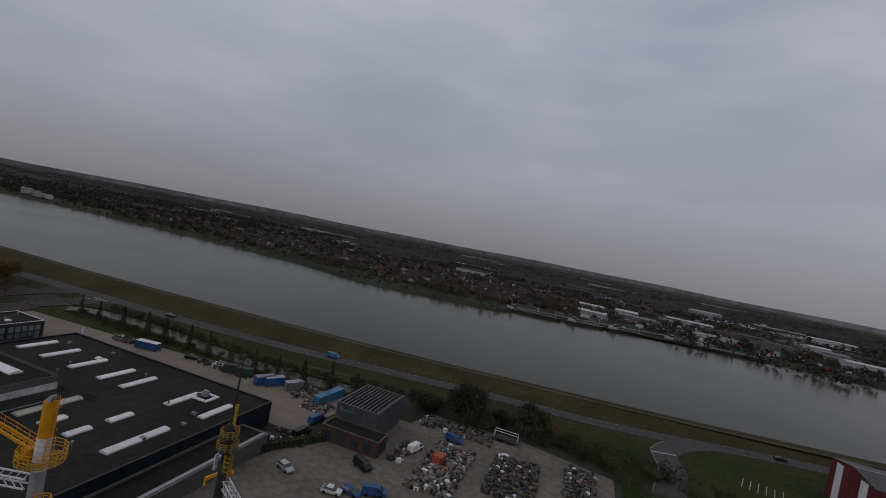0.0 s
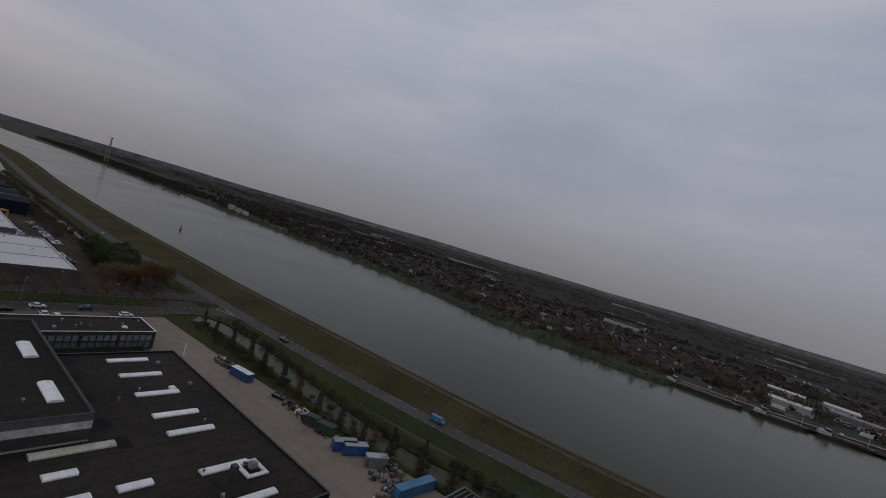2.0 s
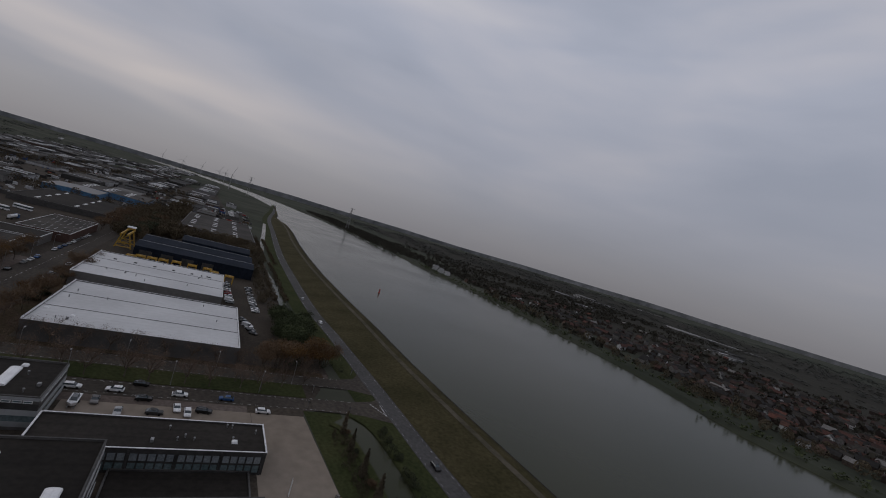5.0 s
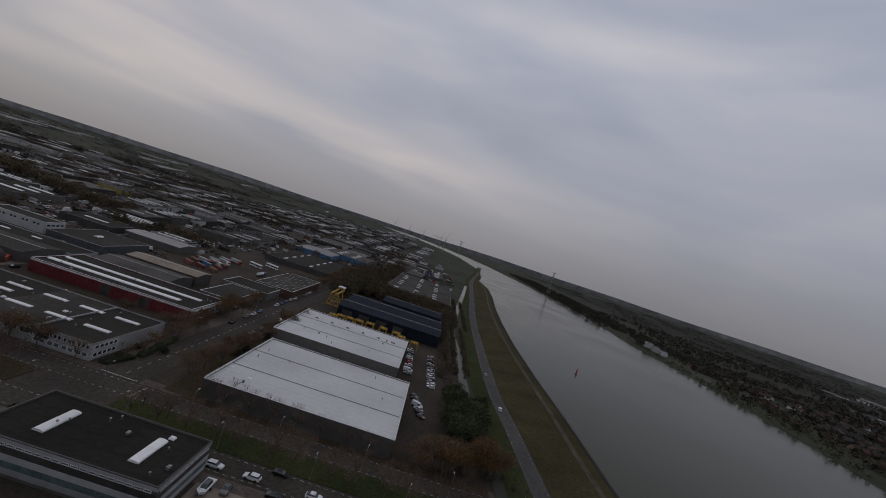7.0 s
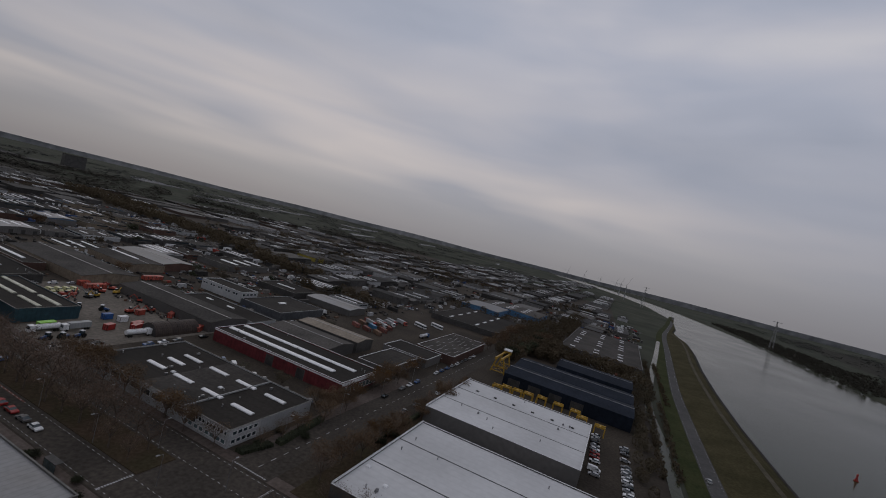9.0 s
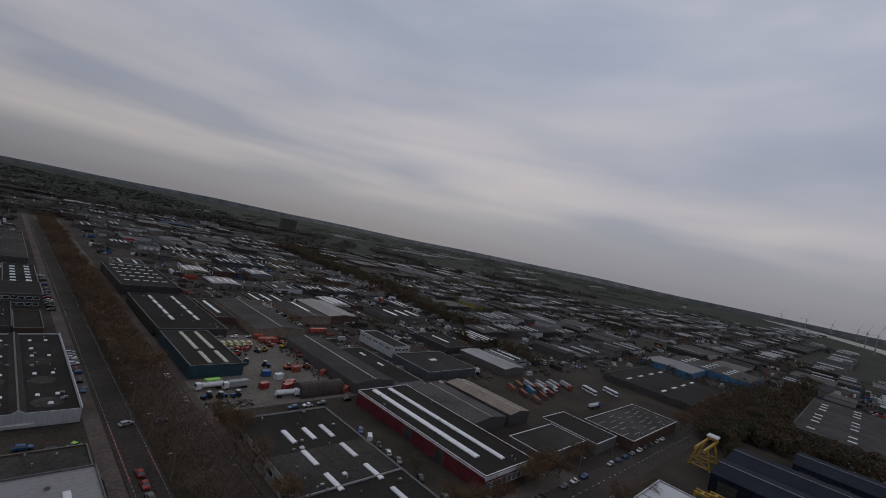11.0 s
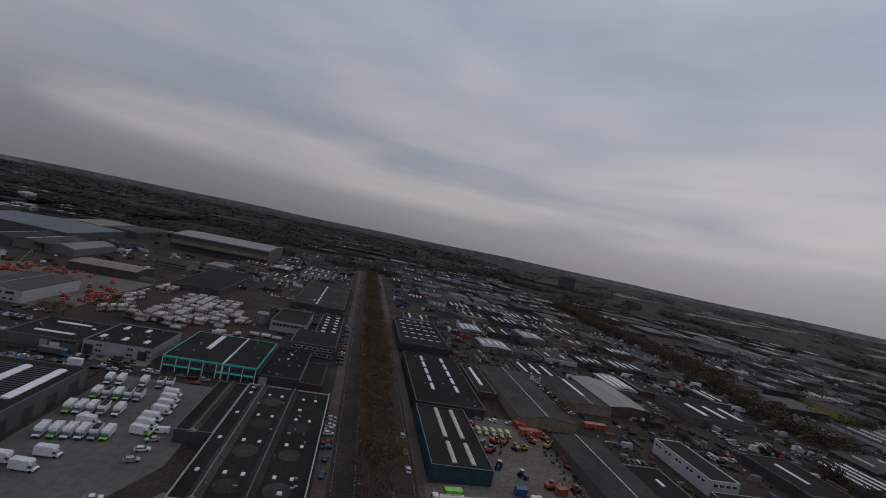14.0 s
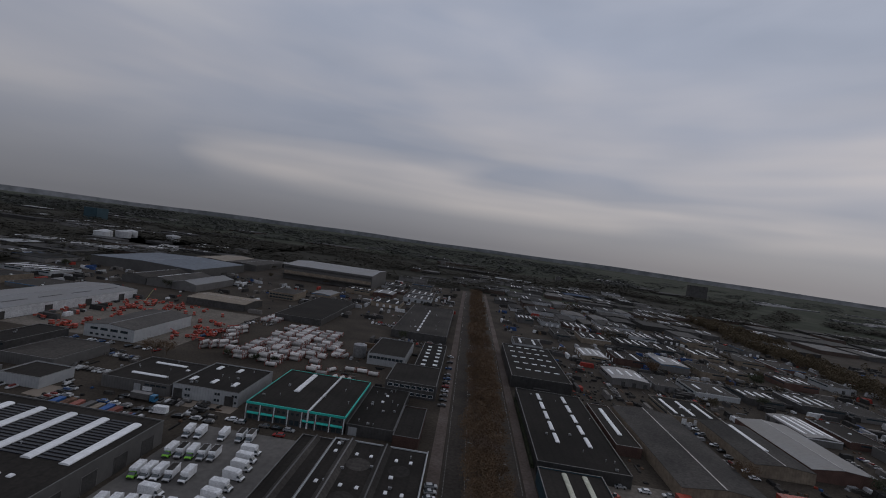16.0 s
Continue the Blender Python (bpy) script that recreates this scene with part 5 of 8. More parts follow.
tl, tx, ty = hall(-150, -235, -109.5, -191, 7, dark_clad, bitumen, "black-roofed building edged in teal steel", "teal_building", trim=teal_m)
roof_l = part("roof_light", Mesh().box(6.0, -ty + 2, 6.66, 8.2, -ty + 26, 7.1), white_trim, tl)
for k in range(6):
    part("pane", Mesh().hexa([(6.15, -ty + 2.2 + 4 * k, 7.1), (8.05, -ty + 2.2 + 4 * k, 7.1), (8.05, -ty + 5.7 + 4 * k, 7.1), (6.15, -ty + 5.7 + 4 * k, 7.1)], [(6.4, -ty + 2.4 + 4 * k, 7.4), (7.8, -ty + 2.4 + 4 * k, 7.4), (7.8, -ty + 5.5 + 4 * k, 7.4), (6.4, -ty + 5.5 + 4 * k, 7.4)]), skylight_m, roof_l)
part("divider", Mesh().box(-5.6, -ty + 0.4, 6.66, -5.0, ty - 0.4, 7.35).box(-5.6, ty + 0.02, 0.0, -5.0, ty + 0.6, 7.35), white_trim, tl)
part("fascia", Mesh().box(*side_box("n", tx, ty, -tx, tx, 6.25, 6.95, 0.14, 0.02)), teal_m, tl)
part("fascia", Mesh().box(*side_box("w", tx, ty, -ty, ty, 6.25, 6.95, 0.14, 0.02)), teal_m, tl)
for k in range(8):
    part("column", Mesh().box(-tx + 0.2 + k * 5.7, ty + 0.02, 0, -tx + 0.5 + k * 5.7, ty + 0.5, 6.2), white_trim, tl)
for k in range(7):
    if k != 3:
        part("awning", Mesh().hexa([(-tx + 0.8 + k * 5.7, ty + 0.02, 2.9), (-tx + 5.6 + k * 5.7, ty + 0.02, 2.9), (-tx + 5.6 + k * 5.7, ty + 0.7, 2.6), (-tx + 0.8 + k * 5.7, ty + 0.7, 2.6)], [(-tx + 0.8 + k * 5.7, ty + 0.02, 3.3), (-tx + 5.6 + k * 5.7, ty + 0.02, 3.3), (-tx + 5.6 + k * 5.7, ty + 0.7, 2.85), (-tx + 0.8 + k * 5.7, ty + 0.7, 2.85)]), teal_m, tl)
    windows(tl, "n", tx, ty, -tx + 1.0 + k * 5.7, -tx + 5.4 + k * 5.7, 4.2, 5.4, 2, 0.9, dark_trim)
    windows(tl, "n", tx, ty, -tx + 1.0 + k * 5.7, -tx + 5.4 + k * 5.7, 0.3, 2.4, 2, 0.3, dark_trim)
vent = part("vent_box", Mesh().box(12, -2, 6.66, 12.9, -1.1, 7.6), steel, tl)
roof_bits(tl, tx, ty, 6.66, 6, 71)
bo, ax, ay = hall(-169.5, -238, -150.5, -191.5, 4.4, dark_clad, bitumen, "low dark-walled workshop with roof vents", "workshop")
roof_bits(bo, ax, ay, 4.06, 16, 72)
part("gate", Mesh().box(*side_box("n", ax, ay, ax - 4.5, ax - 1, 0.05, 3.4, 0.06, 0.02)), pale_clad, bo)
hall(-180, -219, -169.8, -188, 4.6, brick_m, bitumen, "small brown brick block by the footway", "brick_block")
h1, ax, ay = hall(-102, -231, -73, -199, 6, pale_clad, bitumen, "white-walled hall with a dark roof and domes", sky=[(x - 1.0, y - 2.2, x + 1.0, y + 2.2) for x, y in ((-76.5, -208), (-86, -208), (-95.5, -208), (-78.5, -225), (-88.5, -225))])
for a in (-10.5, 12.0):
    door(h1, "n", ax, ay, a, 3.6, 4.0, dark_trim)
for a in (-14, -6.5, 6.5):
    windows(h1, "n", ax, ay, a, a + 2.6, 3.8, 4.8, 2, 0.3, dark_trim)
    windows(h1, "n", ax, ay, a, a + 2.6, 1.2, 2.2, 2, 0.3, dark_trim)
roof_bits(h1, ax, ay, 5.66, 9, 73)
l2, ax, ay = hall(-72.2, -228, -42, -198, 5, grey_clad, bitumen, "low grey hall with two skylight strips", sky=[(-65, -207.5, -49, -205.7), (-64, -222.8, -49, -221)])
door(l2, "n", ax, ay, -1, 3.0, 3.8, pale_clad)
part("sign_board", Mesh().box(*side_box("n", ax, ay, -7.5, -3.5, 1.2, 3.0, 0.08, 0.02)), white_trim, l2)
windows(l2, "n", ax, ay, -14, -4, 3.4, 4.3, 4, 0.3, dark_trim)
roof_bits(l2, ax, ay, 4.66, 6, 74)
so, ox, oy = hall(-95, -163, -30, -100, 8, grey_clad, bitumen, "dark grey hall with solar panels and broad vaulted skylights", sky=[(x - 1.5, -158, x + 1.5, -131.5) for x in (-89.5, -78.3, -67.1, -55.9, -44.7)] + [(x - 1.5, -124, x + 1.5, -108) for x in (-78.3, -55.9)])
for i in range(4):
    for j in range(16):
        part("solar_panel", unit(("solar_panel",), lambda m: m.hexa([(-3.6, -0.55, 0.05), (3.6, -0.55, 0.05), (3.6, 0.55, 0.05), (-3.6, 0.55, 0.05)], [(-3.6, -0.55, 0.1), (3.6, -0.55, 0.1), (3.6, 0.55, 0.22), (-3.6, 0.55, 0.22)]), solar_m), solar_m, so, at=(-83.9 + 11.2 * i + 62.5, -26.5 + 1.65 * j, 7.66))
roof_bits(so, ox, oy, 7.65, 9, 61)
for k in range(5):
    door(so, "w", ox, oy, -oy + 7 + 11 * k, 5, 5, dark_trim)
lh, ax, ay = hall(-9, -308, 21, -257, 7, pale_clad, grey_roof, "white hire-firm hall with a grey pitched roof", kind="gable_y", rise=1.6)
windows(lh, "n", ax, ay, -12, 12, 4.4, 5.8, 4, 1.6, dark_trim)
windows(lh, "n", ax, ay, -12, 12, 1.4, 2.4, 7, 1.6, dark_trim)
lw, ax, ay = hall(76, -366, 122, -240, 6.4, house_white, pale_roof, "long white hall with a pale low-pitched roof", kind="gable_y", rise=1.5)
for k in range(5):
    part("roof_strip", Mesh().box(-ax * 0.5 - 0.6, -ay + 8 + 24 * k, 7.25, -ax * 0.5 + 0.6, -ay + 24 + 24 * k, 7.42), dark_trim, lw)
for k in range(4):
    door(lw, "w", ax, ay, -ay + 16 + 30 * k, 5.0, 4.6, dark_trim)
hall(-80, -470, -42, -364, 5, dark_clad, bitumen, "wide dark flat-roofed shed")
gr, gx, gy = hall(-64, -704, 58, -606, 19, grey_clad, pale_roof, "very large pale grey hall with a stepped roof", "great_hall", kind="gable_x", rise=3.0)
part("canopy", Mesh().box(-gx, gy + 0.02, 6.5, gx, gy + 7, 7.1), bitumen_grey, gr)
part("wall_band", Mesh().box(*side_box("n", gx, gy, -gx + 1, gx - 1, 7.4, 11.5, 0.15, 0.02)), beige_clad, gr)
part("dark_band", Mesh().box(*side_box("n", gx, gy, -gx + 1, gx - 1, 14.5, 17.0, 0.15, 0.02)), dark_clad, gr)
ob, ax, ay = hall(-159, -330, -136, -287, 7, pale_clad, bitumen, "white office with a dark window band", "tank_office")
windows(ob, "n", ax, ay, -ax + 1, ax - 1, 3.8, 5.4, 9, 0.3, dark_trim)
silo = thing("silo", -128, -300, 0.05, "round grey steel storage silo", "silo")
part("tank", Mesh().tube((0, 0, 0), (0, 0, 7.5), 4.2, n=18).tube((0, 0, 7.5), (0, 0, 8.4), 4.2, 1.0, 18), steel, silo)
yh, ax, ay = hall(-650, -330, -612, -290, 6, grey_clad, bitumen_grey, "grey hall with a yellow front and a flat roof")
part("yellow_front", Mesh().box(*side_box("e", ax, ay, -ay + 4, ay - 4, 0.6, 5.6, 0.08, 0.02)), yellow_wall, yh)
part("yellow_front", Mesh().box(*side_box("n", ax, ay, ax - 12, ax - 1, 0.6, 5.6, 0.08, 0.02)), yellow_wall, yh)
hall(-602, -68, -506, -4, 5, dark_clad, bitumen, "wide dark hall with eight white roof lights", sky=[(-596 + 24 * i, -54 + 26 * j, -587 + 24 * i, -52.2 + 26 * j) for i in range(4) for j in range(2)])
hall(-682, -84, -629, -38, 6, mid_blue, pale_roof, "blue hall with a pale roof", kind="gable_x", rise=1.0)
hall(-752, -76, -684, 0, 6, mid_blue, grey_roof, "blue-walled works with white roof lights", kind="gable_x", rise=1.0, sky=[(-744 + 15 * i, -66 + 20 * j, -741 + 15 * i, -60 + 20 * j) for i in range(4) for j in range(3)])
lot, ax, ay = hall(-740, 45, -560, 118, 4.5, grey_clad, bitumen_grey, "wide flat works with many white roof lights", sky=[(-730 + 17 * i, 52 + 22 * j, -727.8 + 17 * i, 57 + 22 * j) for i in range(10) for j in range(3) if (i + j) % 4])
ab = thing("apartment_tower", -970, -1590, 0, "distant dark apartment block", "apartment block")
part("wall", Mesh().box(-30, -10, 0, 30, 10, 40), dark_clad, ab)
part("roof", Mesh().box(-31, -11, 40, 31, 11, 41), bitumen, ab)

# ---- the south-west yards ----
mid_slate = mat("slate_blue_roof", (0.085, 0.10, 0.12), (0.11, 0.125, 0.145), 0.6, 0.05, vary=0.1, lines=("Y", 1.5, 0.9))
hall(110, -600, 232, -492, 10, grey_clad, mid_slate, "very long hall with a slate blue roof", kind="gable_y", rise=2.0)
for k in range(3):
    hall(62 + 25 * k, -488, 86 + 25 * k, -422, 6.5, grey_clad, (pale_roof, grey_roof, bitumen_grey)[k], "gabled shed in a row of three", kind="gable_y", rise=3.0, sky=[(80 + 25 * k, -480, 81.6 + 25 * k, -430)] if k else (), group="row of gabled sheds")
for k, roof in ((1, grey_roof), (2, beige_clad)):
    hall(60 + 46 * k, -712, 104 + 46 * k, -625 + 0.01 * k, 8.5, dark_clad, roof, "long striped hall behind the yards", kind="gable_y", rise=1.5)
hall(-12, -404, 38, -373, 5.5, dark_clad, beige_clad, "open shed with a pale canopy roof", kind="gable_x", rise=1.2)
lo, ax, ay = hall(-22, -482, 4, -450, 7, beige_clad, bitumen_grey, "low beige office block with window rows", "office_block")
windows(lo, "n", ax, ay, -ax + 1, ax - 1, 3.8, 5.4, 8, 0.4, dark_trim)
windows(lo, "n", ax, ay, -ax + 1, ax - 1, 1.0, 2.6, 8, 0.4, dark_trim)
hall(-13, -236, 13, -205, 5, grey_clad, bitumen_grey, "low dark hall with mottled roof")
hall(-26, -202, -8, -186, 4.6, pale_clad, bitumen, "small white-walled workshop with a dark roof")
fa, ax, ay = hall(-180, -508, -136, -366, 6, dark_clad, bitumen_grey, "long flat-roofed works along the avenue", sky=[(-156.8, -360 - 14 * k - 8, -155.2, -360 - 14 * k) for k in range(1, 9)])
roof_bits(fa, ax, ay, 5.65, 16, 31)
fb, ax, ay = hall(-182, -338, -166, -278, 6, dark_clad, bitumen, "dark-roofed works with white domes", sky=[(-179, -332 + 9 * k, -176.4, -329.6 + 9 * k) for k in range(6)] + [(-172, -330 + 9 * k, -169.4, -327.6 + 9 * k) for k in range(6)])
fc, ax, ay = hall(-182, -274, -156, -242, 7.5, dark_clad, bitumen, "two-storey dark brick offices by the avenue", "brick_offices")
windows(fc, "n", ax, ay, -ax + 1, ax - 1, 4.6, 6.2, 8, 0.4)
windows(fc, "n", ax, ay, -ax + 1, ax - 1, 1.2, 2.8, 8, 0.4)
for k, (x, y) in enumerate(((420, -896), (470, -775), (484, -800), (478, -835), (490, -868))):
    ob = thing("storage_tank", x, y, 0, "white round storage tank beyond the trees", "storage tank", "white storage tanks")
    part("shell", Mesh().tube((0, 0, 0), (0, 0, 12), 13 - k % 3, n=24), house_white, ob)
    part("roof", Mesh().tube((0, 0, 12.01), (0, 0, 14.5), 13 - k % 3, 2, 24), house_white, ob)
hall(880, -1260, 920, -1220, 34, blue_clad, bitumen, "tall blue building beyond the woods", "blue_tower")
for k in (1, 3, 5, 7):
    hall(-40 - 90 * k + 13 * (k % 3), -1280 - 90 * (k % 4), -26 - 90 * k + 13 * (k % 3), -1270 - 90 * (k % 4), 12 + 3 * (k % 3), grey_clad, bitumen_grey, "distant pale apartment block above the trees", "apartment_block", group="distant blocks")

# ---- halls of the wider estate ----
FREE_FROM = [(-232, -770, -180, 150), (-350, 15, -180, 140), (-700, 0, -215, 22), (-440, 20, -350, 110), (-292, -190, -222, -90), (-142, -182, -95, -90), (-128, -390, -28, -238), (-42, -368, 58, -256), (-505, -90, -360, 0), (-182, -96, -150, -2), (-500, 20, -440, 110)]
rnd = random.Random(21)
WALLS = [grey_clad, pale_clad, dark_clad, brick_m, grey_clad, beige_clad]
WORD = {"grey_cladding": "grey", "pale_cladding": "white", "dark_cladding": "dark", "brown_brick": "brick", "beige_cladding": "beige"}
ROOFS = [(bitumen, "dark flat roof"), (bitumen_grey, "grey flat roof"), (grey_roof, "pitched grey roof"), (pale_roof, "pale metal roof"), (bitumen, "dark flat roof"), (bitumen, "dark flat roof"), (bitumen_grey, "grey flat roof")]


def clear_of(x0, y0, x1, y1, gap=3.0, among=None):
    return all(x1 + gap < a or x0 - gap > c or y1 + gap < b or y0 - gap > d for a, b, c, d in among or TAKEN + FREE_FROM)


def fill(x0, y0, x1, y1, step_x, step_y, chance=0.9):
    """Rows of plain halls along the streets of a block."""
    y = y0
    while y < y1:
        d = rnd.uniform(0.55, 0.86) * step_y
        x = x0
        while x < x1:
            w = rnd.uniform(0.55, 1.25) * step_x
            a, b = x + rnd.uniform(0, 3), y + rnd.uniform(0, 5)
            if rnd.random() < chance and clear_of(a, b, a + w, b + d) and a + w < x1 + 10:
                wall = rnd.choice(WALLS)
                roof, words = rnd.choice(ROOFS)
                h = rnd.uniform(3.4, 5.8)
                sky = []
                if rnd.random() < 0.6:
                    n = rnd.randint(2, 4)
                    long = rnd.uniform(0.35, 0.8) * d
                    sky = [(a + w * (i + 0.5) / n - 0.9, b + (d - long) / 2, a + w * (i + 0.5) / n + 0.9, b + (d + long) / 2) for i in range(n)]
                pitched = roof in (grey_roof, pale_roof)
                ob, hx, hy = hall(a, b, a + w, b + d, h, wall, roof, f"{WORD[wall.name]} hall with a {words}" + (" and white skylights" if sky else ""), kind="gable_y" if pitched else "flat", sky=sky, rise=1.0, group="halls of the estate")
                if not pitched:
                    roof_bits(ob, hx, hy, h - 0.35, 4, rnd.randint(0, 999))
                for side, half in (("n", hx), ("e", hy)):
                    style = rnd.random()
                    if style < 0.45:
                        part("window_band", Mesh().box(*side_box(side, hx, hy, -half + 1, half - 1 - rnd.uniform(0, half), h - 1.9, h - 0.9, 0.04, 0.02)), glass, ob)
                    elif style < 0.75:
                        g = Mesh()
                        for i in range(max(2, int(half / 3.5))):
                            a0 = -half + 1.5 + i * (2 * half - 3) / max(2, int(half / 3.5))
                            g.box(*side_box(side, hx, hy, a0, a0 + 2.6, 0.1, 3.0, 0.05, 0.02))
                        tagged(part("loading_door", g, white_trim if style < 0.58 else dark_trim, ob), kind="stuff")
                    else:
                        part("fascia", Mesh().box(*side_box(side, hx, hy, -half, half, h - 0.55, h - 0.05, 0.06, 0.02)), white_trim if style < 0.88 else mid_blue, ob)
            x += w + rnd.uniform(4, 12)
        y += step_y + (8 if rnd.random() < 0.6 else 15)


fill(-480, -420, -226, -88, 24, 46)
fill(-520, -560, -226, -380, 28, 48)
fill(-182, -760, -32, -400, 28, 46, 0.85)
fill(-182, -330, -128, -238, 22, 34, 0.8)
fill(60, -560, 250, -120, 34, 52, 0.85)
fill(-28, -250, 60, -190, 24, 40, 0.9)


def far_estate(rects):
    """The far end of the estate, joined: nobody could count these halls."""
    walls, roofs, lights = Mesh(), Mesh(), Mesh()
    r_ = random.Random(77)
    for x0, y0, x1, y1, sx, sy, chance in rects:
        y = y0
        while y < y1:
            d = sy * r_.uniform(0.5, 0.9)
            x = x0
            while x < x1:
                w = sx * r_.uniform(0.5, 1.5)
                if r_.random() < chance and clear_of(x, y, x + w, y + d, 2):
                    h = r_.uniform(3.5, 6.5)
                    yo = y + r_.uniform(0, 4)
                    walls.box(x, yo, 0, x + w, yo + d, h)
                    if r_.random() < 0.5:
                        roofs.box(x - 0.2, yo - 0.2, h + 0.003, x + w + 0.2, yo + d + 0.2, h + 0.4)
                    else:
                        m = x + w / 2
                        roofs.hexa([(x - 0.3, yo - 0.3, h + 0.003), (m, yo - 0.3, h + 0.003), (x + w + 0.3, yo - 0.3, h + 0.003)], [(x - 0.3, yo + d + 0.3, h + 0.003), (m, yo + d + 0.3, h + 0.003), (x + w + 0.3, yo + d + 0.3, h + 0.003)])
                        roofs.hexa([(x - 0.3, yo - 0.3, h + 0.01), (m, yo - 0.3, h + 1.1), (x + w + 0.3, yo - 0.3, h + 0.01)], [(x - 0.3, yo + d + 0.3, h + 0.01), (m, yo + d + 0.3, h + 1.1), (x + w + 0.3, yo + d + 0.3, h + 0.01)])
                    if r_.random() < 0.58:
                        n = r_.randint(1, 4)
                        b, c = r_.uniform(0.04, 0.45) * d, r_.uniform(0.06, 0.4) * d
                        u = r_.uniform(0.35, 0.7)
                        for k in range(n):
                            a = x + w * r_.uniform(0.2, 0.8) if r_.random() < 0.3 else x + w * (k + 0.5) / n
                            lights.box(a - u, yo + b, h + 0.3, a + u, yo + d - c, h + 1.3)
                x += w + r_.uniform(3, 12)
            y += sy + r_.choice((3, 5, 14))
    for name, m, material in (("far_hall_walls", walls, wall_mix), ("far_hall_roofs", roofs, roof_mix), ("far_skylights", lights, skylight_m)):
        me = bpy.data.meshes.new(name)
        me.from_pydata(m.v, [], m.f)
        me.materials.append(material)
        tagged(new(name, me), "distant halls of the industrial estate" if "light" not in name else "white skylight strips on the distant halls", "industrial halls", kind="stuff")


far_estate([(-520, -760, -226, -560, 28, 46, 0.85), (-700, -420, -520, 40, 30, 46, 0.9), (80, -760, 330, -400, 50, 60, 0.8), (-1250, -560, -690, 50, 42, 50, 0.75), (-2100, -420, -1250, 40, 50, 55, 0.7), (-1150, 50, -760, 118, 44, 30, 0.6), (-1200, -900, -560, -560, 40, 60, 0.55), (-560, -1150, -215, -770, 40, 50, 0.6), (-190, -1050, -60, -780, 40, 50, 0.4),
            (250, -900, 420, -500, 50, 60, 0.6), (-3300, -250, -2100, -60, 80, 60, 0.5), (520, -1150, 900, -900, 60, 60, 0.5), (300, 700, 1300, 1000, 60, 70, 0.5), (-1500, 900, 600, 1400, 90, 90, 0.14), (-1800, -1900, 1500, -1200, 120, 110, 0.12)])


def clutter(rects, n, label, seed=91, big=True, material=None):
    """Cars, containers, pallets and bins strewn between the halls, too many to count."""
    m = Mesh()
    r_ = random.Random(seed)
    total = sum((c - a) * (d - b) for a, b, c, d in rects)
    for x0, y0, x1, y1 in rects:
        for k in range(int(n * (x1 - x0) * (y1 - y0) / total)):
            x, y = r_.uniform(x0, x1), r_.uniform(y0, y1)
            if not clear_of(x - 2, y - 2, x + 2, y + 2, 0.3):
                continue
            for i in range(r_.choice((1, 1, 2, 4))):
                a, b, h = r_.choice(((2.1, 0.85, 1.45), (2.1, 0.85, 1.45), (1.0, 0.7, 1.2), (3.0, 1.2, 2.6), (0.8, 0.6, 0.9), (5.5, 1.2, 3.2)) if big else ((2.0, 0.82, 1.3), (0.6, 0.5, 0.8), (0.5, 0.5, 0.6), (0.6, 0.5, 0.8), (0.9, 0.6, 0.5), (3.2, 0.3, 0.5)))
                if r_.random() < 0.5:
                    a, b = b, a
                u, v = x + i * 2.6 * (1 if b > a else 0), y + i * 2.6 * (0 if b > a else 1)
                m.hexa([(u - a, v - b, 0.05), (u + a, v - b, 0.05), (u + a, v + b, 0.05), (u - a, v + b, 0.05)], [(u - a * 0.86, v - b * 0.86, h), (u + a * 0.86, v - b * 0.86, h), (u + a * 0.86, v + b * 0.86, h), (u - a * 0.86, v + b * 0.86, h)])
    me = bpy.data.meshes.new("yard_clutter")
    me.from_pydata(m.v, [], m.f)
    me.materials.append(material or clutter_mix)
    tagged(new("yard_clutter", me), label, "yard clutter", kind="stuff")


clutter([(-1200, -560, -330, 30), (-520, -760, -224, -270), (-180, -760, -30, -300), (60, -560, 250, -120), (-28, -560, 60, -370)], 3600, "vehicles, pallets and bins between the distant halls")
clutter([(-480, -300, -292, -60), (-290, -300, -226, -190), (-180, -330, -128, -238), (-100, -240, 50, -164), (-440, -400, -226, -270)], 1700, "cars, pallets, skips and bins in the yards between the halls", 92, False, near_clutter)



def street_cars(rects, n):
    """Ranks of parked cars along the streets of the estate, too many to count."""
    m, r_ = Mesh(), random.Random(95)
    for k in range(n):
        x0, y0, x1, y1 = r_.choice(rects)
        x, y, along = r_.uniform(x0, x1), r_.uniform(y0, y1), r_.random() < 0.5
        for i in range(r_.randint(3, 9)):
            u, v = (x + 2.7 * i, y) if along else (x, y + 2.7 * i)
            a, b = (0.85, 2.1) if along else (2.1, 0.85)
            if r_.random() < 0.2 or not clear_of(u - a, v - b, u + a, v + b, 0.3):
                continue
            for p, q, z0, z1 in ((1.0, 0.97, 0.3, 0.85), (0.62, 0.5, 0.851, 1.45)):
                m.hexa([(u - a * p, v - b * p, z0), (u + a * p, v - b * p, z0), (u + a * p, v + b * p, z0), (u - a * p, v + b * p, z0)], [(u - a * q, v - b * q, z1), (u + a * q, v - b * q, z1), (u + a * q, v + b * q, z1), (u - a * q, v + b * q, z1)])
    me = bpy.data.meshes.new("parked_ranks")
    me.from_pydata(m.v, [], m.f)
    me.materials.append(car_mix)
    tagged(new("parked_ranks", me), "ranks of parked cars along the estate's streets", "cars", kind="stuff")


street_cars([(-480, -420, -292, -60), (-600, -520, -300, -200), (-700, -420, -480, 0), (-180, -480, -130, -330), (-100, -240, 50, -164), (-180, -700, -40, -400)], 230)

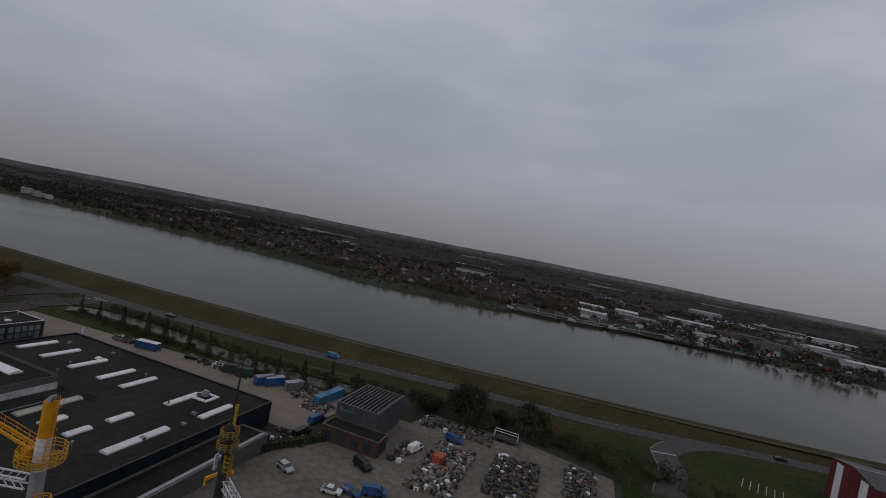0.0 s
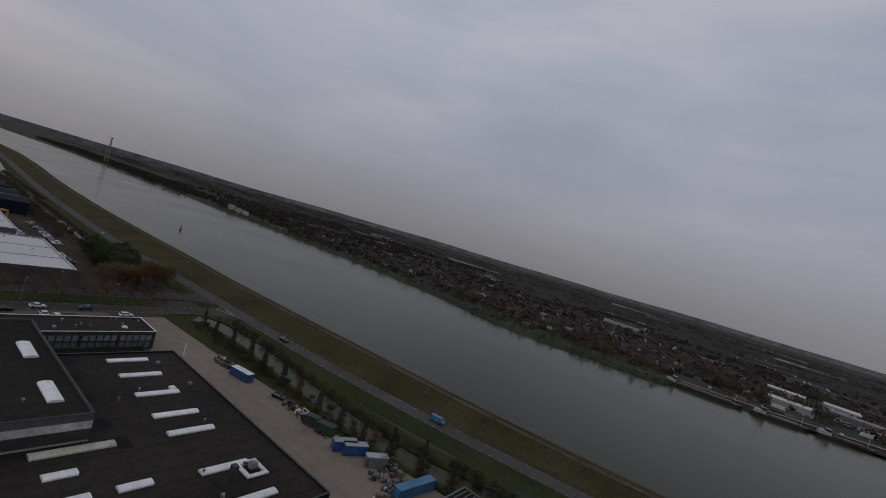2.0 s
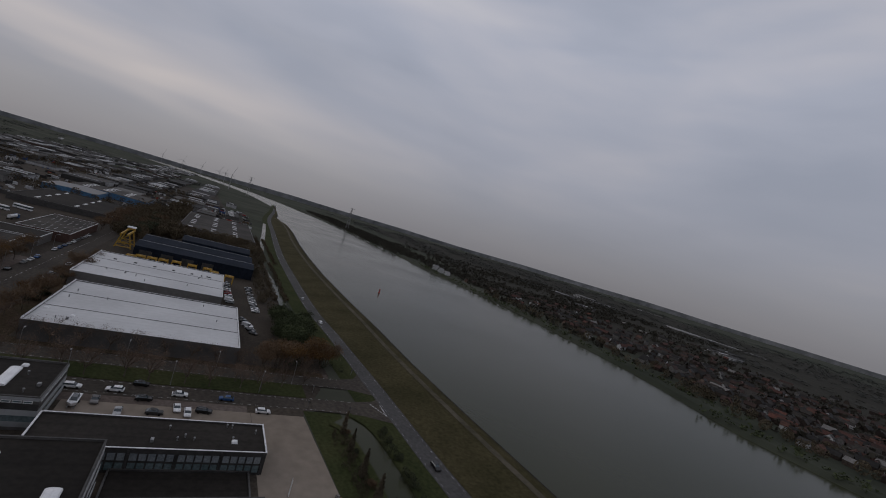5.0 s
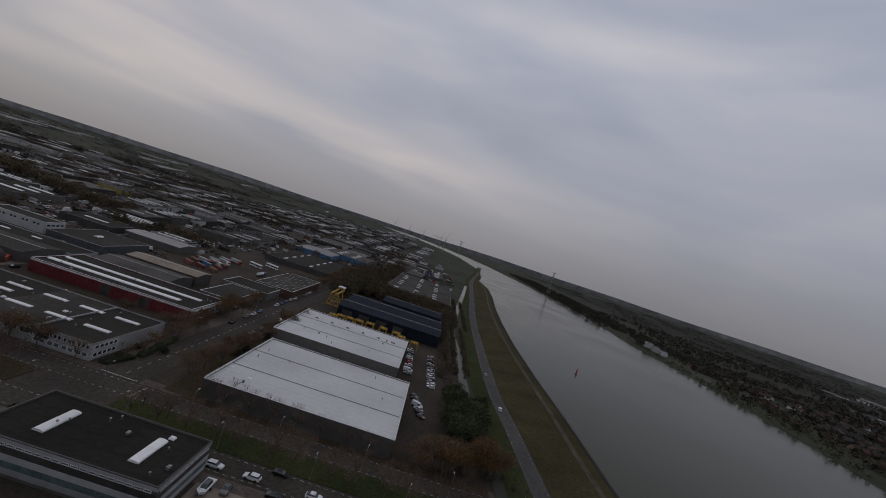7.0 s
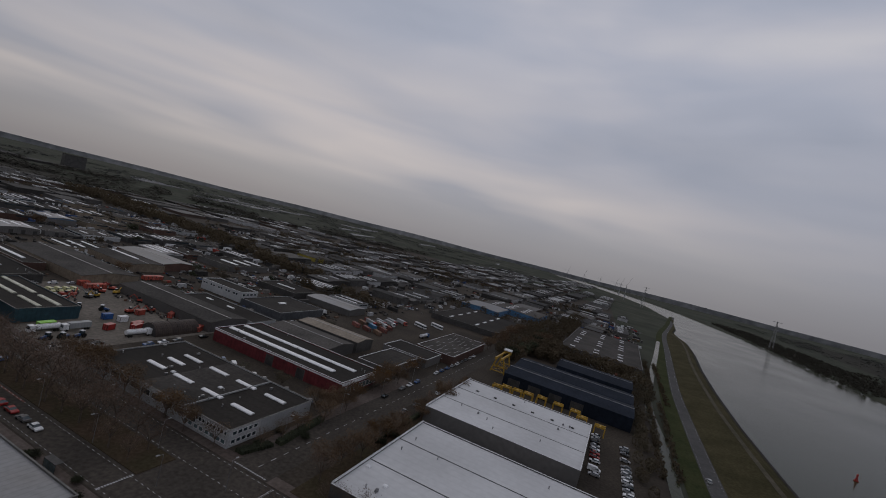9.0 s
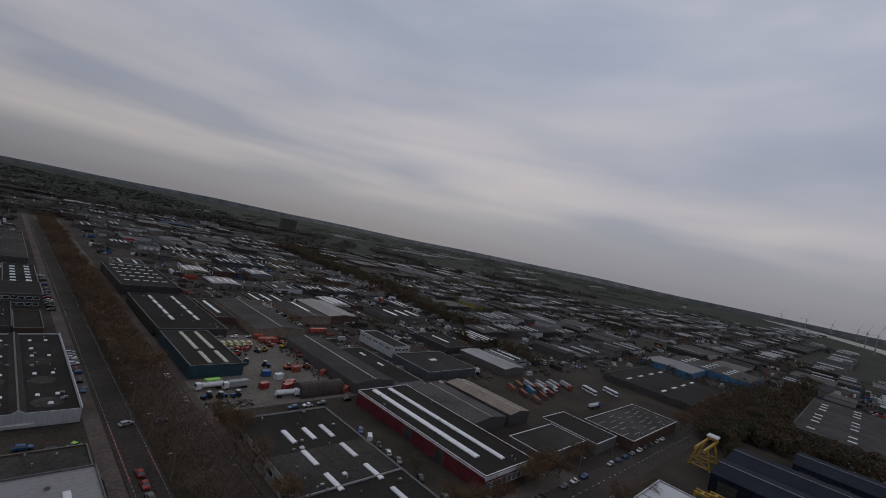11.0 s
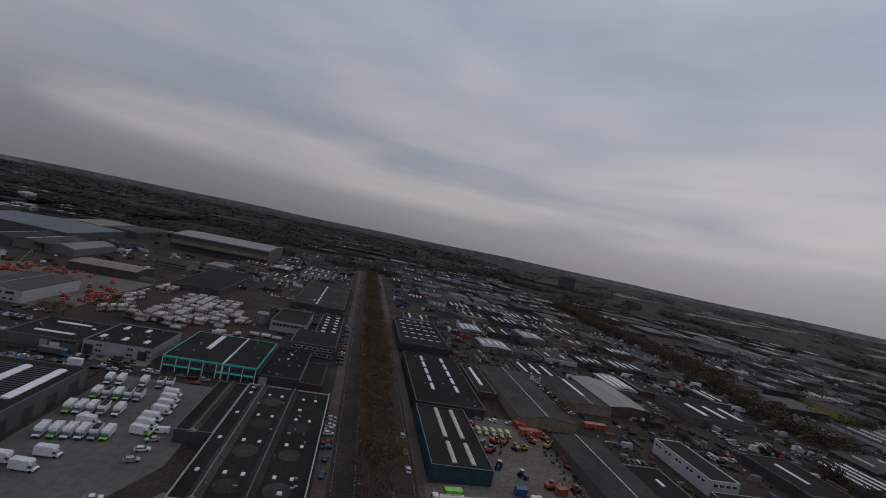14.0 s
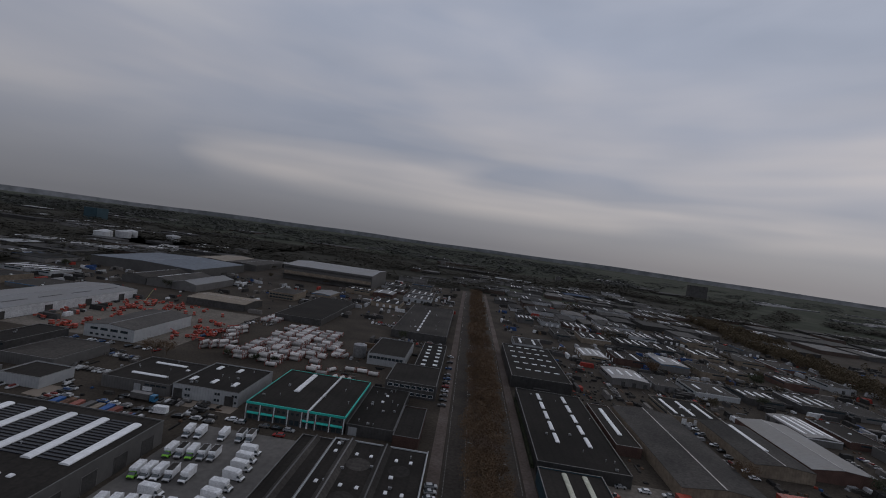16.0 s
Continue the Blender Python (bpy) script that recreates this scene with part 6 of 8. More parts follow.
# ---- trees and shrubs ----
rnd = random.Random(33)
AVE = "trees of the avenue"
y = -700.0
while y < 126:
    if not -12 < y < 20:
        for x in (-202.3, -208.2):
            if y < 105 or x < -205:
                kind, leaf = rnd.choices((("autumn", leaf_brown), ("bare", twig_m)), (7, 3) if y < -115 else (0, 1))[0]
                tree(kind, x + rnd.uniform(-0.8, 0.8), y + rnd.uniform(-1.5, 1.5), rnd.uniform(10, 13.5) if y < -20 else rnd.uniform(7, 9), leaf, "avenue tree with thin brown autumn leaves" if kind == "autumn" else "bare avenue tree on the median", AVE, 0.12)
    y += 8.0 if y > -300 else 13.0
for k in range(12):
    tree("bare", -221.6 + rnd.uniform(-0.6, 0.6), 32 + 8.0 * k, rnd.uniform(7.2, 9), twig_m, "bare street tree in front of the white warehouse", "warehouse street trees", 0.1)
for x, y, h in ((-220, -60, 9), (-221, -50, 10), (-220, -41, 9), (-221, -30, 10), (-220, -20, 9), (-221, -8, 8), (-230, 1, 7), (-238, 2, 8), (-246, 1, 7), (-256, 3, 7), (-236, 20, 8), (-250, 21, 9), (-262, 22, 8), (-268, -2, 8), (-276, -1, 9), (-284, -2, 8), (-300, -3, 9), (-308, -4, 9), (-316, -4, 10), (-324, -5, 9), (-334, -3, 9), (-343, -5, 8), (-352, -4, 8), (-222, -72, 9), (-221, -84, 9)):
    tree(rnd.choice(("autumn", "bare")), x, y, h, rnd.choice((leaf_brown, leaf_brown, leaf_orange)), "thin brown street tree beside the halls", "street trees", 0.05)
for x, y, r in ((-246, 4.5, 1), (-232, -1, 1), (-240, -2.5, 1), (-262, 24, 2), (-300, 23, 1), (-270, 25, 2), (-228, -62, 1), (-228, -45, 1), (-188, -30, 1), (-188, -14, 1), (-187, 5, 1), (-186, -8, 1)):
    for k in range(2):
        tree("bush", x + rnd.uniform(-2, 2), y + rnd.uniform(-1, 1), rnd.uniform(1.6, 2.6), leaf_dark, "clipped dark evergreen shrub", "shrubs", 0.05)
for k in range(24):
    f = rnd.uniform(0, 1)
    tree("autumn", -223 - 14 * f + rnd.uniform(-4, 4), 103 + 37 * f + rnd.uniform(-3, 3), rnd.uniform(7, 11), rnd.choice((leaf_orange, leaf_brown, leaf_brown)), "rust-brown broad-crowned tree near the junction", "autumn trees by the junction", 0.1)
for k in range(30):
    tree("green", rnd.uniform(-290, -246), rnd.uniform(113, 129), rnd.uniform(6.5, 10), leaf_green, "dense dark green tree of the dike grove", "trees of the dike grove", 0.1)
for x in (-177, -166, -154, -143, -132.5, -122, -112.5, -103.5, -95, -86, -76.5, -67, -58):
    tree("poplar", x + rnd.uniform(-1, 1), 125.6 + 0.10 * max(x + 105, 0), rnd.uniform(7.0, 9.5), leaf_umber, "slender brown columnar poplar beside the ditch", "poplars along the ditch", 0.1)
for k in range(15):
    tree("bush", -175 + 9 * k + rnd.uniform(-2, 2), 127 + max(0, k - 5) * 1.0, rnd.uniform(1.5, 2.6), rnd.choice((leaf_dark, leaf_brown)), "low dark shrub on the ditch bank", "ditch shrubs", 0.2)
for x, y, h in ((-38, 135.5, 6.5), (-34, 138, 5.5), (-24, 140.5, 10.5), (-20.5, 141, 10.8), (-22, 144, 10), (-27.5, 140, 6), (-12.5, 142, 5.5), (-9.5, 143, 4.6), (-3.5, 141.5, 9.4), (-1.2, 143, 9.8), (-4, 145, 8)):
    tree("green", x, y, h, leaf_dark, "large dark rounded tree behind the scrap yard" if h > 7 else "low dark tree behind the scrap yard", "trees behind the yard", 0.1)
for x, y, h in ((7, 145, 6.5), (10.5, 146, 6), (16, 140, 5), (21, 136, 5.5), (26, 132, 6), (32, 136, 5), (40, 130, 6.5), (48, 134, 6), (55, 122, 6.5), (30, 120, 6), (36, 114, 6.5)):
    tree("autumn", x, y, h, rnd.choice((leaf_brown, leaf_green)), "brownish shrubby tree beside the yard", "trees behind the yard", 0.1)
hedge = Mesh()
for k in range(26):
    x, y = -64 + 0.58 * k, 78 + 0.92 * k
    hedge.hexa([(x - 0.9, y - 0.5, 0), (x + 0.9, y - 0.7, 0), (x + 1.0, y + 0.7, 0), (x - 0.8, y + 0.6, 0)], [(x - 0.7, y - 0.5, 1.5 + 0.2 * math.sin(k * 1.7)), (x + 0.7, y - 0.5, 1.6), (x + 0.7, y + 0.5, 1.5), (x - 0.6, y + 0.5, 1.7 + 0.2 * math.sin(k))])
hd = thing("hedge", 0, 0, 0.05, "clipped dark green hedge along the yard", "hedge")
part("core", hedge, leaf_dark, hd)
c = np.array([(-64 + 15 * f, 78 + 24 * f, 0.9) for f in rng.uniform(0, 1, 1500)]) + rng.normal(size=(1500, 3)) * (0.6, 0.6, 0.45)
part("leaves", quads("leaves", leaf_quads(c, 0.22), leaf_dark), leaf_dark, hd)
for k in range(58):
    x, y = rnd.uniform(-480, -226), rnd.uniform(-420, 30)
    if clear_of(x - 1, y - 1, x + 1, y + 1, 0.5):
        tree(rnd.choice(("autumn", "green", "bare")), x, y, rnd.uniform(5, 10), rnd.choice((leaf_umber, leaf_dark, leaf_brown)), "scattered tree between the halls", "trees of the estate", 0.05)
for k in range(24):
    x, y = rnd.uniform(-180, 250), rnd.uniform(-700, -190)
    if clear_of(x - 1, y - 1, x + 1, y + 1, 0.5):
        tree(rnd.choice(("autumn", "green", "bare")), x, y, rnd.uniform(4, 9), rnd.choice((leaf_umber, leaf_dark)), "scattered tree between the halls", "trees of the estate", 0.05)
tree("autumn", -33, -240, 10, leaf_brown, "broad brown tree at the yard's corner", z=0.05)
for x, y in ((-63, -259), (-80, -258), (-90, -260)):
    tree("green", x, y, 4.5, leaf_dark, "small dark tree in front of the tank yard", z=0.08)
tree("autumn", -38, -244, 9, leaf_brown, "broad brown tree at the yard's corner", z=0.05)

for k in range(26):
    x = -447 - 5.2 * k
    tree("autumn" if k % 4 else "green", x + rnd.uniform(-2, 2), (8 if k % 2 else 27) + rnd.uniform(-3, 3) - 4 * (k % 2), rnd.uniform(8, 12), leaf_brown if k % 4 else leaf_dark, "broad brown tree lining the side street", "trees of the side street", 0.05)

for k in range(15):
    tree("autumn" if k % 3 else "bare", -232 - 8.4 * k + rnd.uniform(-2, 2), 23.5 + rnd.uniform(-3, 2.5), rnd.uniform(6, 9.5), leaf_brown if k % 3 else twig_m, "thin brown tree on the verge of the side street", "street trees", 0.1)
for x, y, h in ((-262, 0, 8), (-268, -3, 9), (-274, 1, 7), (-307, -2, 8), (-313, -6, 9), (-320, -1, 8), (-325, -8, 7), (-266, -8, 8), (-225, -72, 9), (-222, -82, 8), (-221.5, -30, 9), (-221.5, -66, 9)):
    tree("autumn", x, y, h, leaf_brown, "brown-leaved tree beside the halls", "street trees", 0.06)


def hedge_row(x0, y0, x1, y1, h, w, label):
    """A clipped hedge: a dense core under a coat of small leaves."""
    ob = thing("hedge", (x0 + x1) / 2, (y0 + y1) / 2, 0.06, label, "hedge")
    n = int(math.hypot(x1 - x0, y1 - y0))
    m = Mesh()
    for k in range(n):
        x, y = (x1 - x0) * ((k + 0.5) / n - 0.5), (y1 - y0) * ((k + 0.5) / n - 0.5)
        b = 0.15 * math.sin(k * 2.3)
        m.hexa([(x - 0.62, y - w, 0), (x + 0.62, y - w, 0), (x + 0.62, y + w, 0), (x - 0.62, y + w, 0)], [(x - 0.6, y - w + 0.2 + b, h - 0.2), (x + 0.6, y - w + 0.2, h - 0.2 + b), (x + 0.6, y + w - 0.2, h - 0.2 - b), (x - 0.6, y + w - 0.2 + b, h - 0.2)])
    part("core", m, leaf_dark, ob)
    f = rng.uniform(-0.5, 0.5, n * 46)
    c = np.stack([f * (x1 - x0), f * (y1 - y0) + rng.uniform(-w, w, len(f)), rng.uniform(0.3, h, len(f))], 1)
    part("leaves", quads("leaves", leaf_quads(c, 0.22), leaf_dark), leaf_dark, ob)


hedge_row(-260, 0.2, -236, 2.6, 1.5, 1.3, "dark clipped hedge in front of the office corner")
hedge_row(-234, 1.2, -224, -1.2, 1.2, 1.5, "low dark hedge at the street corner")
hedge_row(-300, 22.6, -262, 22.0, 1.4, 1.0, "dark hedge between the side street and the warehouse")
hedge_row(-224.6, -264, -224.2, -190, 1.6, 0.6, "dark hedge between the footway and the black hall")
hedge_row(-185.2, -60, -184.9, -12, 1.2, 0.4, "low hedge between the footway and the pale hall")


def wood(name, rects, n, leaf, label, low=5, high=11, patch=0.0, fill_n=12, leaf_size=0.2, wide=1.0):
    """Far woodland: many uneven clumps of foliage, nobody could count."""
    out = []
    for x0, y0, x1, y1 in rects:
        m = int(n * abs((x1 - x0) * (y1 - y0)) / sum(abs((a[2] - a[0]) * (a[3] - a[1])) for a in rects))
        p = np.stack([rng.uniform(x0, x1, m), rng.uniform(y0, y1, m)], 1)
        if patch:
            v = np.sin(p[:, 0] / 61 + 2 * np.sin(p[:, 1] / 97)) + np.sin(p[:, 1] / 47 + p[:, 0] / 160) + 0.7 * np.sin(p[:, 0] / 23 - p[:, 1] / 31)
            p = p[v > patch]
        out.append(np.array([q for q in p if clear_of(q[0] - 1, q[1] - 1, q[0] + 1, q[1] + 1, 0.5, TAKEN)]).reshape(-1, 2) if fill_n >= 30 else p)
    p = np.concatenate(out)
    h = rng.uniform(low, high, len(p))
    per = fill_n
    if wide == 1.0 and fill_n >= 30:
        per, leaf_size = per * 2, leaf_size * 0.66
    c = np.repeat(np.column_stack([p, h * 0.55]), per, axis=0)
    d = rng.normal(size=c.shape); d /= np.linalg.norm(d, axis=1)[:, None]
    hh = np.repeat(h, per)[:, None]
    c = c + d * hh * (0.42 * wide, 0.42 * wide, 0.45)
    q = leaf_quads(c, 1.0)
    q = c[:, None, :] + (q - c[:, None, :]) * (hh * leaf_size)[:, None, :]
    if wide > 1:
        q[:, :, 2] = c[:, None, 2] + (q[:, :, 2] - c[:, None, 2]) * 0.16
    q[:, :, 2] = np.clip(q[:, :, 2], 0.1, None)
    ob = new(name, quads(name, q, leaf))
    return tagged(ob, label, "woodland", kind="stuff")


for a in ((-262, -985, 530, -772), (250, -1400, 1310, -418), (-700, -1500, 300, -984)):
    solid("woodland_floor", Mesh().face([(a[0], a[1], 0.04), (a[2], a[1], 0.04), (a[2], a[3], 0.04), (a[0], a[3], 0.04)]), wood_floor, "dark leaf-covered woodland floor", "ground")
solid("far_wood_ground", Mesh().face([(-3000, 900, 0.03), (-900, 640, 0.03), (-880, 1252, 0.03), (1900, 1252, 0.03), (1900, 2300, 0.03), (-3000, 2300, 0.03)]), wood_floor, "dark hedged land behind the village", "ground")
solid("village_ground", Mesh().face([(-900, 500, 0.05), (-220, 450, 0.05), (40, 480, 0.05), (520, 600, 0.05), (520, 1250, 0.05), (-900, 1250, 0.05)]), wood_floor, "dark gardens and lanes of the village", "ground")
wood("woodland_south", [(-260, -980, 520, -775), (250, -1400, 1300, -420), (-700, -1500, 300, -980)], 9000, wood_dark, "dense dark woodland beyond the estate", 7, 12, -0.4, 12, 0.34, 1.7)
wood("woodland_far", [(-900, -3200, 2200, -1500), (1300, -2200, 3200, -300)], 16000, hazed_wood, "far dark woodland to the south", 9, 15, -0.1, 8, 0.5, 2.4)
wood("woodland_west", [(-3600, -2600, -1000, -760), (-2400, -760, -1050, 40)], 20000, hazed_wood, "tree lines between the far fields", 5, 9, 0.9, 9, 0.45, 2.0)
wood("woodland_mid", [(-1150, -1500, -560, -780), (-1600, -900, -1100, -560)], 4200, wood_dark, "dark woodland beyond the far halls", 6, 11, 0.1, 10, 0.36, 1.9)
wood("brown_belt", [(-520, -290, -496, -200), (-540, -370, -508, -280), (-572, -470, -532, -360), (-580, -640, -540, -460), (-620, -800, -560, -630)], 560, leaf_belt, "dense belt of brown trees through the estate", 7, 12, 0, 90, 0.085)
wood("green_belt", [(-480, -180, -440, -100), (-545, 20, -482, 115), (-900, 22, -480, 42), (-470, 6, -452, 24)], 420, leaf_belt, "belt of brown trees between the halls", 6, 10, 0.0, 60, 0.09)
wood("street_clumps", [(-600, -420, -340, -180), (-520, -180, -400, -100)], 150, leaf_belt, "brown trees and shrubs between the halls", 4, 8, 0.2, 40, 0.10)
wood("estate_trees", [(-1250, -560, -600, 40), (-540, -760, -340, -470)], 2600, leaf_belt, "brown trees scattered between the distant halls", 5, 10, 0.25, 36, 0.10)
wood("woodland_north", [(-900, 470, 500, 1000), (-1500, 480, -700, 1300), (500, 640, 1500, 1300)], 8400, wood_dark, "trees between the houses across the river", 3.5, 8, -0.65, 14, 0.25)
wood("woodland_north_far", [(-3200, 700, -1200, 2600), (-1200, 1000, 1600, 3000)], 22000, hazed_wood, "dark woods behind the village", 5, 9, 0.1, 8, 0.5, 2.2)
wood("bank_bushes", [(-900, 449, -440, 470), (-240, 412, -60, 436), (-440, 445, -230, 460)], 420, leaf_green, "bushes along the far river bank", 2, 5)
wood("quay_trees", [(-60, 520, 10, 600), (-150, 470, -110, 520), (250, 600, 300, 650), (40, 690, 130, 740)], 120, leaf_umber, "rounded brown trees behind the quay", 6, 11, 0, 120, 0.08)
wood("village_trees", [(-330, 450, -60, 500), (-700, 470, -330, 510), (-60, 500, 60, 640)], 260, leaf_umber, "rounded brown trees along the village edge", 5, 9.5, -0.6, 90, 0.09)
wood("bank_woods", [(-2300, 440, -1000, 580), (-1000, 500, -720, 560)], 1500, wood_dark, "dark belt of trees along the far bank", 5, 9, 0, 30, 0.16)
wood("dike_undergrowth", [(-292, 111, -243, 131), (-243, 112, -228, 138)], 70, leaf_dark, "dark undergrowth below the trees of the dike grove", 2, 4.5, 0, 120, 0.07)
wood("verge_weeds", [(-178, 121.5, -140, 127), (-140, 123, -92, 127), (-92, 125, -72, 129)], 240, leaf_umber, "brown weeds and low brambles on the verge", 0.7, 1.7, 0, 60, 0.09)
wood("yard_thicket", [(-40, 134, -14, 146), (-14, 138, 8, 148), (8, 138, 44, 148)], 120, leaf_dark, "dense dark thicket behind the scrap yard", 2.2, 4.6, 0, 110, 0.075)
wood("ditch_scrub", [(-180, 137.6, -142, 140.4), (-142, 136.6, -122, 139.4), (-122, 135.6, -80, 138.2), (-80, 137.2, -66, 140.4), (-66, 140, -44, 146)], 190, leaf_dark, "continuous low dark scrub along the ditch bank", 1.2, 2.6, 0, 90, 0.075)
wood("ditch_thicket", [(-470, 109, -298, 116), (-620, 114, -470, 121)], 90, leaf_umber, "brown thicket and small trees along the ditch", 3, 7, 0, 150, 0.07)
wood("shed_trees", [(-480, 14, -436, 34), (-560, 4, -480, 50), (-720, 2, -560, 16), (-540, 50, -506, 108)], 110, leaf_belt, "brown trees round the crane and the black sheds", 7, 11, 0, 260, 0.055)
wood("reeds", [(-470, 117.5, -335, 121), (-470, 125, -335, 128), (-640, 121, -470, 125), (-640, 130, -470, 133)], 900, leaf_belt, "brown reeds along the roadside ditch", 1.0, 2.4)

def greenhouses(n):
    """Long low glasshouses among the far fields, joined: nobody could count them."""
    m, r_ = Mesh(), random.Random(52)
    for k in range(n):
        x, y = r_.uniform(-2900, -1080), r_.uniform(-1900, -120)
        if k % 4 == 0:
            x, y = r_.uniform(-1700, 900), r_.uniform(1250, 2300)
        w, d, a = r_.uniform(40, 150), r_.uniform(5, 11), r_.uniform(-0.25, 0.25)
        c, e = math.cos(a), math.sin(a)
        ring = [(x + c * u - e * v, y + e * u + c * v) for u, v in ((-w, -d), (w, -d), (w, d), (-w, d))]
        m.hexa([(*p, 0.1) for p in ring], [(p[0] * 0.999 + x * 0.001, p[1] * 0.8 + y * 0.2, 4.6) for p in ring])
    me = bpy.data.meshes.new("greenhouses")
    me.from_pydata(m.v, [], m.f)
    me.materials.append(pale_roof)
    tagged(new("greenhouses", me), "long pale glasshouses between the far fields", "greenhouses", kind="stuff")


greenhouses(34)

# ---- across the river: village, barges, quay ----
rnd = random.Random(8)
HOUSE = {}


def house(x, y, turn, roof, wall, w=9.0, d=6.2, h=3.4, label=""):
    key = (roof.name, wall.name, w)
    if key in HOUSE:
        ob = copy_thing(HOUSE[key], pose(x, y, 0, 0, 0, turn))
        ob["label"] = label
        return ob
    ob = thing("house", x, y, 0, label, "house", "houses of the village", turn=turn)
    prof = [(-d / 2, 0), (d / 2, 0), (d / 2, h), (0, h + d * 0.42), (-d / 2, h)]
    part("wall", Mesh().extrude(prof, "x", -w / 2, w / 2), wall, ob)
    r = Mesh()
    for s in (-1, 1):
        r.extrude([(s * (d / 2 + 0.3), h - 0.2), (s * (d / 2 + 0.3), h + 0.02), (0, h + d * 0.42 + 0.25), (0, h + d * 0.42 + 0.02)], "x", -w / 2 - 0.2, w / 2 + 0.2)
    part("roof", r, roof, ob)
    HOUSE[key] = ob
    return ob


for k in range(84):
    red = rnd.random()
    x = rnd.gauss(-150, 150) if k % 3 else rnd.uniform(-780, 260)
    b = at_x(FAR, x)
    y = b + 42 + abs(rnd.gauss(0, 120)) + rnd.uniform(0, 60)
    if x > 10 and y < b + 90:
        continue
    roof = roof_red if red < (0.62 if abs(x + 150) < 170 else 0.3) else roof_dark
    wall = house_white if rnd.random() < 0.14 else house_wall
    w = rnd.choice((7.0, 9.0, 14.0) if roof is roof_red else (7.0, 9.0))
    house(x, y, rnd.choice((5, 12, 95, 100)) + rnd.uniform(-6, 6), roof, wall, w, label=("red" if roof is roof_red else "dark") + "-roofed " + ("white" if wall is house_white else "brick") + (" row of houses" if w > 10 else " house") + " in the village")
def far_village(n):
    """The rest of the village, joined: nobody could count these houses."""
    walls, roofs = Mesh(), Mesh()
    r_ = random.Random(14)
    for k in range(n):
        x = r_.gauss(-120, 190) if k % 3 else r_.uniform(-760, 480)
        y = at_x(FAR, x) + 48 + abs(r_.gauss(0, 170)) + r_.uniform(0, 50)
        if x > 10 and y < at_x(FAR, x) + 150:
            continue
        a = math.radians(r_.choice((4, 10, 95, 101)) + r_.uniform(-6, 6))
        w, d, h = r_.choice((3.5, 4.5, 4.5, 9.0)), r_.uniform(2.6, 3.4), r_.uniform(2.8, 4.6)
        c, s_ = math.cos(a), math.sin(a)

        def put(u, v, z):
            return (x + u * c - v * s_, y + u * s_ + v * c, z)

        t = h + d * 0.85
        walls.hexa([put(-w, -d, 0), put(-w, d, 0), put(-w, d, h), put(-w, 0, t), put(-w, -d, h)], [put(w, -d, 0), put(w, d, 0), put(w, d, h), put(w, 0, t), put(w, -d, h)])
        e = w + 0.25
        roofs.hexa([put(-e, -d - 0.3, h - 0.1), put(-e, 0, t + 0.05), put(-e, d + 0.3, h - 0.1), put(-e, 0, t + 0.3)], [put(e, -d - 0.3, h - 0.1), put(e, 0, t + 0.05), put(e, d + 0.3, h - 0.1), put(e, 0, t + 0.3)])
    for name, m, material in (("village_walls", walls, village_walls_m), ("village_roofs", roofs, village_roofs_m)):
        me = bpy.data.meshes.new(name)
        me.from_pydata(m.v, [], m.f)
        me.materials.append(material)
        tagged(new(name, me), "small brick houses of the village across the river" if "wall" in name else "red and dark tiled roofs of the village", "village houses", kind="stuff")


far_village(1500)
for k, (x, y) in enumerate(((-838, 474), (-822, 478), (-806, 484))):
    ob = thing("apartment_house", x, y, 0, "white stepped apartment house on the river bank", "apartment house", "white apartment houses")
    part("wall", Mesh().box(-4.5, -5, 0, 4.5, 5, 12 - 2 * k).box(-4.5, 5, 0, 2, 8, 9 - 2 * k), house_white, ob)
    part("roof", Mesh().box(-4.8, -5.3, 12 - 2 * k, 4.8, 5.3, 12.4 - 2 * k), roof_dark, ob)
    for f in range(3 if k < 2 else 2):
        part("window_band", Mesh().box(-4.0, -5.12, 1.2 + 3.0 * f, 4.0, -4.9, 2.6 + 3.0 * f), glass, ob)
for k in range(26):
    x, y = rnd.uniform(60, 560), rnd.uniform(60, 260)
    x0 = x
    y0 = at_x(FAR, x0) + y
    w, d = rnd.uniform(18, 44), rnd.uniform(14, 24)
    if clear_of(x0, y0, x0 + w, y0 + d, 3):
        r_, words = rnd.choice(((pale_roof, "pale"), (white_roof, "white"), (grey_roof, "grey"), (bitumen_grey, "dark")))
        hall(x0, y0, x0 + w, y0 + d, rnd.uniform(5, 9), rnd.choice((pale_clad, grey_clad)), r_, f"{words}-roofed shipyard hall across the river", "shipyard_hall", kind="gable_x", rise=1.3, group="halls of the shipyard")
for a, b, c, d, h, roof, words in ((8, 566, 46, 592, 5.5, white_roof, "white"), (12, 664, 46, 684, 6, white_roof, "white"), (62, 622, 108, 646, 6, pale_roof, "pale"), (143, 760, 208, 786, 6, white_roof, "white"), (276, 1212, 342, 1240, 8, white_roof, "white"), (374, 1104, 468, 1126, 7, pale_roof, "pale"), (462, 1070, 540, 1092, 7, white_roof, "white"), (220, 706, 262, 730, 7, grey_roof, "grey"), (300, 650, 340, 672, 6, pale_roof, "pale"), (110, 700, 140, 718, 6, bitumen_grey, "dark")):
    if clear_of(a, b, c, d, 1):
        hall(a, b, c, d, h, pale_clad if "white" in words else grey_clad, roof, f"long low {words}-roofed shipyard hall across the river", "shipyard_hall", kind="gable_x", rise=1.0, group="halls of the shipyard")


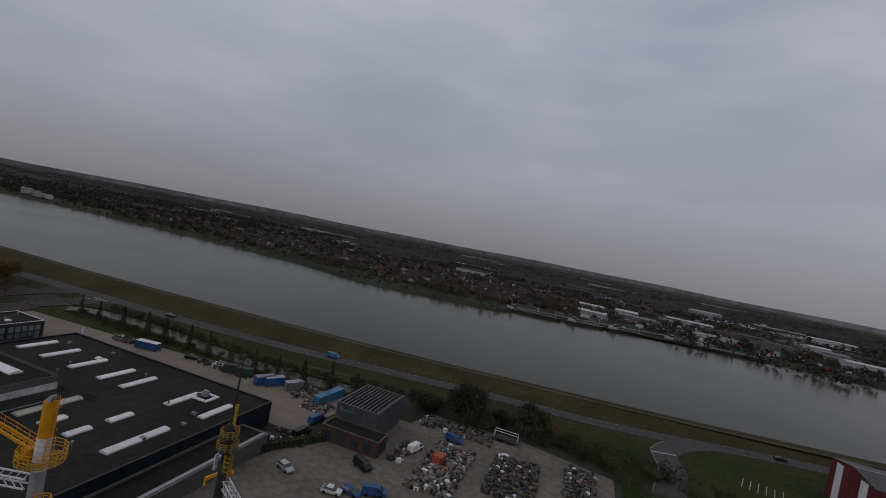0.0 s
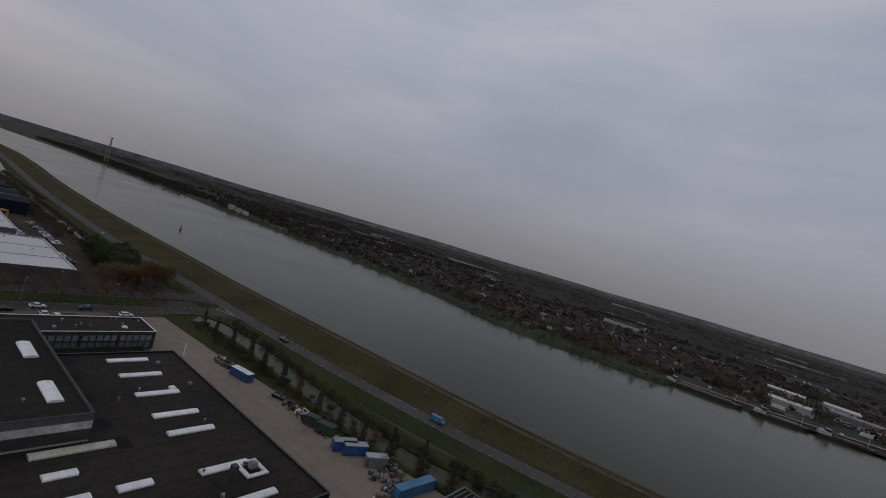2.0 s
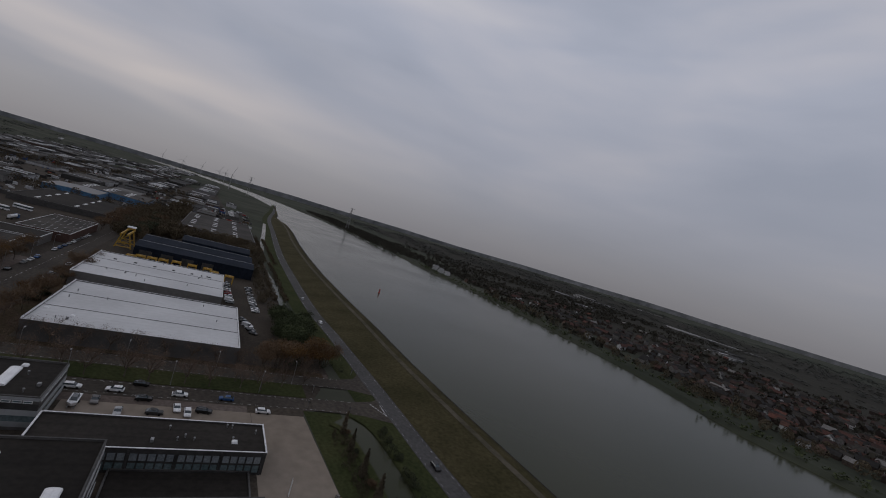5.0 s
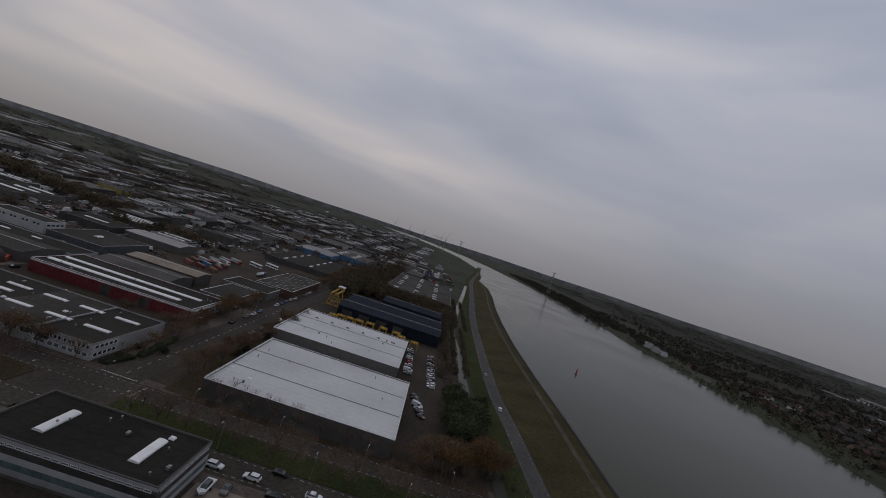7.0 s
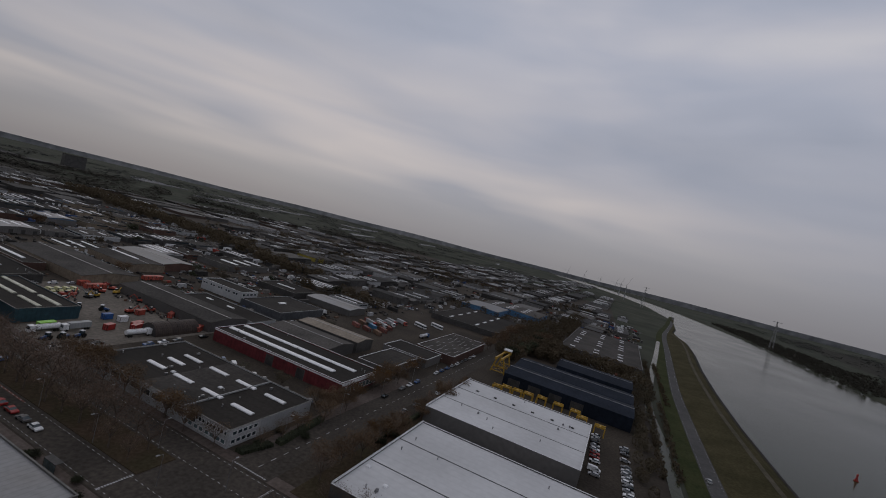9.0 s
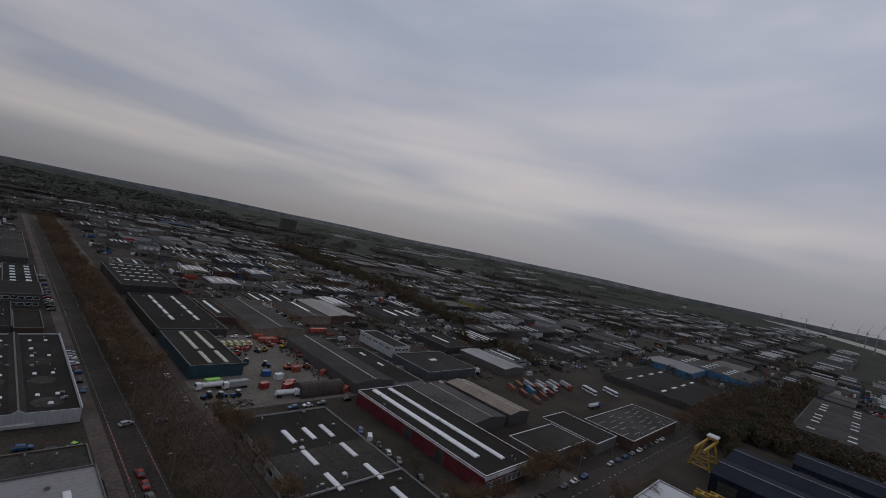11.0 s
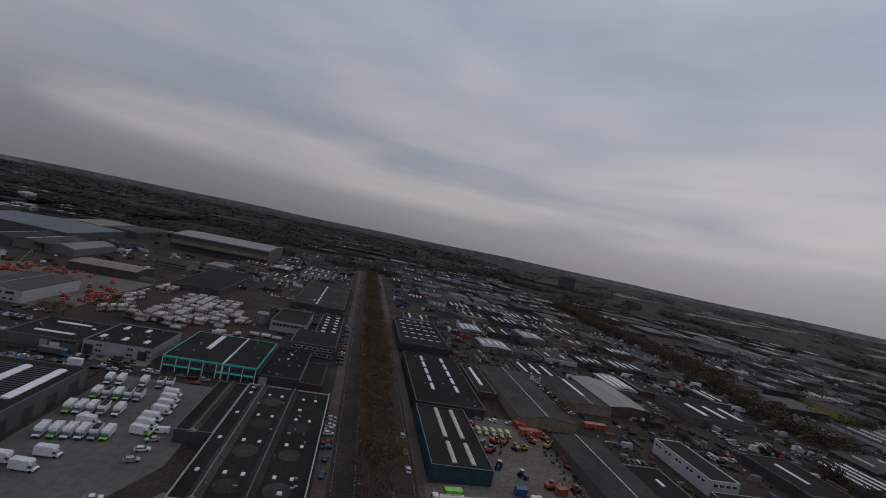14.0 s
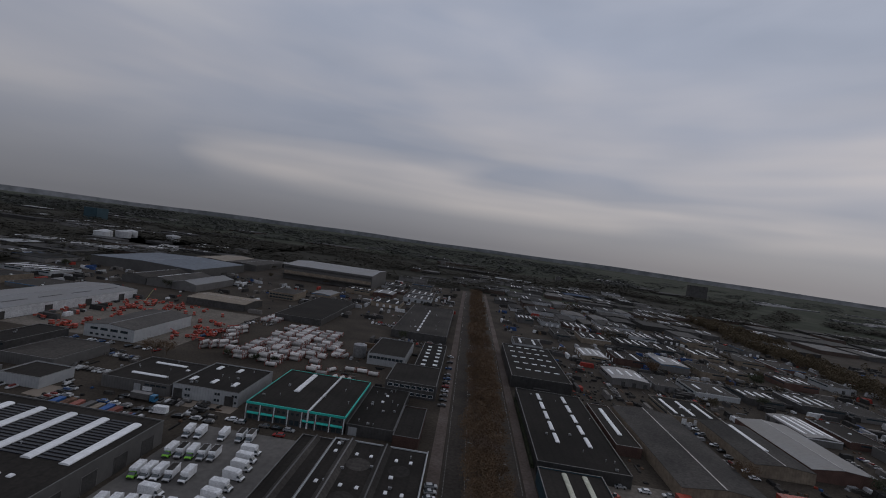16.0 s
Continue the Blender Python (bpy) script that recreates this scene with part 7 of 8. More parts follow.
def laid_up_boats(rects, n):
    """Small white boats with masts, ashore and in the basin: nobody could count them."""
    m, r_ = Mesh(), random.Random(64)
    for x0, y0, x1, y1 in rects:
        for k in range(n):
            x, y = r_.uniform(x0, x1), r_.uniform(y0, y1)
            if not clear_of(x - 5, y - 2, x + 5, y + 2, 0.5):
                continue
            a, w = r_.uniform(3, 6.5), r_.uniform(1.0, 1.6)
            m.hexa([(x - a * 0.9, y - w * 0.5, 0.6), (x + a * 0.6, y - w * 0.4, 0.6), (x + a * 0.8, y, 0.6), (x + a * 0.6, y + w * 0.4, 0.6), (x - a * 0.9, y + w * 0.5, 0.6)],
                   [(x - a, y - w, 2.2), (x + a * 0.6, y - w, 2.2), (x + a, y, 2.5), (x + a * 0.6, y + w, 2.2), (x - a, y + w, 2.2)])
            m.box(x - a * 0.5, y - w * 0.6, 2.21, x + a * 0.3, y + w * 0.6, 3.1)
            if k % 2:
                m.tube((x, y, 3.1), (x, y, r_.uniform(8, 13)), 0.14, 0.1, 4)
    me = bpy.data.meshes.new("laid_up_boats")
    me.from_pydata(m.v, [], m.f)
    me.materials.append(clutter_mix)
    tagged(new("laid_up_boats", me), "small white boats with masts laid up at the shipyard", "boats", kind="stuff")


laid_up_boats([(60, 580, 120, 690), (120, 640, 220, 800), (20, 600, 70, 660)], 70)
clutter([(-1000, 46, -745, 122), (-556, 52, -505, 112)], 260, "white vans and cars in the dealer's lots by the dike", 94)
clutter([(-125, 500, -92, 532), (-40, 488, 60, 560), (60, 560, 240, 760), (230, 560, 360, 720), (240, 760, 520, 1150)], 1300, "cars, pallets and vans round the far shipyard", 93)
quay = ribbon([(x_, at_x(FAR, x_) + 7.5) for x_ in (-50, -30, -1, 30, 60, 80, 100, 125, 150)], 7.0, 1.9)
solid("quay", quay, concrete, "pale quay road along the far bank", "quay")


def barge(x, y, turn, long, label):
    ob = thing("barge", x, y, -1.5, label, "barge", "moored barges", turn=turn)
    h = long / 2
    part("hull", Mesh().hexa([(-h, -3, 0), (h - 5, -3, 0), (h - 1, 0, 0), (h - 5, 3, 0), (-h, 3, 0)], [(-h - 1, -3.4, 2.4), (h - 4, -3.4, 2.4), (h + 1, 0, 3.0), (h - 4, 3.4, 2.4), (-h - 1, 3.4, 2.4)]), dark_steel, ob)
    part("hatch_cover", Mesh().hexa([(-h + 11, -2.6, 2.42), (h - 8, -2.6, 2.42), (h - 8, 2.6, 2.42), (-h + 11, 2.6, 2.42)], [(-h + 11, -2.2, 3.5), (h - 8, -2.2, 3.5), (h - 8, 2.2, 3.5), (-h + 11, 2.2, 3.5)]), parapet_m, ob)
    part("cabin", Mesh().box(-h + 1, -2.7, 2.42, -h + 8, 2.7, 4.8), house_white, ob)
    part("wheelhouse", Mesh().box(-h + 5.2, -1.6, 4.82, -h + 8.2, 1.6, 6.8), glass, ob)
    part("wheelhouse_roof", Mesh().box(-h + 4.8, -1.9, 6.82, -h + 8.6, 1.9, 7.0), house_white, ob)
    part("mast", Mesh().tube((h - 6, 0, 2.4), (h - 6, 0, 9), 0.12, n=5), white_trim, ob)


barge(-33, 459.5, 8, 56, "long dark barge with a white cabin moored at the quay")
barge(19, 473, 20, 38, "dark barge with grey hatches moored at the quay")
barge(59, 489, 21, 38, "dark barge with grey hatches moored at the quay")
barge(117, 511, 14, 40, "barge with a white deckhouse at the quay")
barge(160, 513.5, 3, 62, "large dark ship with white deckhouse and mast")
bu = thing("river_buoy", -454, 229, -1.5, "red lateral buoy floating in the river", "buoy")
part("float", Mesh().tube((0, 0, -0.3), (0, 0, 0.7), 1.15, n=12), red_paint, bu)
part("cage", Mesh().tube((0, 0, 0.7), (0, 0, 3.0), 0.75, 0.35, 8), red_paint, bu)
part("topmark", Mesh().tube((0, 0, 3.1), (0, 0, 4.0), 0.5, n=8), red_paint, bu)


def pylon(x, y, h):
    ob = thing("pylon", x, y, 0, "tall lattice power pylon against the sky", "pylon", "power pylons")
    m = Mesh()
    b = h * 0.06
    levels = [(b * (1 - 0.86 * f), h * f) for f in (0, 0.2, 0.38, 0.54, 0.68, 0.8, 0.9, 1.0)]
    for (r0, z0), (r1, z1) in zip(levels, levels[1:]):
        for s, t in ((1, 1), (-1, 1), (-1, -1), (1, -1)):
            m.beam((s * r0, t * r0, z0), (s * r1, t * r1, z1), 0.7)
            m.beam((s * r0, t * r0, z0), (-t * r1, s * r1, z1), 0.35)
    part("lattice", m, steel, ob)
    for z, r in ((0.70, 0.11), (0.84, 0.09), (0.98, 0.14)):
        part("crossarm", Mesh().beam((0, -h * r, h * z), (0, h * r, h * z), 0.9), steel, ob)


pylon(-1560, 468, 76)
pylon(-2112, 163, 82)
for d in ((-2360, 91), (-2900, 60), (-4200, -260), (-4150, -120), (-4100, 10), (-4180, -400)):
    ob = thing("wind_turbine", d[0], d[1], 0, "far white wind turbine with three blades", "wind turbine", "wind turbines")
    part("tower", Mesh().tube((0, 0, 0), (0, 0, 70), 2.2, 1.3, 8), steel, ob)
    for k in range(3):
        a = radians(20 + 120 * k)
        part("blade", Mesh().beam((1.5, 0, 70), (1.5, 42 * math.sin(a), 70 + 42 * math.cos(a)), 1.5, 0.8), steel, ob)

# ---- yellow deck cranes beside the hall ----
c1 = thing("pedestal_crane", -53.4, 37.8, 0.05, "orange-yellow pedestal crane with railed platform", "crane")
part("pedestal", Mesh().tube((0, 0, 0), (0, 0, 19.2), 0.78, 0.74, 20), pale_clad, c1)
col = Mesh().tube((0, 0, 23.2), (0, 0, 27.6), 0.76, 0.68, 20)
part("column", col, crane_yellow, c1)
part("column_foot", Mesh().tube((0, 0, 19.2), (0, 0, 23.2), 0.8, 0.77, 20), white_trim, c1)
part("cap", Mesh().hexa([(-0.5, -0.5, 27.6), (0.5, -0.5, 27.6), (0.5, 0.5, 27.6), (-0.5, 0.5, 27.6)], [(0.1, -0.2, 28.3), (0.5, -0.2, 28.3), (0.5, 0.3, 28.3), (0.1, 0.3, 28.3)]), steel, c1)


def railing(m, r, z, n=8, high=1.2):
    for k in range(n):
        a, b = 2 * math.pi * k / n, 2 * math.pi * (k + 1) / n
        p, q = (r * math.cos(a), r * math.sin(a)), (r * math.cos(b), r * math.sin(b))
        m.beam((*p, z), (*p, z + high), 0.09)
        for f in (0.4, 0.7, 1.0):
            m.beam((*p, z + high * f), (*q, z + high * f), 0.07)


for k in range(12):
    a = 2 * math.pi * k / 12
    part("railing_post", Mesh().beam((2.4 * math.cos(a), 2.4 * math.sin(a), 20.4), (2.4 * math.cos(a), 2.4 * math.sin(a), 21.9), 0.09), crane_yellow, c1)
for f in (0.6, 1.05, 1.5):
    ring = Mesh()
    for k in range(12):
        a, b = 2 * math.pi * k / 12, 2 * math.pi * (k + 1) / 12
        ring.beam((2.4 * math.cos(a), 2.4 * math.sin(a), 20.4 + f), (2.4 * math.cos(b), 2.4 * math.sin(b), 20.4 + f), 0.07)
    part("handrail", ring, crane_yellow, c1)
deck = Mesh()
for k in range(28):
    a = 2 * math.pi * k / 28
    deck.beam((0.8 * math.cos(a), 0.8 * math.sin(a), 20.3), (2.4 * math.cos(a), 2.4 * math.sin(a), 20.3), 0.06)
for r_ in (1.2, 1.6, 2.0, 2.4):
    for k in range(14):
        a, b = 2 * math.pi * k / 14, 2 * math.pi * (k + 1) / 14
        deck.beam((r_ * math.cos(a), r_ * math.sin(a), 20.3), (r_ * math.cos(b), r_ * math.sin(b), 20.3), 0.1)
part("platform", deck, gantry_yellow, c1)
part("winch_house", Mesh().box(-1.8, -1.2, 20.4, -0.85, 0.8, 21.6), crane_yellow, c1)
lad = Mesh()
for s in (-0.3, 0.3):
    lad.beam((0.9, s, 20.4), (0.9, s, 28.4), 0.06)
for k in range(20):
    lad.beam((0.9, -0.3, 20.6 + 0.4 * k), (0.9, 0.3, 20.6 + 0.4 * k), 0.04)
for k in range(8):
    z = 21.4 + 0.95 * k
    for a in range(5):
        b0, b1 = -1.5 + 0.6 * a, -0.9 + 0.6 * a
        lad.beam((0.9 + 0.5 * math.cos(b0), 0.5 * math.sin(b0), z), (0.9 + 0.5 * math.cos(b1), 0.5 * math.sin(b1), z), 0.05)
part("ladder", lad, crane_yellow, c1)
boom = Mesh()
for s in (-0.7, 0.7):
    boom.beam((-0.7, 0.6 * s - 0.3, 21.6), (-16, 0.6 * s - 5, 27.5), 0.2, 0.3)
for k in range(12):
    f = k / 11
    boom.beam((-0.7 - 15.3 * f, -0.72 - 4.7 * f, 21.6 + 5.9 * f), (-0.7 - 15.3 * f, 0.12 - 4.7 * f, 21.6 + 5.9 * f), 0.14)
part("boom", boom, crane_yellow, c1)
brail = Mesh()
for s in (-0.5, 0.5):
    for f in (0.5, 1.0):
        brail.beam((-0.7, s - 0.3, 21.7 + f), (-16, s - 5, 27.6 + f), 0.05)
    for k in range(11):
        f = k / 10
        brail.beam((-0.7 - 15.3 * f, s - 0.3 - 4.7 * f, 21.7 + 5.9 * f), (-0.7 - 15.3 * f, s - 0.3 - 4.7 * f, 22.7 + 5.9 * f), 0.05)
part("boom_railing", brail, crane_yellow, c1)
cage = Mesh()
railing(cage, 1.0, 14.0, 8, 1.1)
railing(cage, 1.0, 15.4, 8, 1.1)
for k in range(8):
    a = 2 * math.pi * k / 8
    cage.beam((math.cos(a), math.sin(a), 12), (math.cos(a), math.sin(a), 16.5), 0.07)
g = part("ladder_cage", cage, crane_yellow, c1, at=(1.75, -0.4, 0))
jib = Mesh()
for s in (-0.6, 0.6):
    for z in (16.6, 17.8):
        jib.beam((-1, s, z), (-16, s - 3, z - 1.2), 0.16)
for k in range(14):
    f0, f1 = k / 14, (k + 1) / 14
    jib.beam((-1 - 15 * f0, -0.6 - 3 * f0, 16.6 - 1.2 * f0), (-1 - 15 * f1, -0.6 - 3 * f1, 17.8 - 1.2 * f1), 0.1)
    jib.beam((-1 - 15 * f0, 0.6 - 3 * f0, 17.8 - 1.2 * f0), (-1 - 15 * f1, 0.6 - 3 * f1, 16.6 - 1.2 * f1), 0.1)
part("lattice_jib", jib, white_trim, c1)

c2 = thing("mast_crane", -48.3, 63.5, 0.05, "dark crane mast with yellow service baskets", "crane")
part("mast", Mesh().tube((0, 0, 0), (0, 0, 17.5), 0.85, 0.62, 14).tube((0, 0, 17.5), (0, 0, 29.0), 0.34, 0.07, 8), dark_steel, c2)
part("lamp_head", Mesh().box(-0.3, -0.3, 29.0, 0.4, 0.3, 29.6), dark_trim, c2)
for z, r in ((15.3, 1.5), (13.2, 1.75)):
    b = Mesh()
    railing(b, r, z, 12, 1.3)
    part("basket_rail", b, gantry_yellow, c2)
    part("basket_floor", Mesh().tube((0, 0, z - 0.12), (0, 0, z), r, n=12), dark_steel, c2)
b = Mesh()
for z in (9.6, 10.4, 11.2, 12.0):
    railing(b, 0.7, z, 8, 0.35)
for k in range(8):
    a = 2 * math.pi * k / 8
    b.beam((0.7 * math.cos(a), 0.7 * math.sin(a), 9.4), (0.7 * math.cos(a), 0.7 * math.sin(a), 12.6), 0.08)
part("ladder_cage", b, gantry_yellow, c2, at=(1.1, -0.4, 0))
part("upper_frame", Mesh().beam((0.5, 0, 17.2), (0.5, 0, 21.0), 0.5, 0.3), gantry_yellow, c2)
part("sign_board", Mesh().box(-1.4, -0.9, 9.2, -1.2, -0.2, 12.0), white_trim, c2)
part("arm", Mesh().beam((-2.4, -1.0, 7.4), (-0.5, 0, 8.6), 0.5).beam((-0.5, 0, 8.6), (1.6, 0.7, 9.2), 0.55).beam((-2.4, -1.0, 7.4), (-2.4, -1.0, 6.2), 0.3), crane_yellow, c2)
jib = Mesh()
for s in (-0.7, 0.7):
    for o in (0, 1.3):
        jib.beam((1.0, s, 8.0 - o), (12.5, s - 2.5, 1.8 - o * 0.6), 0.16)
for k in range(14):
    f0, f1 = k / 14, (k + 1) / 14
    for s in (-0.7, 0.7):
        jib.beam((1 + 11.5 * f0, s - 2.5 * f0, 8 - 6.2 * f0), (1 + 11.5 * f1, s - 2.5 * f1, 6.7 - 5.7 * f1), 0.1)
    jib.beam((1 + 11.5 * f0, -0.7 - 2.5 * f0, 8 - 6.2 * f0), (1 + 11.5 * f1, 0.7 - 2.5 * f1, 8 - 6.2 * f1), 0.1)
part("lattice_jib", jib, white_trim, c2)

# ---- yard by the river: containers, vehicles, scrap ----
def container(x, y, turn, material, label, long=6.1, roof=None, z=0.08):
    ob = thing("container", x, y, z, label, "container", "", turn=turn)
    part("box", Mesh().box(-long / 2, -1.22, 0.12, long / 2, 1.22, 2.56), material, ob)
    part("roof", Mesh().box(-long / 2 - 0.02, -1.24, 2.57, long / 2 + 0.02, 1.24, 2.64), roof or material, ob)
    part("corner_frame", Mesh().box(-long / 2 - 0.04, -1.26, 0, -long / 2 + 0.14, -1.1, 2.56).box(-long / 2 - 0.04, 1.1, 0, -long / 2 + 0.14, 1.26, 2.56).box(long / 2 - 0.14, -1.26, 0, long / 2 + 0.04, -1.1, 2.56).box(long / 2 - 0.14, 1.1, 0, long / 2 + 0.04, 1.26, 2.56), dark_steel, ob)
    part("door_bar", Mesh().box(long / 2 + 0.01, -0.5, 0.3, long / 2 + 0.06, -0.42, 2.4).box(long / 2 + 0.01, 0.42, 0.3, long / 2 + 0.06, 0.5, 2.4), steel, ob)
    return ob


container(-84, 119.6, 62, blue_box, "blue shipping container with a pale roof", roof=pale_clad)
container(-81.4, 121.0, 62, blue_box, "blue shipping container with a pale roof", roof=pale_clad)
container(-92.5, 120.4, 20, green_box, "dark open skip container", 5.0)
container(-97.5, 119.4, 25, dark_trim, "black skip container beside racks", 4.0)
container(-75, 122.4, 60, steel, "grey open container filled with pale scrap", 5.6)
container(-129.4, 116.0, 12, blue_paint, "long blue trailer box with a pale roof", 7.8, roof=white_trim)
container(-62.5, 123, 84, light_blue, "long light blue container", 12.0)
rk = thing("pipe_rack", -101, 119.4, 0.08, "white steel rack beside the skips", "rack")
part("steel_frame", Mesh().beam((-2, -0.8, 0), (-2, -0.8, 2.2), 0.12).beam((2, -0.8, 0), (2, -0.8, 2.2), 0.12).beam((-2, 0.8, 0), (-2, 0.8, 2.2), 0.12).beam((2, 0.8, 0), (2, 0.8, 2.2), 0.12).beam((-2, -0.8, 2.2), (2, -0.8, 2.2), 0.14).beam((-2, 0.8, 2.2), (2, 0.8, 2.2), 0.14).beam((-2, -0.8, 1.2), (2, 0.8, 1.2), 0.1), white_trim, rk)
car(-114, 119.6, 20, black_paint, "black hatchback car parked by the ditch", z=0.1)
car(-28.8, 111, 75, white_paint, "white delivery van parked in the yard", "van", z=0.1)
car(-36, 95, -25, black_paint, "black van parked beside the annex", "van", z=0.1)
car(-55.5, 99, 80, black_paint, "black van parked beside the building", "van", z=0.1)
car(-57, 108, 80, blue_paint, "dark blue van parked by the hedge", "van", z=0.1)
car(-21.4, 123, -10, blue_paint, "blue tractor unit in the scrap yard", "van", z=0.1)
car(-49, 84, -20, silver_paint, "silver car parked by the hedge", "estate", z=0.1)
car(-33, 84.5, -10, blue_paint, "dark blue car parked at the yard's edge", "estate", z=0.1)
car(-29, 87, 20, blue_paint, "dark blue van parked at the yard's edge", "van", z=0.1)
car(-36.5, 82.5, 10, white_paint, "white car parked at the yard's edge", z=0.1)
car(-84, 160.6, 8, light_blue, "light blue van on the dike road", "van", z=0.35)
car(84, 193.6, 16, black_paint, "dark car on the dike road", z=0.35)
car(-159, 150.6, 2, black_paint, "dark car on the dike road", "estate", z=0.35)
car(-300, 141.5, 178, white_paint, "white car on the dike road", "estate", z=0.35)
car(-352, 139, 178, silver_paint, "silver car on the dike road", z=0.35)


def heap(x0, y0, x1, y1, n, label, seed, tall=1.6):
    """A field of stacked scrap: engine blocks, white goods and crates."""
    r_ = random.Random(seed)
    ob = thing("scrap_heap", (x0 + x1) / 2, (y0 + y1) / 2, 0.07, label, "scrap heap", "scrap heaps")
    for name, material, share in (("pale_scrap", scrap_m, 0.5), ("dark_scrap", dark_steel, 0.28), ("rusty_scrap", rust, 0.15), ("pale_scrap", white_trim, 0.07)):
        m = Mesh()
        for k in range(int(n * share)):
            x, y = r_.uniform(x0, x1) - (x0 + x1) / 2, r_.uniform(y0, y1) - (y0 + y1) / 2
            a, s = r_.uniform(0, 3.14), r_.uniform(0.25, 0.7)
            b, h = s * r_.uniform(0.4, 0.9), r_.uniform(0.3, tall) * 0.8
            c, d = math.cos(a), math.sin(a)
            ring = [(x + c * p - d * q, y + d * p + c * q) for p, q in ((-s, -b), (s, -b), (s, b), (-s, b))]
            m.hexa([(*p, 0) for p in ring], [(p[0] * 0.98 + x * 0.02, p[1] * 0.98 + y * 0.02, h) for p in ring])
        tagged(part(name, m, material, ob), kind="stuff")
    return ob


heap(-25, 94, -14.5, 120, 620, "field of stacked grey engine scrap", 1)
heap(-9, 103, 2.5, 124, 640, "field of stacked grey engine scrap", 2)
heap(9, 114, 17, 131, 220, "heap of pallets and pale scrap", 3)
heap(-34, 127, -12, 134, 150, "row of stored machine parts by the trees", 4)
heap(-32.5, 102, -29.5, 114, 60, "crates stacked along the annex", 5)
heap(-66, 113, -58, 120, 80, "stacked stones and pallets by the ditch", 6, 1.2)
heap(-62, 92, -52, 98, 70, "stones and crates along the hedge", 7, 1.2)
container(-21.5, 108, 80, signal_red, "small red skip in the scrap yard", 3.0)
ld = thing("trailer", -8.5, 134, 0.08, "flat trailer with steel frames", "trailer")
part("bed", Mesh().box(-4, -1.2, 0.8, 4, 1.2, 1.05), dark_steel, ld)
part("stakes", Mesh().beam((-3.5, -1, 1.05), (-3.5, -1, 3), 0.12).beam((3.5, -1, 1.05), (3.5, -1, 3), 0.12).beam((-3.5, 1, 1.05), (-3.5, 1, 3), 0.12).beam((3.5, 1, 1.05), (3.5, 1, 3), 0.12).beam((-3.5, -1, 3), (3.5, -1, 3), 0.14).beam((-3.5, 1, 3), (3.5, 1, 3), 0.14), white_trim, ld)
wheel_set(ld, (-2, -1), 0.9, 0.4)

# ---- parked cars ----
PK = "parked cars"
car_row(-193, 34, -193, 92, 7, 90, PK, "on the avenue", 1, 0.3)
for x, y, turn, paint, word in ((-193.2, 79.2, 92, white_paint, "white"), (-198, 68.7, 88, black_paint, "black"), (-188.8, 70.6, 95, black_paint, "black"), (-184.6, 79.2, 5, white_paint, "white"), (-182.2, 82, 3, white_paint, "white"), (-184, 86.1, 85, black_paint, "black"), (-181.3, 74.1, 90, dark_trim, "dark"), (-186, 60, 4, grey_paint, "grey"), (-180.5, 66, 2, silver_paint, "silver")):
    car(x, y, turn, paint, f"{word} car parked beside the office", "estate" if y > 80 else "car", PK)
car(-186.5, 102.5, 90, white_paint, "white estate car parked on the pale yard", "estate", PK)
bo = thing("boat", -184, 56, 0.1, "white motor boat on a trailer", "boat")
part("hull", Mesh().hexa([(-2.6, -0.7, 0.5), (2.0, -0.7, 0.5), (3.0, 0, 0.7), (2.0, 0.7, 0.5), (-2.6, 0.7, 0.5)], [(-2.8, -1.1, 1.5), (2.4, -1.1, 1.5), (3.6, 0, 1.7), (2.4, 1.1, 1.5), (-2.8, 1.1, 1.5)]), white_paint, bo)
part("cabin", Mesh().hexa([(-1.4, -0.8, 1.52), (1.6, -0.8, 1.52), (1.6, 0.8, 1.52), (-1.4, 0.8, 1.52)], [(-1.2, -0.6, 2.2), (0.9, -0.6, 2.2), (0.9, 0.6, 2.2), (-1.2, 0.6, 2.2)]), glass, bo)
part("trailer_frame", Mesh().box(-2.4, -0.8, 0.3, 3.4, -0.6, 0.48).box(-2.4, 0.6, 0.3, 3.4, 0.8, 0.48), steel, bo)
wheel_set(bo, (-0.5,), 0.95, 0.3)
car_row(-194, -60, -194, -42, 4, 90, PK, "along the avenue", 4, 0.0)
car_row(-187.5, -168, -187.5, -140, 9, 15, PK, "beside the folded-roof hall", 5, 0.2)
car_row(-188, -132, -188, -112, 3, 80, PK, "beside the folded-roof hall", 6, 0.2)
car_row(-186, -330, -186, -230, 15, 0, PK, "along the avenue", 7, 0.35)
car_row(-217, -170, -217, -105, 6, 90, PK, "along the avenue", 8, 0.35)
car_row(-355, 91, -310, 93, 11, 90, PK, "beside the white warehouse", 11, 0.1)
car_row(-352, 104, -300, 106, 15, 90, PK, "in the lot by the ditch", 12, 0.1)
car_row(-285, 98, -262, 103, 8, 60, PK, "in the lot by the ditch", 13, 0.2)
car_row(-300, 3.5, -420, 5, 16, 0, PK, "along the side street", 14, 0.3)
car_row(-282, 16.5, -340, 18, 6, 0, PK, "along the side street", 15, 0.5)
car_row(-268, -60, -268, -12, 9, 60, PK, "between the halls", 16, 0.3)
car_row(-320, -34, -310, -14, 4, 30, PK, "between the halls", 17, 0.2)
car_row(-196, -91, -206, -90, 2, 20, PK, "at the corner", 18, 0.0)
car_row(-256, -186, -290, -184, 5, 0, PK, "beside the halls", 19, 0.3)
car_row(-320, -280, -320, -200, 14, 0, PK, "between the halls", 20, 0.3)
car_row(-130, -186, -105, -186, 6, 0, PK, "in front of the teal building", 21, 0.35)
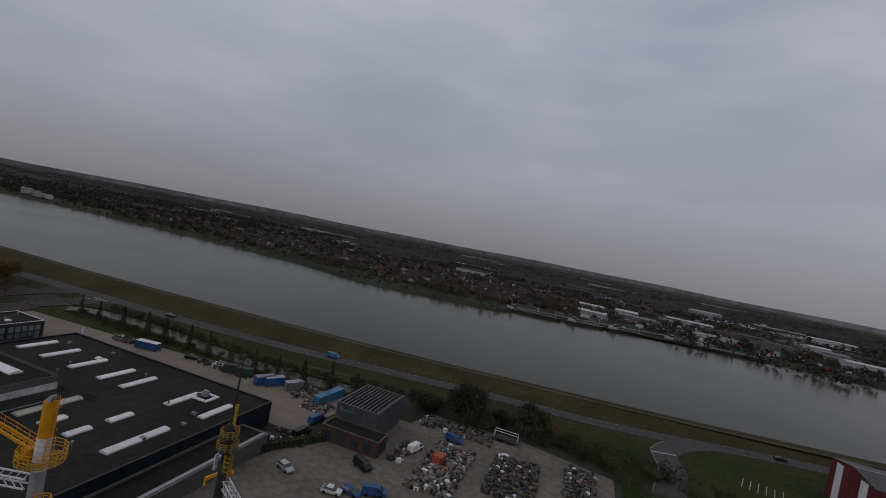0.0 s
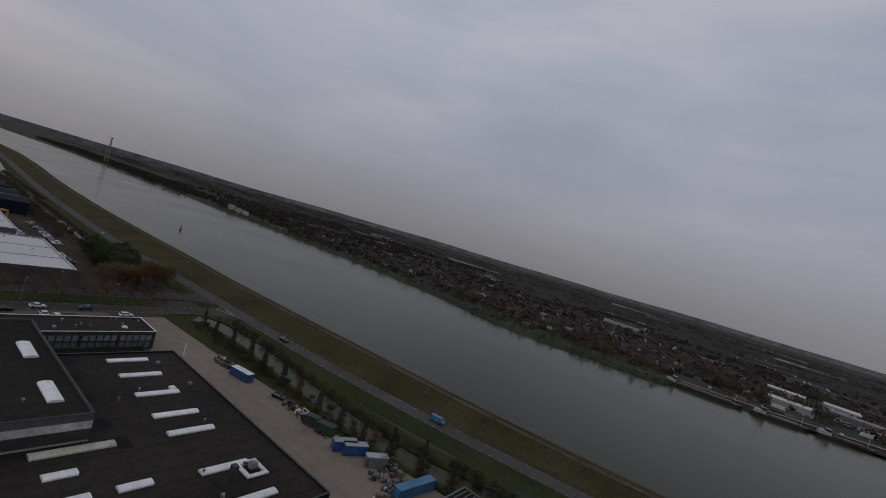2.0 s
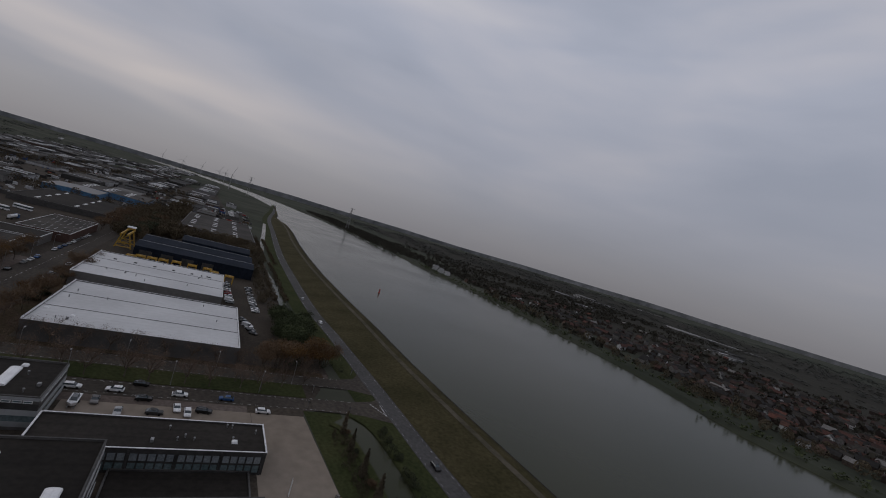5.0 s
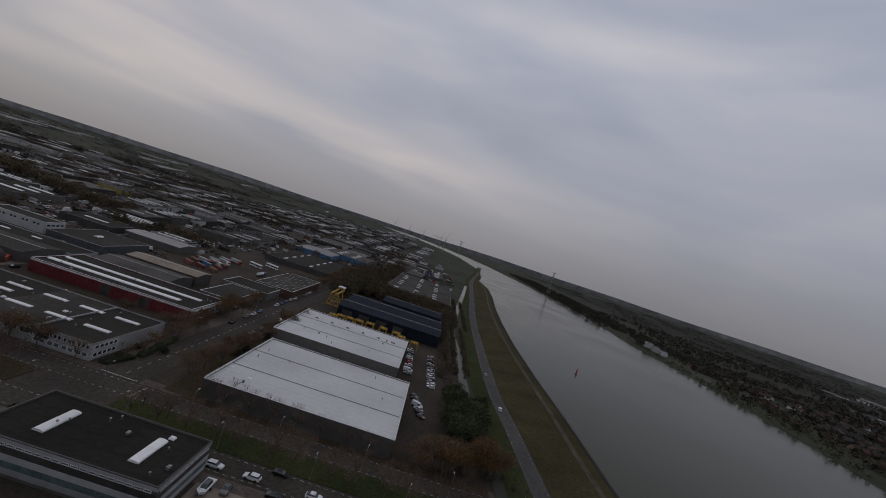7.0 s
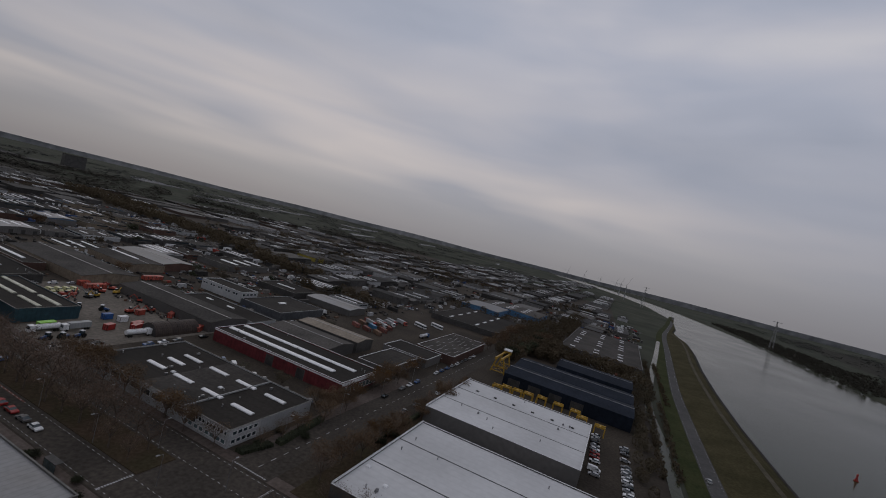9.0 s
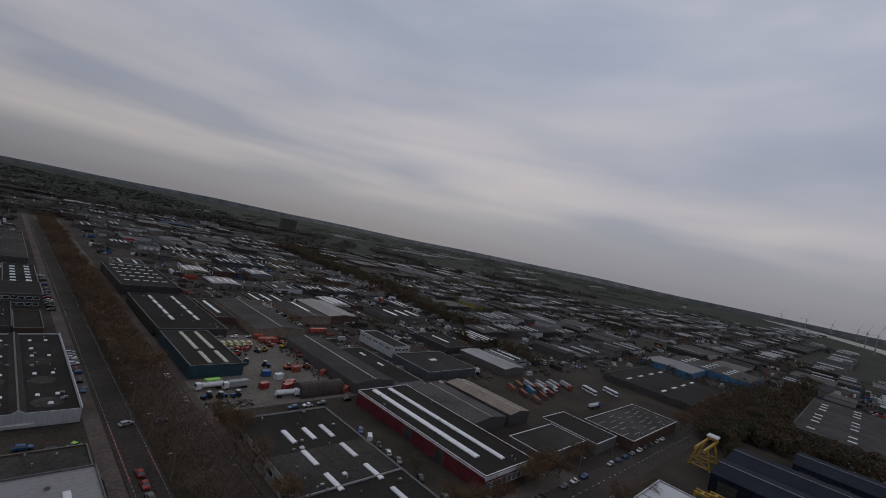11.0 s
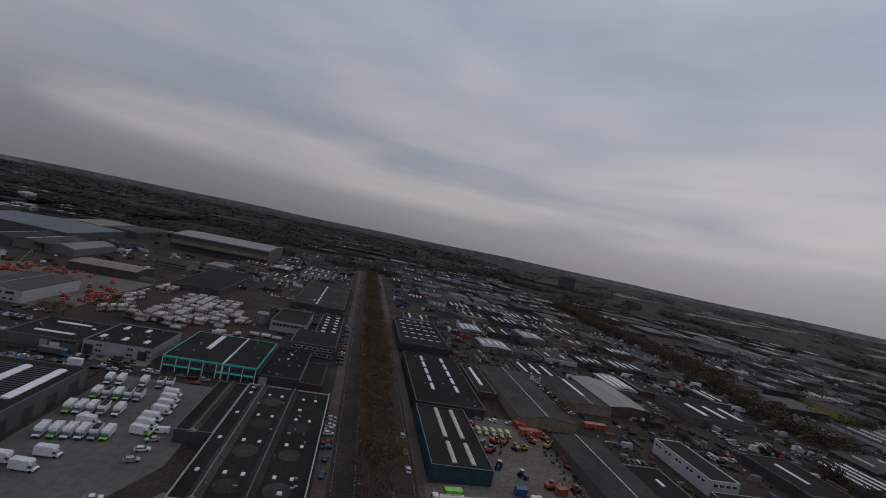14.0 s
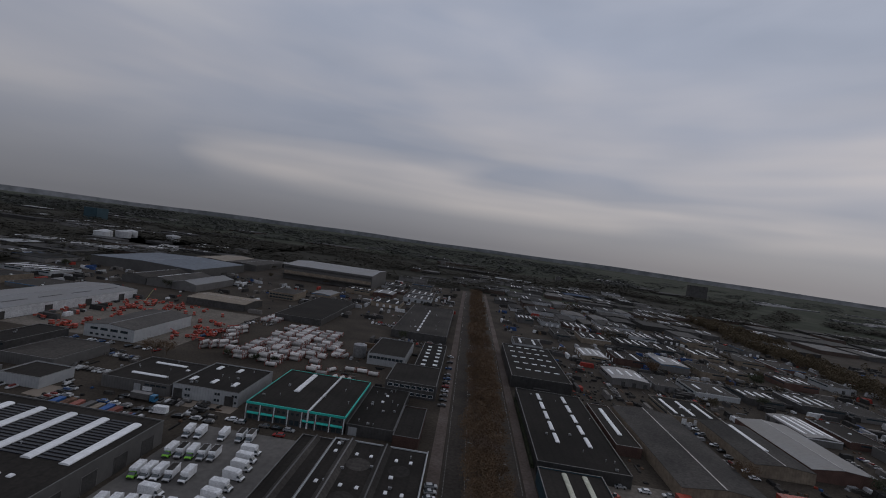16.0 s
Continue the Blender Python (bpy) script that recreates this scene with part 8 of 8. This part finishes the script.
car_row(-75, -184, -40, -184, 8, 0, PK, "in front of the low halls", 22, 0.3)
car_row(-133, -150, -133, -100, 9, 20, PK, "beside the box vans", 23, 0.25)
car_row(-280, -88, -246, -87, 6, 0, PK, "behind the machinery yard", 24, 0.35)
car_row(-28, -250, 20, -250, 10, 70, PK, "in front of the hire firm", 26, 0.3)
car_row(-36, -340, -30, -290, 10, 60, PK, "beside the hire yard", 27, 0.3)
rnd = random.Random(71)
n = 0
while n < 22:
    x, y = rnd.uniform(-700, -230), rnd.uniform(-560, 0)
    if clear_of(x - 2.5, y - 2.5, x + 2.5, y + 2.5, 0.5):
        paint, word = rnd.choices(PAINTS, (6, 3, 4, 4, 2, 2))[0]
        car(x, y, rnd.choice((0, 90, 180, 270)) + rnd.uniform(-4, 4), paint, f"{word} car parked between the halls", rnd.choice(("car", "estate")), PK)
        n += 1

for k in range(13):
    p_, w_ = ((white_paint, "white"), (white_paint, "white"), (silver_paint, "silver"))[k % 3]
    car(-282.5 + rnd.uniform(-0.5, 0.5), 30 + 4.6 * k, 90 + rnd.uniform(-3, 3) + 90 * (k % 2), p_, f"{w_} vehicle parked between the white warehouses", "van" if k % 3 == 0 else "estate", PK)
heap(-146, 114.5, -136, 118, 36, "dark pallets and crates beside the trailer box", 43)
heap(-110, 118, -90, 121.8, 70, "pallets, skips and dark crates along the yard's edge", 41)
heap(-73, 117, -64, 127, 80, "bricks, timber and crates heaped at the yard's end", 42)

# ---- box vans ----
CP = "box vans on the lot"
BOX = ((white_paint, "white box van with a pale roof on the lot"), (lime_paint, "box van with a lime green cab and white body"), (silver_paint, "silver-cabbed box van with a dark roof on the lot"))
for y, xs, kinds in ((-171.5, (-99, -103, -111, -117, -120.3), (0, 0, 0, 2, 2)), (-157.5, (-101.8, -105.2, -108.6, -112, -115.4), (1, 2, 1, 2, 2)), (-144.5, (-100.6, -103.8, -107, -110.4, -115), (1, 0, 0, 2, 0)), (-127.5, (-103, -106.5, -110, -113.4, -116.8, -120), (0, 1, 0, 0, 2, 1))):
    for x, c in zip(xs, kinds):
        car(x, y + 0.15 * (x + 100), 97 + rnd.uniform(-3, 3), BOX[c][0], BOX[c][1], "box_van", CP, 0.09)
for k, (x, y) in enumerate(((-125, -166), (-126, -161), (-127, -156), (-127.5, -150.5), (-127, -144.5), (-127.5, -139.5), (-128, -134.5), (-111, -137), (-111, -109.5), (-112, -117), (-104, -112), (-104, -106))):
    car(x, y, 176 + rnd.uniform(-4, 4), BOX[1 if k == 6 else 0][0], BOX[1 if k == 6 else 0][1], "box_van", CP, 0.09)
for k, (x, m_, w_) in enumerate(((-44, blue_box, "dark blue"), (-48, rust, "brown"), (-52, frame_red, "red"), (-56, grey_clad, "grey"), (-60, beige_clad, "sand-coloured"), (-63.5, blue_box, "dark blue"), (-67, frame_red, "red"))):
    container(x, -175.5 - 0.6 * (k % 2), 90 + 2 * (k % 3), m_, f"{w_} freight container behind the grey hall", 6.0)
car(-67, -191, 178, light_blue, "blue and white lorry by the low hall", "truck", PK)
car(-79, -183, 4, white_paint, "white box van in the lane", "box_van", PK)
for x, y, p_, w_ in ((-65, -182.5, black_paint, "black"), (-71, -182.5, black_paint, "black"), (-87, -182.5, black_paint, "black"), (-94, -183, silver_paint, "silver"), (-58, -191.5, black_paint, "black"), (-99.5, -182.5, grey_paint, "dark grey"), (-106, -187, white_paint, "white"), (-110, -186.5, black_paint, "black"), (-128, -181, red_paint, "dark red"), (-118, -181, black_paint, "black")):
    car(x, y, 3 + rnd.uniform(-4, 4), p_, f"{w_} estate car in the lane between the halls", "estate", PK)
for k, x in enumerate((-74.5, -83, -91.5, -99.5)):
    solid("apron", Mesh().face([(x - 3.2, -198.6, 0.066), (x + 3.2, -198.6, 0.066), (x + 3.2, -192.2, 0.066), (x - 3.2, -192.2, 0.066)]), concrete, "pale concrete apron in front of the hall", "pavement")
solid("slab", Mesh().face([(-36.5, -192, 0.066), (-24, -191, 0.066), (-24.5, -180.5, 0.066), (-36.5, -179.5, 0.066)]), concrete, "pale concrete slab beside the lane", "pavement")
car(-133, -137, 8, white_paint, "white delivery van parked beside the box vans", "van", PK)
car(-147, -95.5, 60, blue_paint, "blue lorry at the corner of the hall", "truck")
car(-171, -84, 178, blue_paint, "dark blue estate car in front of the pale hall", "estate", PK)
car(-176, -80, 4, black_paint, "black estate car beside the low workshop", "estate", PK)
car(-181.5, -81, 40, lime_paint, "lime green car by the green gate", "car", PK)

# ---- machinery yard ----
def digger(x, y, turn, paint, label):
    key = ("digger", paint.name)
    if key in PROTO:
        ob = copy_thing(PROTO[key], pose(x, y, 0.09, 0, 0, turn))
        ob["label"] = label
        return ob
    ob = thing("excavator", x, y, 0.09, label, "excavator", "excavators", turn=turn)
    for s in (-1, 1):
        part("track", Mesh().hexa([(-1.5, s * 1.0 - 0.25, 0.1), (1.5, s * 1.0 - 0.25, 0.1), (1.5, s * 1.0 + 0.25, 0.1), (-1.5, s * 1.0 + 0.25, 0.1)], [(-1.8, s * 1.0 - 0.25, 0.8), (1.8, s * 1.0 - 0.25, 0.8), (1.8, s * 1.0 + 0.25, 0.8), (-1.8, s * 1.0 + 0.25, 0.8)]), rubber, ob)
    part("house", Mesh().box(-1.9, -1.15, 0.95, 1.2, 1.15, 1.9).box(-0.3, 0.1, 0.8, 0.3, 0.4, 0.96), paint, ob)
    part("cab", Mesh().hexa([(-0.1, 0.1, 1.92), (1.3, 0.1, 1.92), (1.3, 1.1, 1.92), (-0.1, 1.1, 1.92)], [(0.0, 0.15, 2.9), (1.0, 0.15, 2.9), (1.0, 1.05, 2.9), (0.0, 1.05, 2.9)]), glass, ob)
    part("boom", Mesh().beam((1.0, -0.4, 1.7), (3.4, -0.4, 3.8), 0.35).beam((3.4, -0.4, 3.8), (5.2, -0.4, 1.9), 0.28), paint, ob)
    part("bucket", Mesh().hexa([(4.7, -0.9, 0.6), (5.3, -0.9, 0.6), (5.3, 0.1, 0.6), (4.7, 0.1, 0.6)], [(4.9, -0.9, 1.9), (5.8, -0.9, 1.6), (5.8, 0.1, 1.6), (4.9, 0.1, 1.9)]), dark_steel, ob)
    PROTO[key] = ob
    return ob


car(-228, -114, 4, white_paint, "white tanker lorry in the machinery yard", "tank_truck")
car(-238.5, -113, 4, white_paint, "white lorry in the machinery yard", "truck")
container(-231, -118.5, 5, lime_paint, "bright green covered skip", 6.0)
def tractor(x, y, turn):
    """A farm tractor: bonnet, glazed cab with a roof, two large and two small wheels."""
    if "tractor" in PROTO:
        return copy_thing(PROTO["tractor"], pose(x, y, 0.09, 0, 0, turn))
    ob = thing("tractor", x, y, 0.09, "dark blue farm tractor in the machinery yard", "tractor", "tractors", turn=turn)
    part("bonnet", Mesh().hexa([(0.3, -0.45, 0.8), (2.4, -0.4, 0.8), (2.4, 0.4, 0.8), (0.3, 0.45, 0.8)], [(0.3, -0.42, 1.75), (2.3, -0.32, 1.55), (2.3, 0.32, 1.55), (0.3, 0.42, 1.75)]), blue_paint, ob)
    part("cab", Mesh().hexa([(-1.2, -0.75, 1.1), (0.28, -0.75, 1.1), (0.28, 0.75, 1.1), (-1.2, 0.75, 1.1)], [(-1.05, -0.65, 2.7), (0.1, -0.65, 2.7), (0.1, 0.65, 2.7), (-1.05, 0.65, 2.7)]), glass, ob)
    part("cab_roof", Mesh().box(-1.2, -0.75, 2.71, 0.2, 0.75, 2.88), white_trim, ob)
    part("chassis", Mesh().box(-1.3, -0.35, 0.55, 2.2, 0.35, 1.0), dark_steel, ob)
    for s_ in (-1, 1):
        part("rear_wheel", Mesh().tube((-0.7, s_ * 0.75, 0.9), (-0.7, s_ * 1.2, 0.9), 0.9, n=14), rubber, ob)
        part("front_wheel", Mesh().tube((1.8, s_ * 0.65, 0.6), (1.8, s_ * 1.0, 0.6), 0.6, n=12), rubber, ob)
    PROTO["tractor"] = ob
    return ob


for x, y, t_ in ((-225, -105, 20), (-230, -104, 200), (-236, -104, 15), (-254, -141, 60), (-262, -136, 130)):
    tractor(x, y, t_)
car(-256, -99, 178, white_paint, "white tank trailer beside the round shed", "tank_truck")
for k, (x, y, m, w) in enumerate(((-257, -124, blue_box, "blue"), (-261, -119, white_trim, "white"), (-274, -127, signal_red, "red"), (-250, -110, red_paint, "red"), (-262, -110, red_paint, "dark red"), (-260, -107, red_paint, "dark red"), (-284, -97, signal_red, "red"), (-286, -120, signal_red, "red"))):
    container(x, y, 5 * k, m, f"{w} tool container in the machinery yard", 4.0 if k < 4 else 5.6)
for k in range(15):
    x, y = rnd.uniform(-288, -250), rnd.uniform(-182, -128)
    p_, w_ = rnd.choice(((signal_red, "red"), (gantry_yellow, "yellow"), (signal_red, "red"), (grey_paint, "dark grey")))
    digger(x, y, rnd.uniform(0, 360), p_, f"{w_} excavator in the machinery yard")
for k in range(6):
    ob = car(-249.5 - 3.6 * k, -171, 95, pale_yellow, "pale yellow van in the row by the halls", "van", "pale yellow vans", 0.09)
for k in range(6):
    container(-276 - 2.6 * (k % 4), -176 - 6.4 * (k // 4), 90, signal_red, "bright red tool container", 3.6)
for k in range(5):
    container(-320 - 2.6 * k, -196, 90, signal_red, "bright red tool container", 3.4)
heap(-240, -100, -222, -94, 90, "dark farm machinery parts along the fence", 11)
heap(-290, -160, -280, -100, 120, "mixed machine parts along the long hall", 12)
for x, y, p_, w_ in ((-407, -72, red_paint, "red"), (-412, -66, white_paint, "white"), (-418, -70, red_paint, "red"), (-424, -66, white_paint, "white"), (-431, -68, red_paint, "red"), (-440, -64, signal_red, "orange")):
    car(x, y, 70, p_, f"{w_} lorry parked in the haulage yard", "truck", "lorries of the haulage yard")
for k in range(3):
    for j in range(3):
        container(-412 + 11 * j + 0.25 * k, -78 + 9 * k + 5 * j * 0.4, 62, (frame_red, rust, frame_red)[(k + j) % 3] if (k, j) != (1, 1) else light_blue, "weathered freight container in the haulage yard" if (k, j) != (1, 1) else "pale blue freight container in the haulage yard", 8.0)
car(-424, -36, 175, blue_paint, "blue and white tanker lorry in the haulage yard", "tank_truck")
car(-452, -53, 70, white_paint, "white coach parked in the haulage yard", "bus")
car(-470, -46, 70, white_paint, "white coach parked by the green belt", "bus")

# ---- tank containers ----
tank_me = {}


def tank(x, y, z, turn):
    if "t" not in tank_me:
        ob = thing("tank_container", x, y, z, "white cylindrical tank container in a steel frame", "tank container", "stacked tank containers")
        t = Mesh()
        prev = None
        t.tube((-2.7, 0, 1.22), (2.7, 0, 1.22), 1.08, n=14).tube((-2.95, 0, 1.22), (-2.7, 0, 1.22), 0.75, 1.08, 14).tube((2.7, 0, 1.22), (2.95, 0, 1.22), 1.08, 0.75, 14)
        part("tank", t, tank_paint, ob)
        for s in (-2.95, 2.95):
            f = Mesh()
            for p, q in (((-1.2, 0.05), (-1.2, 2.4)), ((1.2, 0.05), (1.2, 2.4)), ((-1.2, 0.08), (1.2, 0.08)), ((-1.2, 2.38), (1.2, 2.38)), ((-1.2, 0.1), (-0.5, 0.7)), ((1.2, 0.1), (0.5, 0.7))):
                f.beam((s, p[0], p[1]), (s, q[0], q[1]), 0.20)
            part("end_frame", f, frame_red, ob)
        tank_me["t"] = ob
        ob.matrix_basis = pose(x, y, z, 0, 0, turn)
        return ob
    return copy_thing(tank_me["t"], pose(x, y, z, 0, 0, turn))


for col_x, y0, y1 in ((-62, -272, -262), (-69, -318, -258), (-76, -330, -262), (-83, -330, -256), (-90, -322, -254), (-97, -326, -268), (-104, -322, -276)):
    y = y0
    while y < y1:
        for lv in range(rnd.choice((1, 2, 2, 1, 2))):
            tank(col_x + rnd.uniform(-0.4, 0.4), y, 0.09 + 2.46 * lv, rnd.uniform(-1.5, 1.5))
        y += 2.75 if rnd.random() < 0.6 else 5.6
for col_x, y0, y1 in ((-66, -346, -333), (-73, -350, -336), (-80, -350, -334), (-87, -346, -334), (-94, -345, -330), (-101, -345, -330), (-109, -318, -270), (-116, -312, -286), (-40, -372, -352), (-47, -374, -350)):
    y = y0
    while y < y1:
        if rnd.random() < 0.72:
            tank(col_x + rnd.uniform(-0.6, 0.6), y, 0.09, rnd.uniform(-2, 2))
        y += 2.9 if rnd.random() < 0.6 else 5.4
for k in range(16):
    a = k * 0.2
    for lv in range(rnd.choice((1, 2, 2))):
        tank(-44 - 5 * math.sin(a * 2) - (k % 3) * 2, -268 - 3.1 * k, 0.09 + 2.46 * lv, rnd.choice((55, 65, 75)))
for x, y, tr in ((-112, -258, 0), (-119, -254, 10), (-113, -262, 0), (-122, -262, 60), (-127, -250, 80), (-131, -250, 75), (-135, -249, 85), (-131, -268, 0), (-138, -268, 5), (-145, -266, 0), (-118, -290, 70), (-121, -292, 70)):
    tank(x, y, 0.09, tr)

# ---- red lifts of the hire firm ----
LIFT = {}


def lift(x, y, turn, kind):
    if kind not in LIFT:
        ob = thing("boom_lift" if kind else "scissor_lift", x, y, 0.08, "orange-red boom lift standing in the hire yard" if kind else "orange-red scissor lift in the hire yard", "aerial lift", "lifts for hire", turn=turn)
        part("chassis", Mesh().box(-1.3, -0.8, 0.35, 1.3, 0.8, 0.95), signal_red, ob)
        wheel_set(ob, (-0.9, 0.9), 0.85, 0.4)
        if kind:
            part("turret", Mesh().box(-1.5, -0.6, 0.97, 0.8, 0.6, 1.9), signal_red, ob)
            up = kind == 2
            part("boom", Mesh().beam((-1.0, 0, 1.8), (3.2, 0, 9.0) if up else (3.6, 0, 2.4), 0.35).beam((3.2, 0, 9.0) if up else (3.6, 0, 2.4), (6.0, 0, 12.5) if up else (4.6, 0, 1.4), 0.25), pale_yellow if up else signal_red, ob)
            part("cage", Mesh().box(6.0, -0.6, 12.0, 7.0, 0.6, 13.1) if up else Mesh().box(4.6, -0.7, 0.9, 5.6, 0.7, 2.0), signal_red, ob)
        else:
            part("scissors", Mesh().beam((-1.1, -0.5, 1.0), (1.1, -0.5, 1.6), 0.12).beam((1.1, 0.5, 1.0), (-1.1, 0.5, 1.6), 0.12), dark_steel, ob)
            part("platform", Mesh().box(-1.3, -0.75, 1.62, 1.3, 0.75, 2.6), signal_red, ob)
        LIFT[kind] = ob
        return ob
    return copy_thing(LIFT[kind], pose(x, y, 0.08, 0, 0, turn))


for k in range(96):
    x, y = (rnd.uniform(28, 72), rnd.uniform(-362, -262)) if k % 3 else (rnd.uniform(-36, -12), rnd.uniform(-325, -272))
    if k % 5 == 0:
        x, y = rnd.uniform(-14, 60), rnd.uniform(-362, -312)
    lift(x, y, rnd.uniform(0, 360), rnd.choice((0, 1, 1, 0, 2 if k % 7 == 0 else 1)))
heap(-50, -352, -30, -338, 90, "pallets and crates beside the yard", 21)

# ---- street furniture ----
def street_lamp(x, y, turn, h=8.0):
    if "lamp" in UNIT:
        return copy_thing(UNIT["lamp"], pose(x, y, 0.05, 0, 0, turn))
    ob = thing("street_lamp", x, y, 0.05, "slim grey street lamp beside the carriageway", "street lamp", "street lamps", turn=turn)
    part("pole", Mesh().tube((0, 0, 0), (0, 0, h), 0.09, 0.05, 6), steel, ob)
    part("arm", Mesh().tube((0, 0, h), (1.3, 0, h + 0.25), 0.04, n=5), steel, ob)
    part("lamp_head", Mesh().box(1.1, -0.15, h + 0.18, 1.9, 0.15, h + 0.34), pale_clad, ob)
    UNIT["lamp"] = ob
    return ob


for k in range(18):
    street_lamp(-200.2, -340 + 26 * k, 0)
    street_lamp(-210.0, -328 + 26 * k, 180)
for k in range(9):
    street_lamp(-240 - 30 * k, 1.0 + 0.3 * k, 90)
sh = thing("bus_shelter", -188.5, -22, 0.06, "glass bus shelter with a dark frame", "bus shelter")
part("roof", Mesh().box(-0.9, -2.4, 2.35, 0.9, 2.4, 2.48), dark_trim, sh)
for y in (-2.3, 0, 2.3):
    part("post", Mesh().box(0.7, y - 0.05, 0, 0.8, y + 0.05, 2.35), dark_trim, sh)
part("pane", Mesh().box(0.74, -2.2, 0.3, 0.77, 2.2, 2.2), green_glass, sh)
fl = thing("banner_flag", -145.5, 105, 0.06, "white banner flag on a pole beside the yard", "flag")
part("pole", Mesh().tube((0, 0, 0), (0, 0, 5.5), 0.05, n=6), steel, fl)
part("cloth", Mesh().hexa([(0.06, -0.01, 1.4), (1.0, -0.01, 1.4), (1.0, 0.01, 1.4), (0.06, 0.01, 1.4)], [(0.06, -0.01, 5.4), (0.7, -0.01, 5.3), (0.7, 0.01, 5.3), (0.06, 0.01, 5.4)]), white_trim, fl)
for x, y in ((-192, 117), (-205, 121), (-190, 131), (-226, 141)):
    s = thing("road_sign", x, y, 0.1, "small road sign on a steel post", "road sign", "road signs")
    part("post", Mesh().tube((0, 0, 0), (0, 0, 2.6), 0.05, n=6), steel, s)
    part("plate", Mesh().box(-0.03, -0.3, 2.0, -0.01, 0.3, 2.6), grey_clad, s)
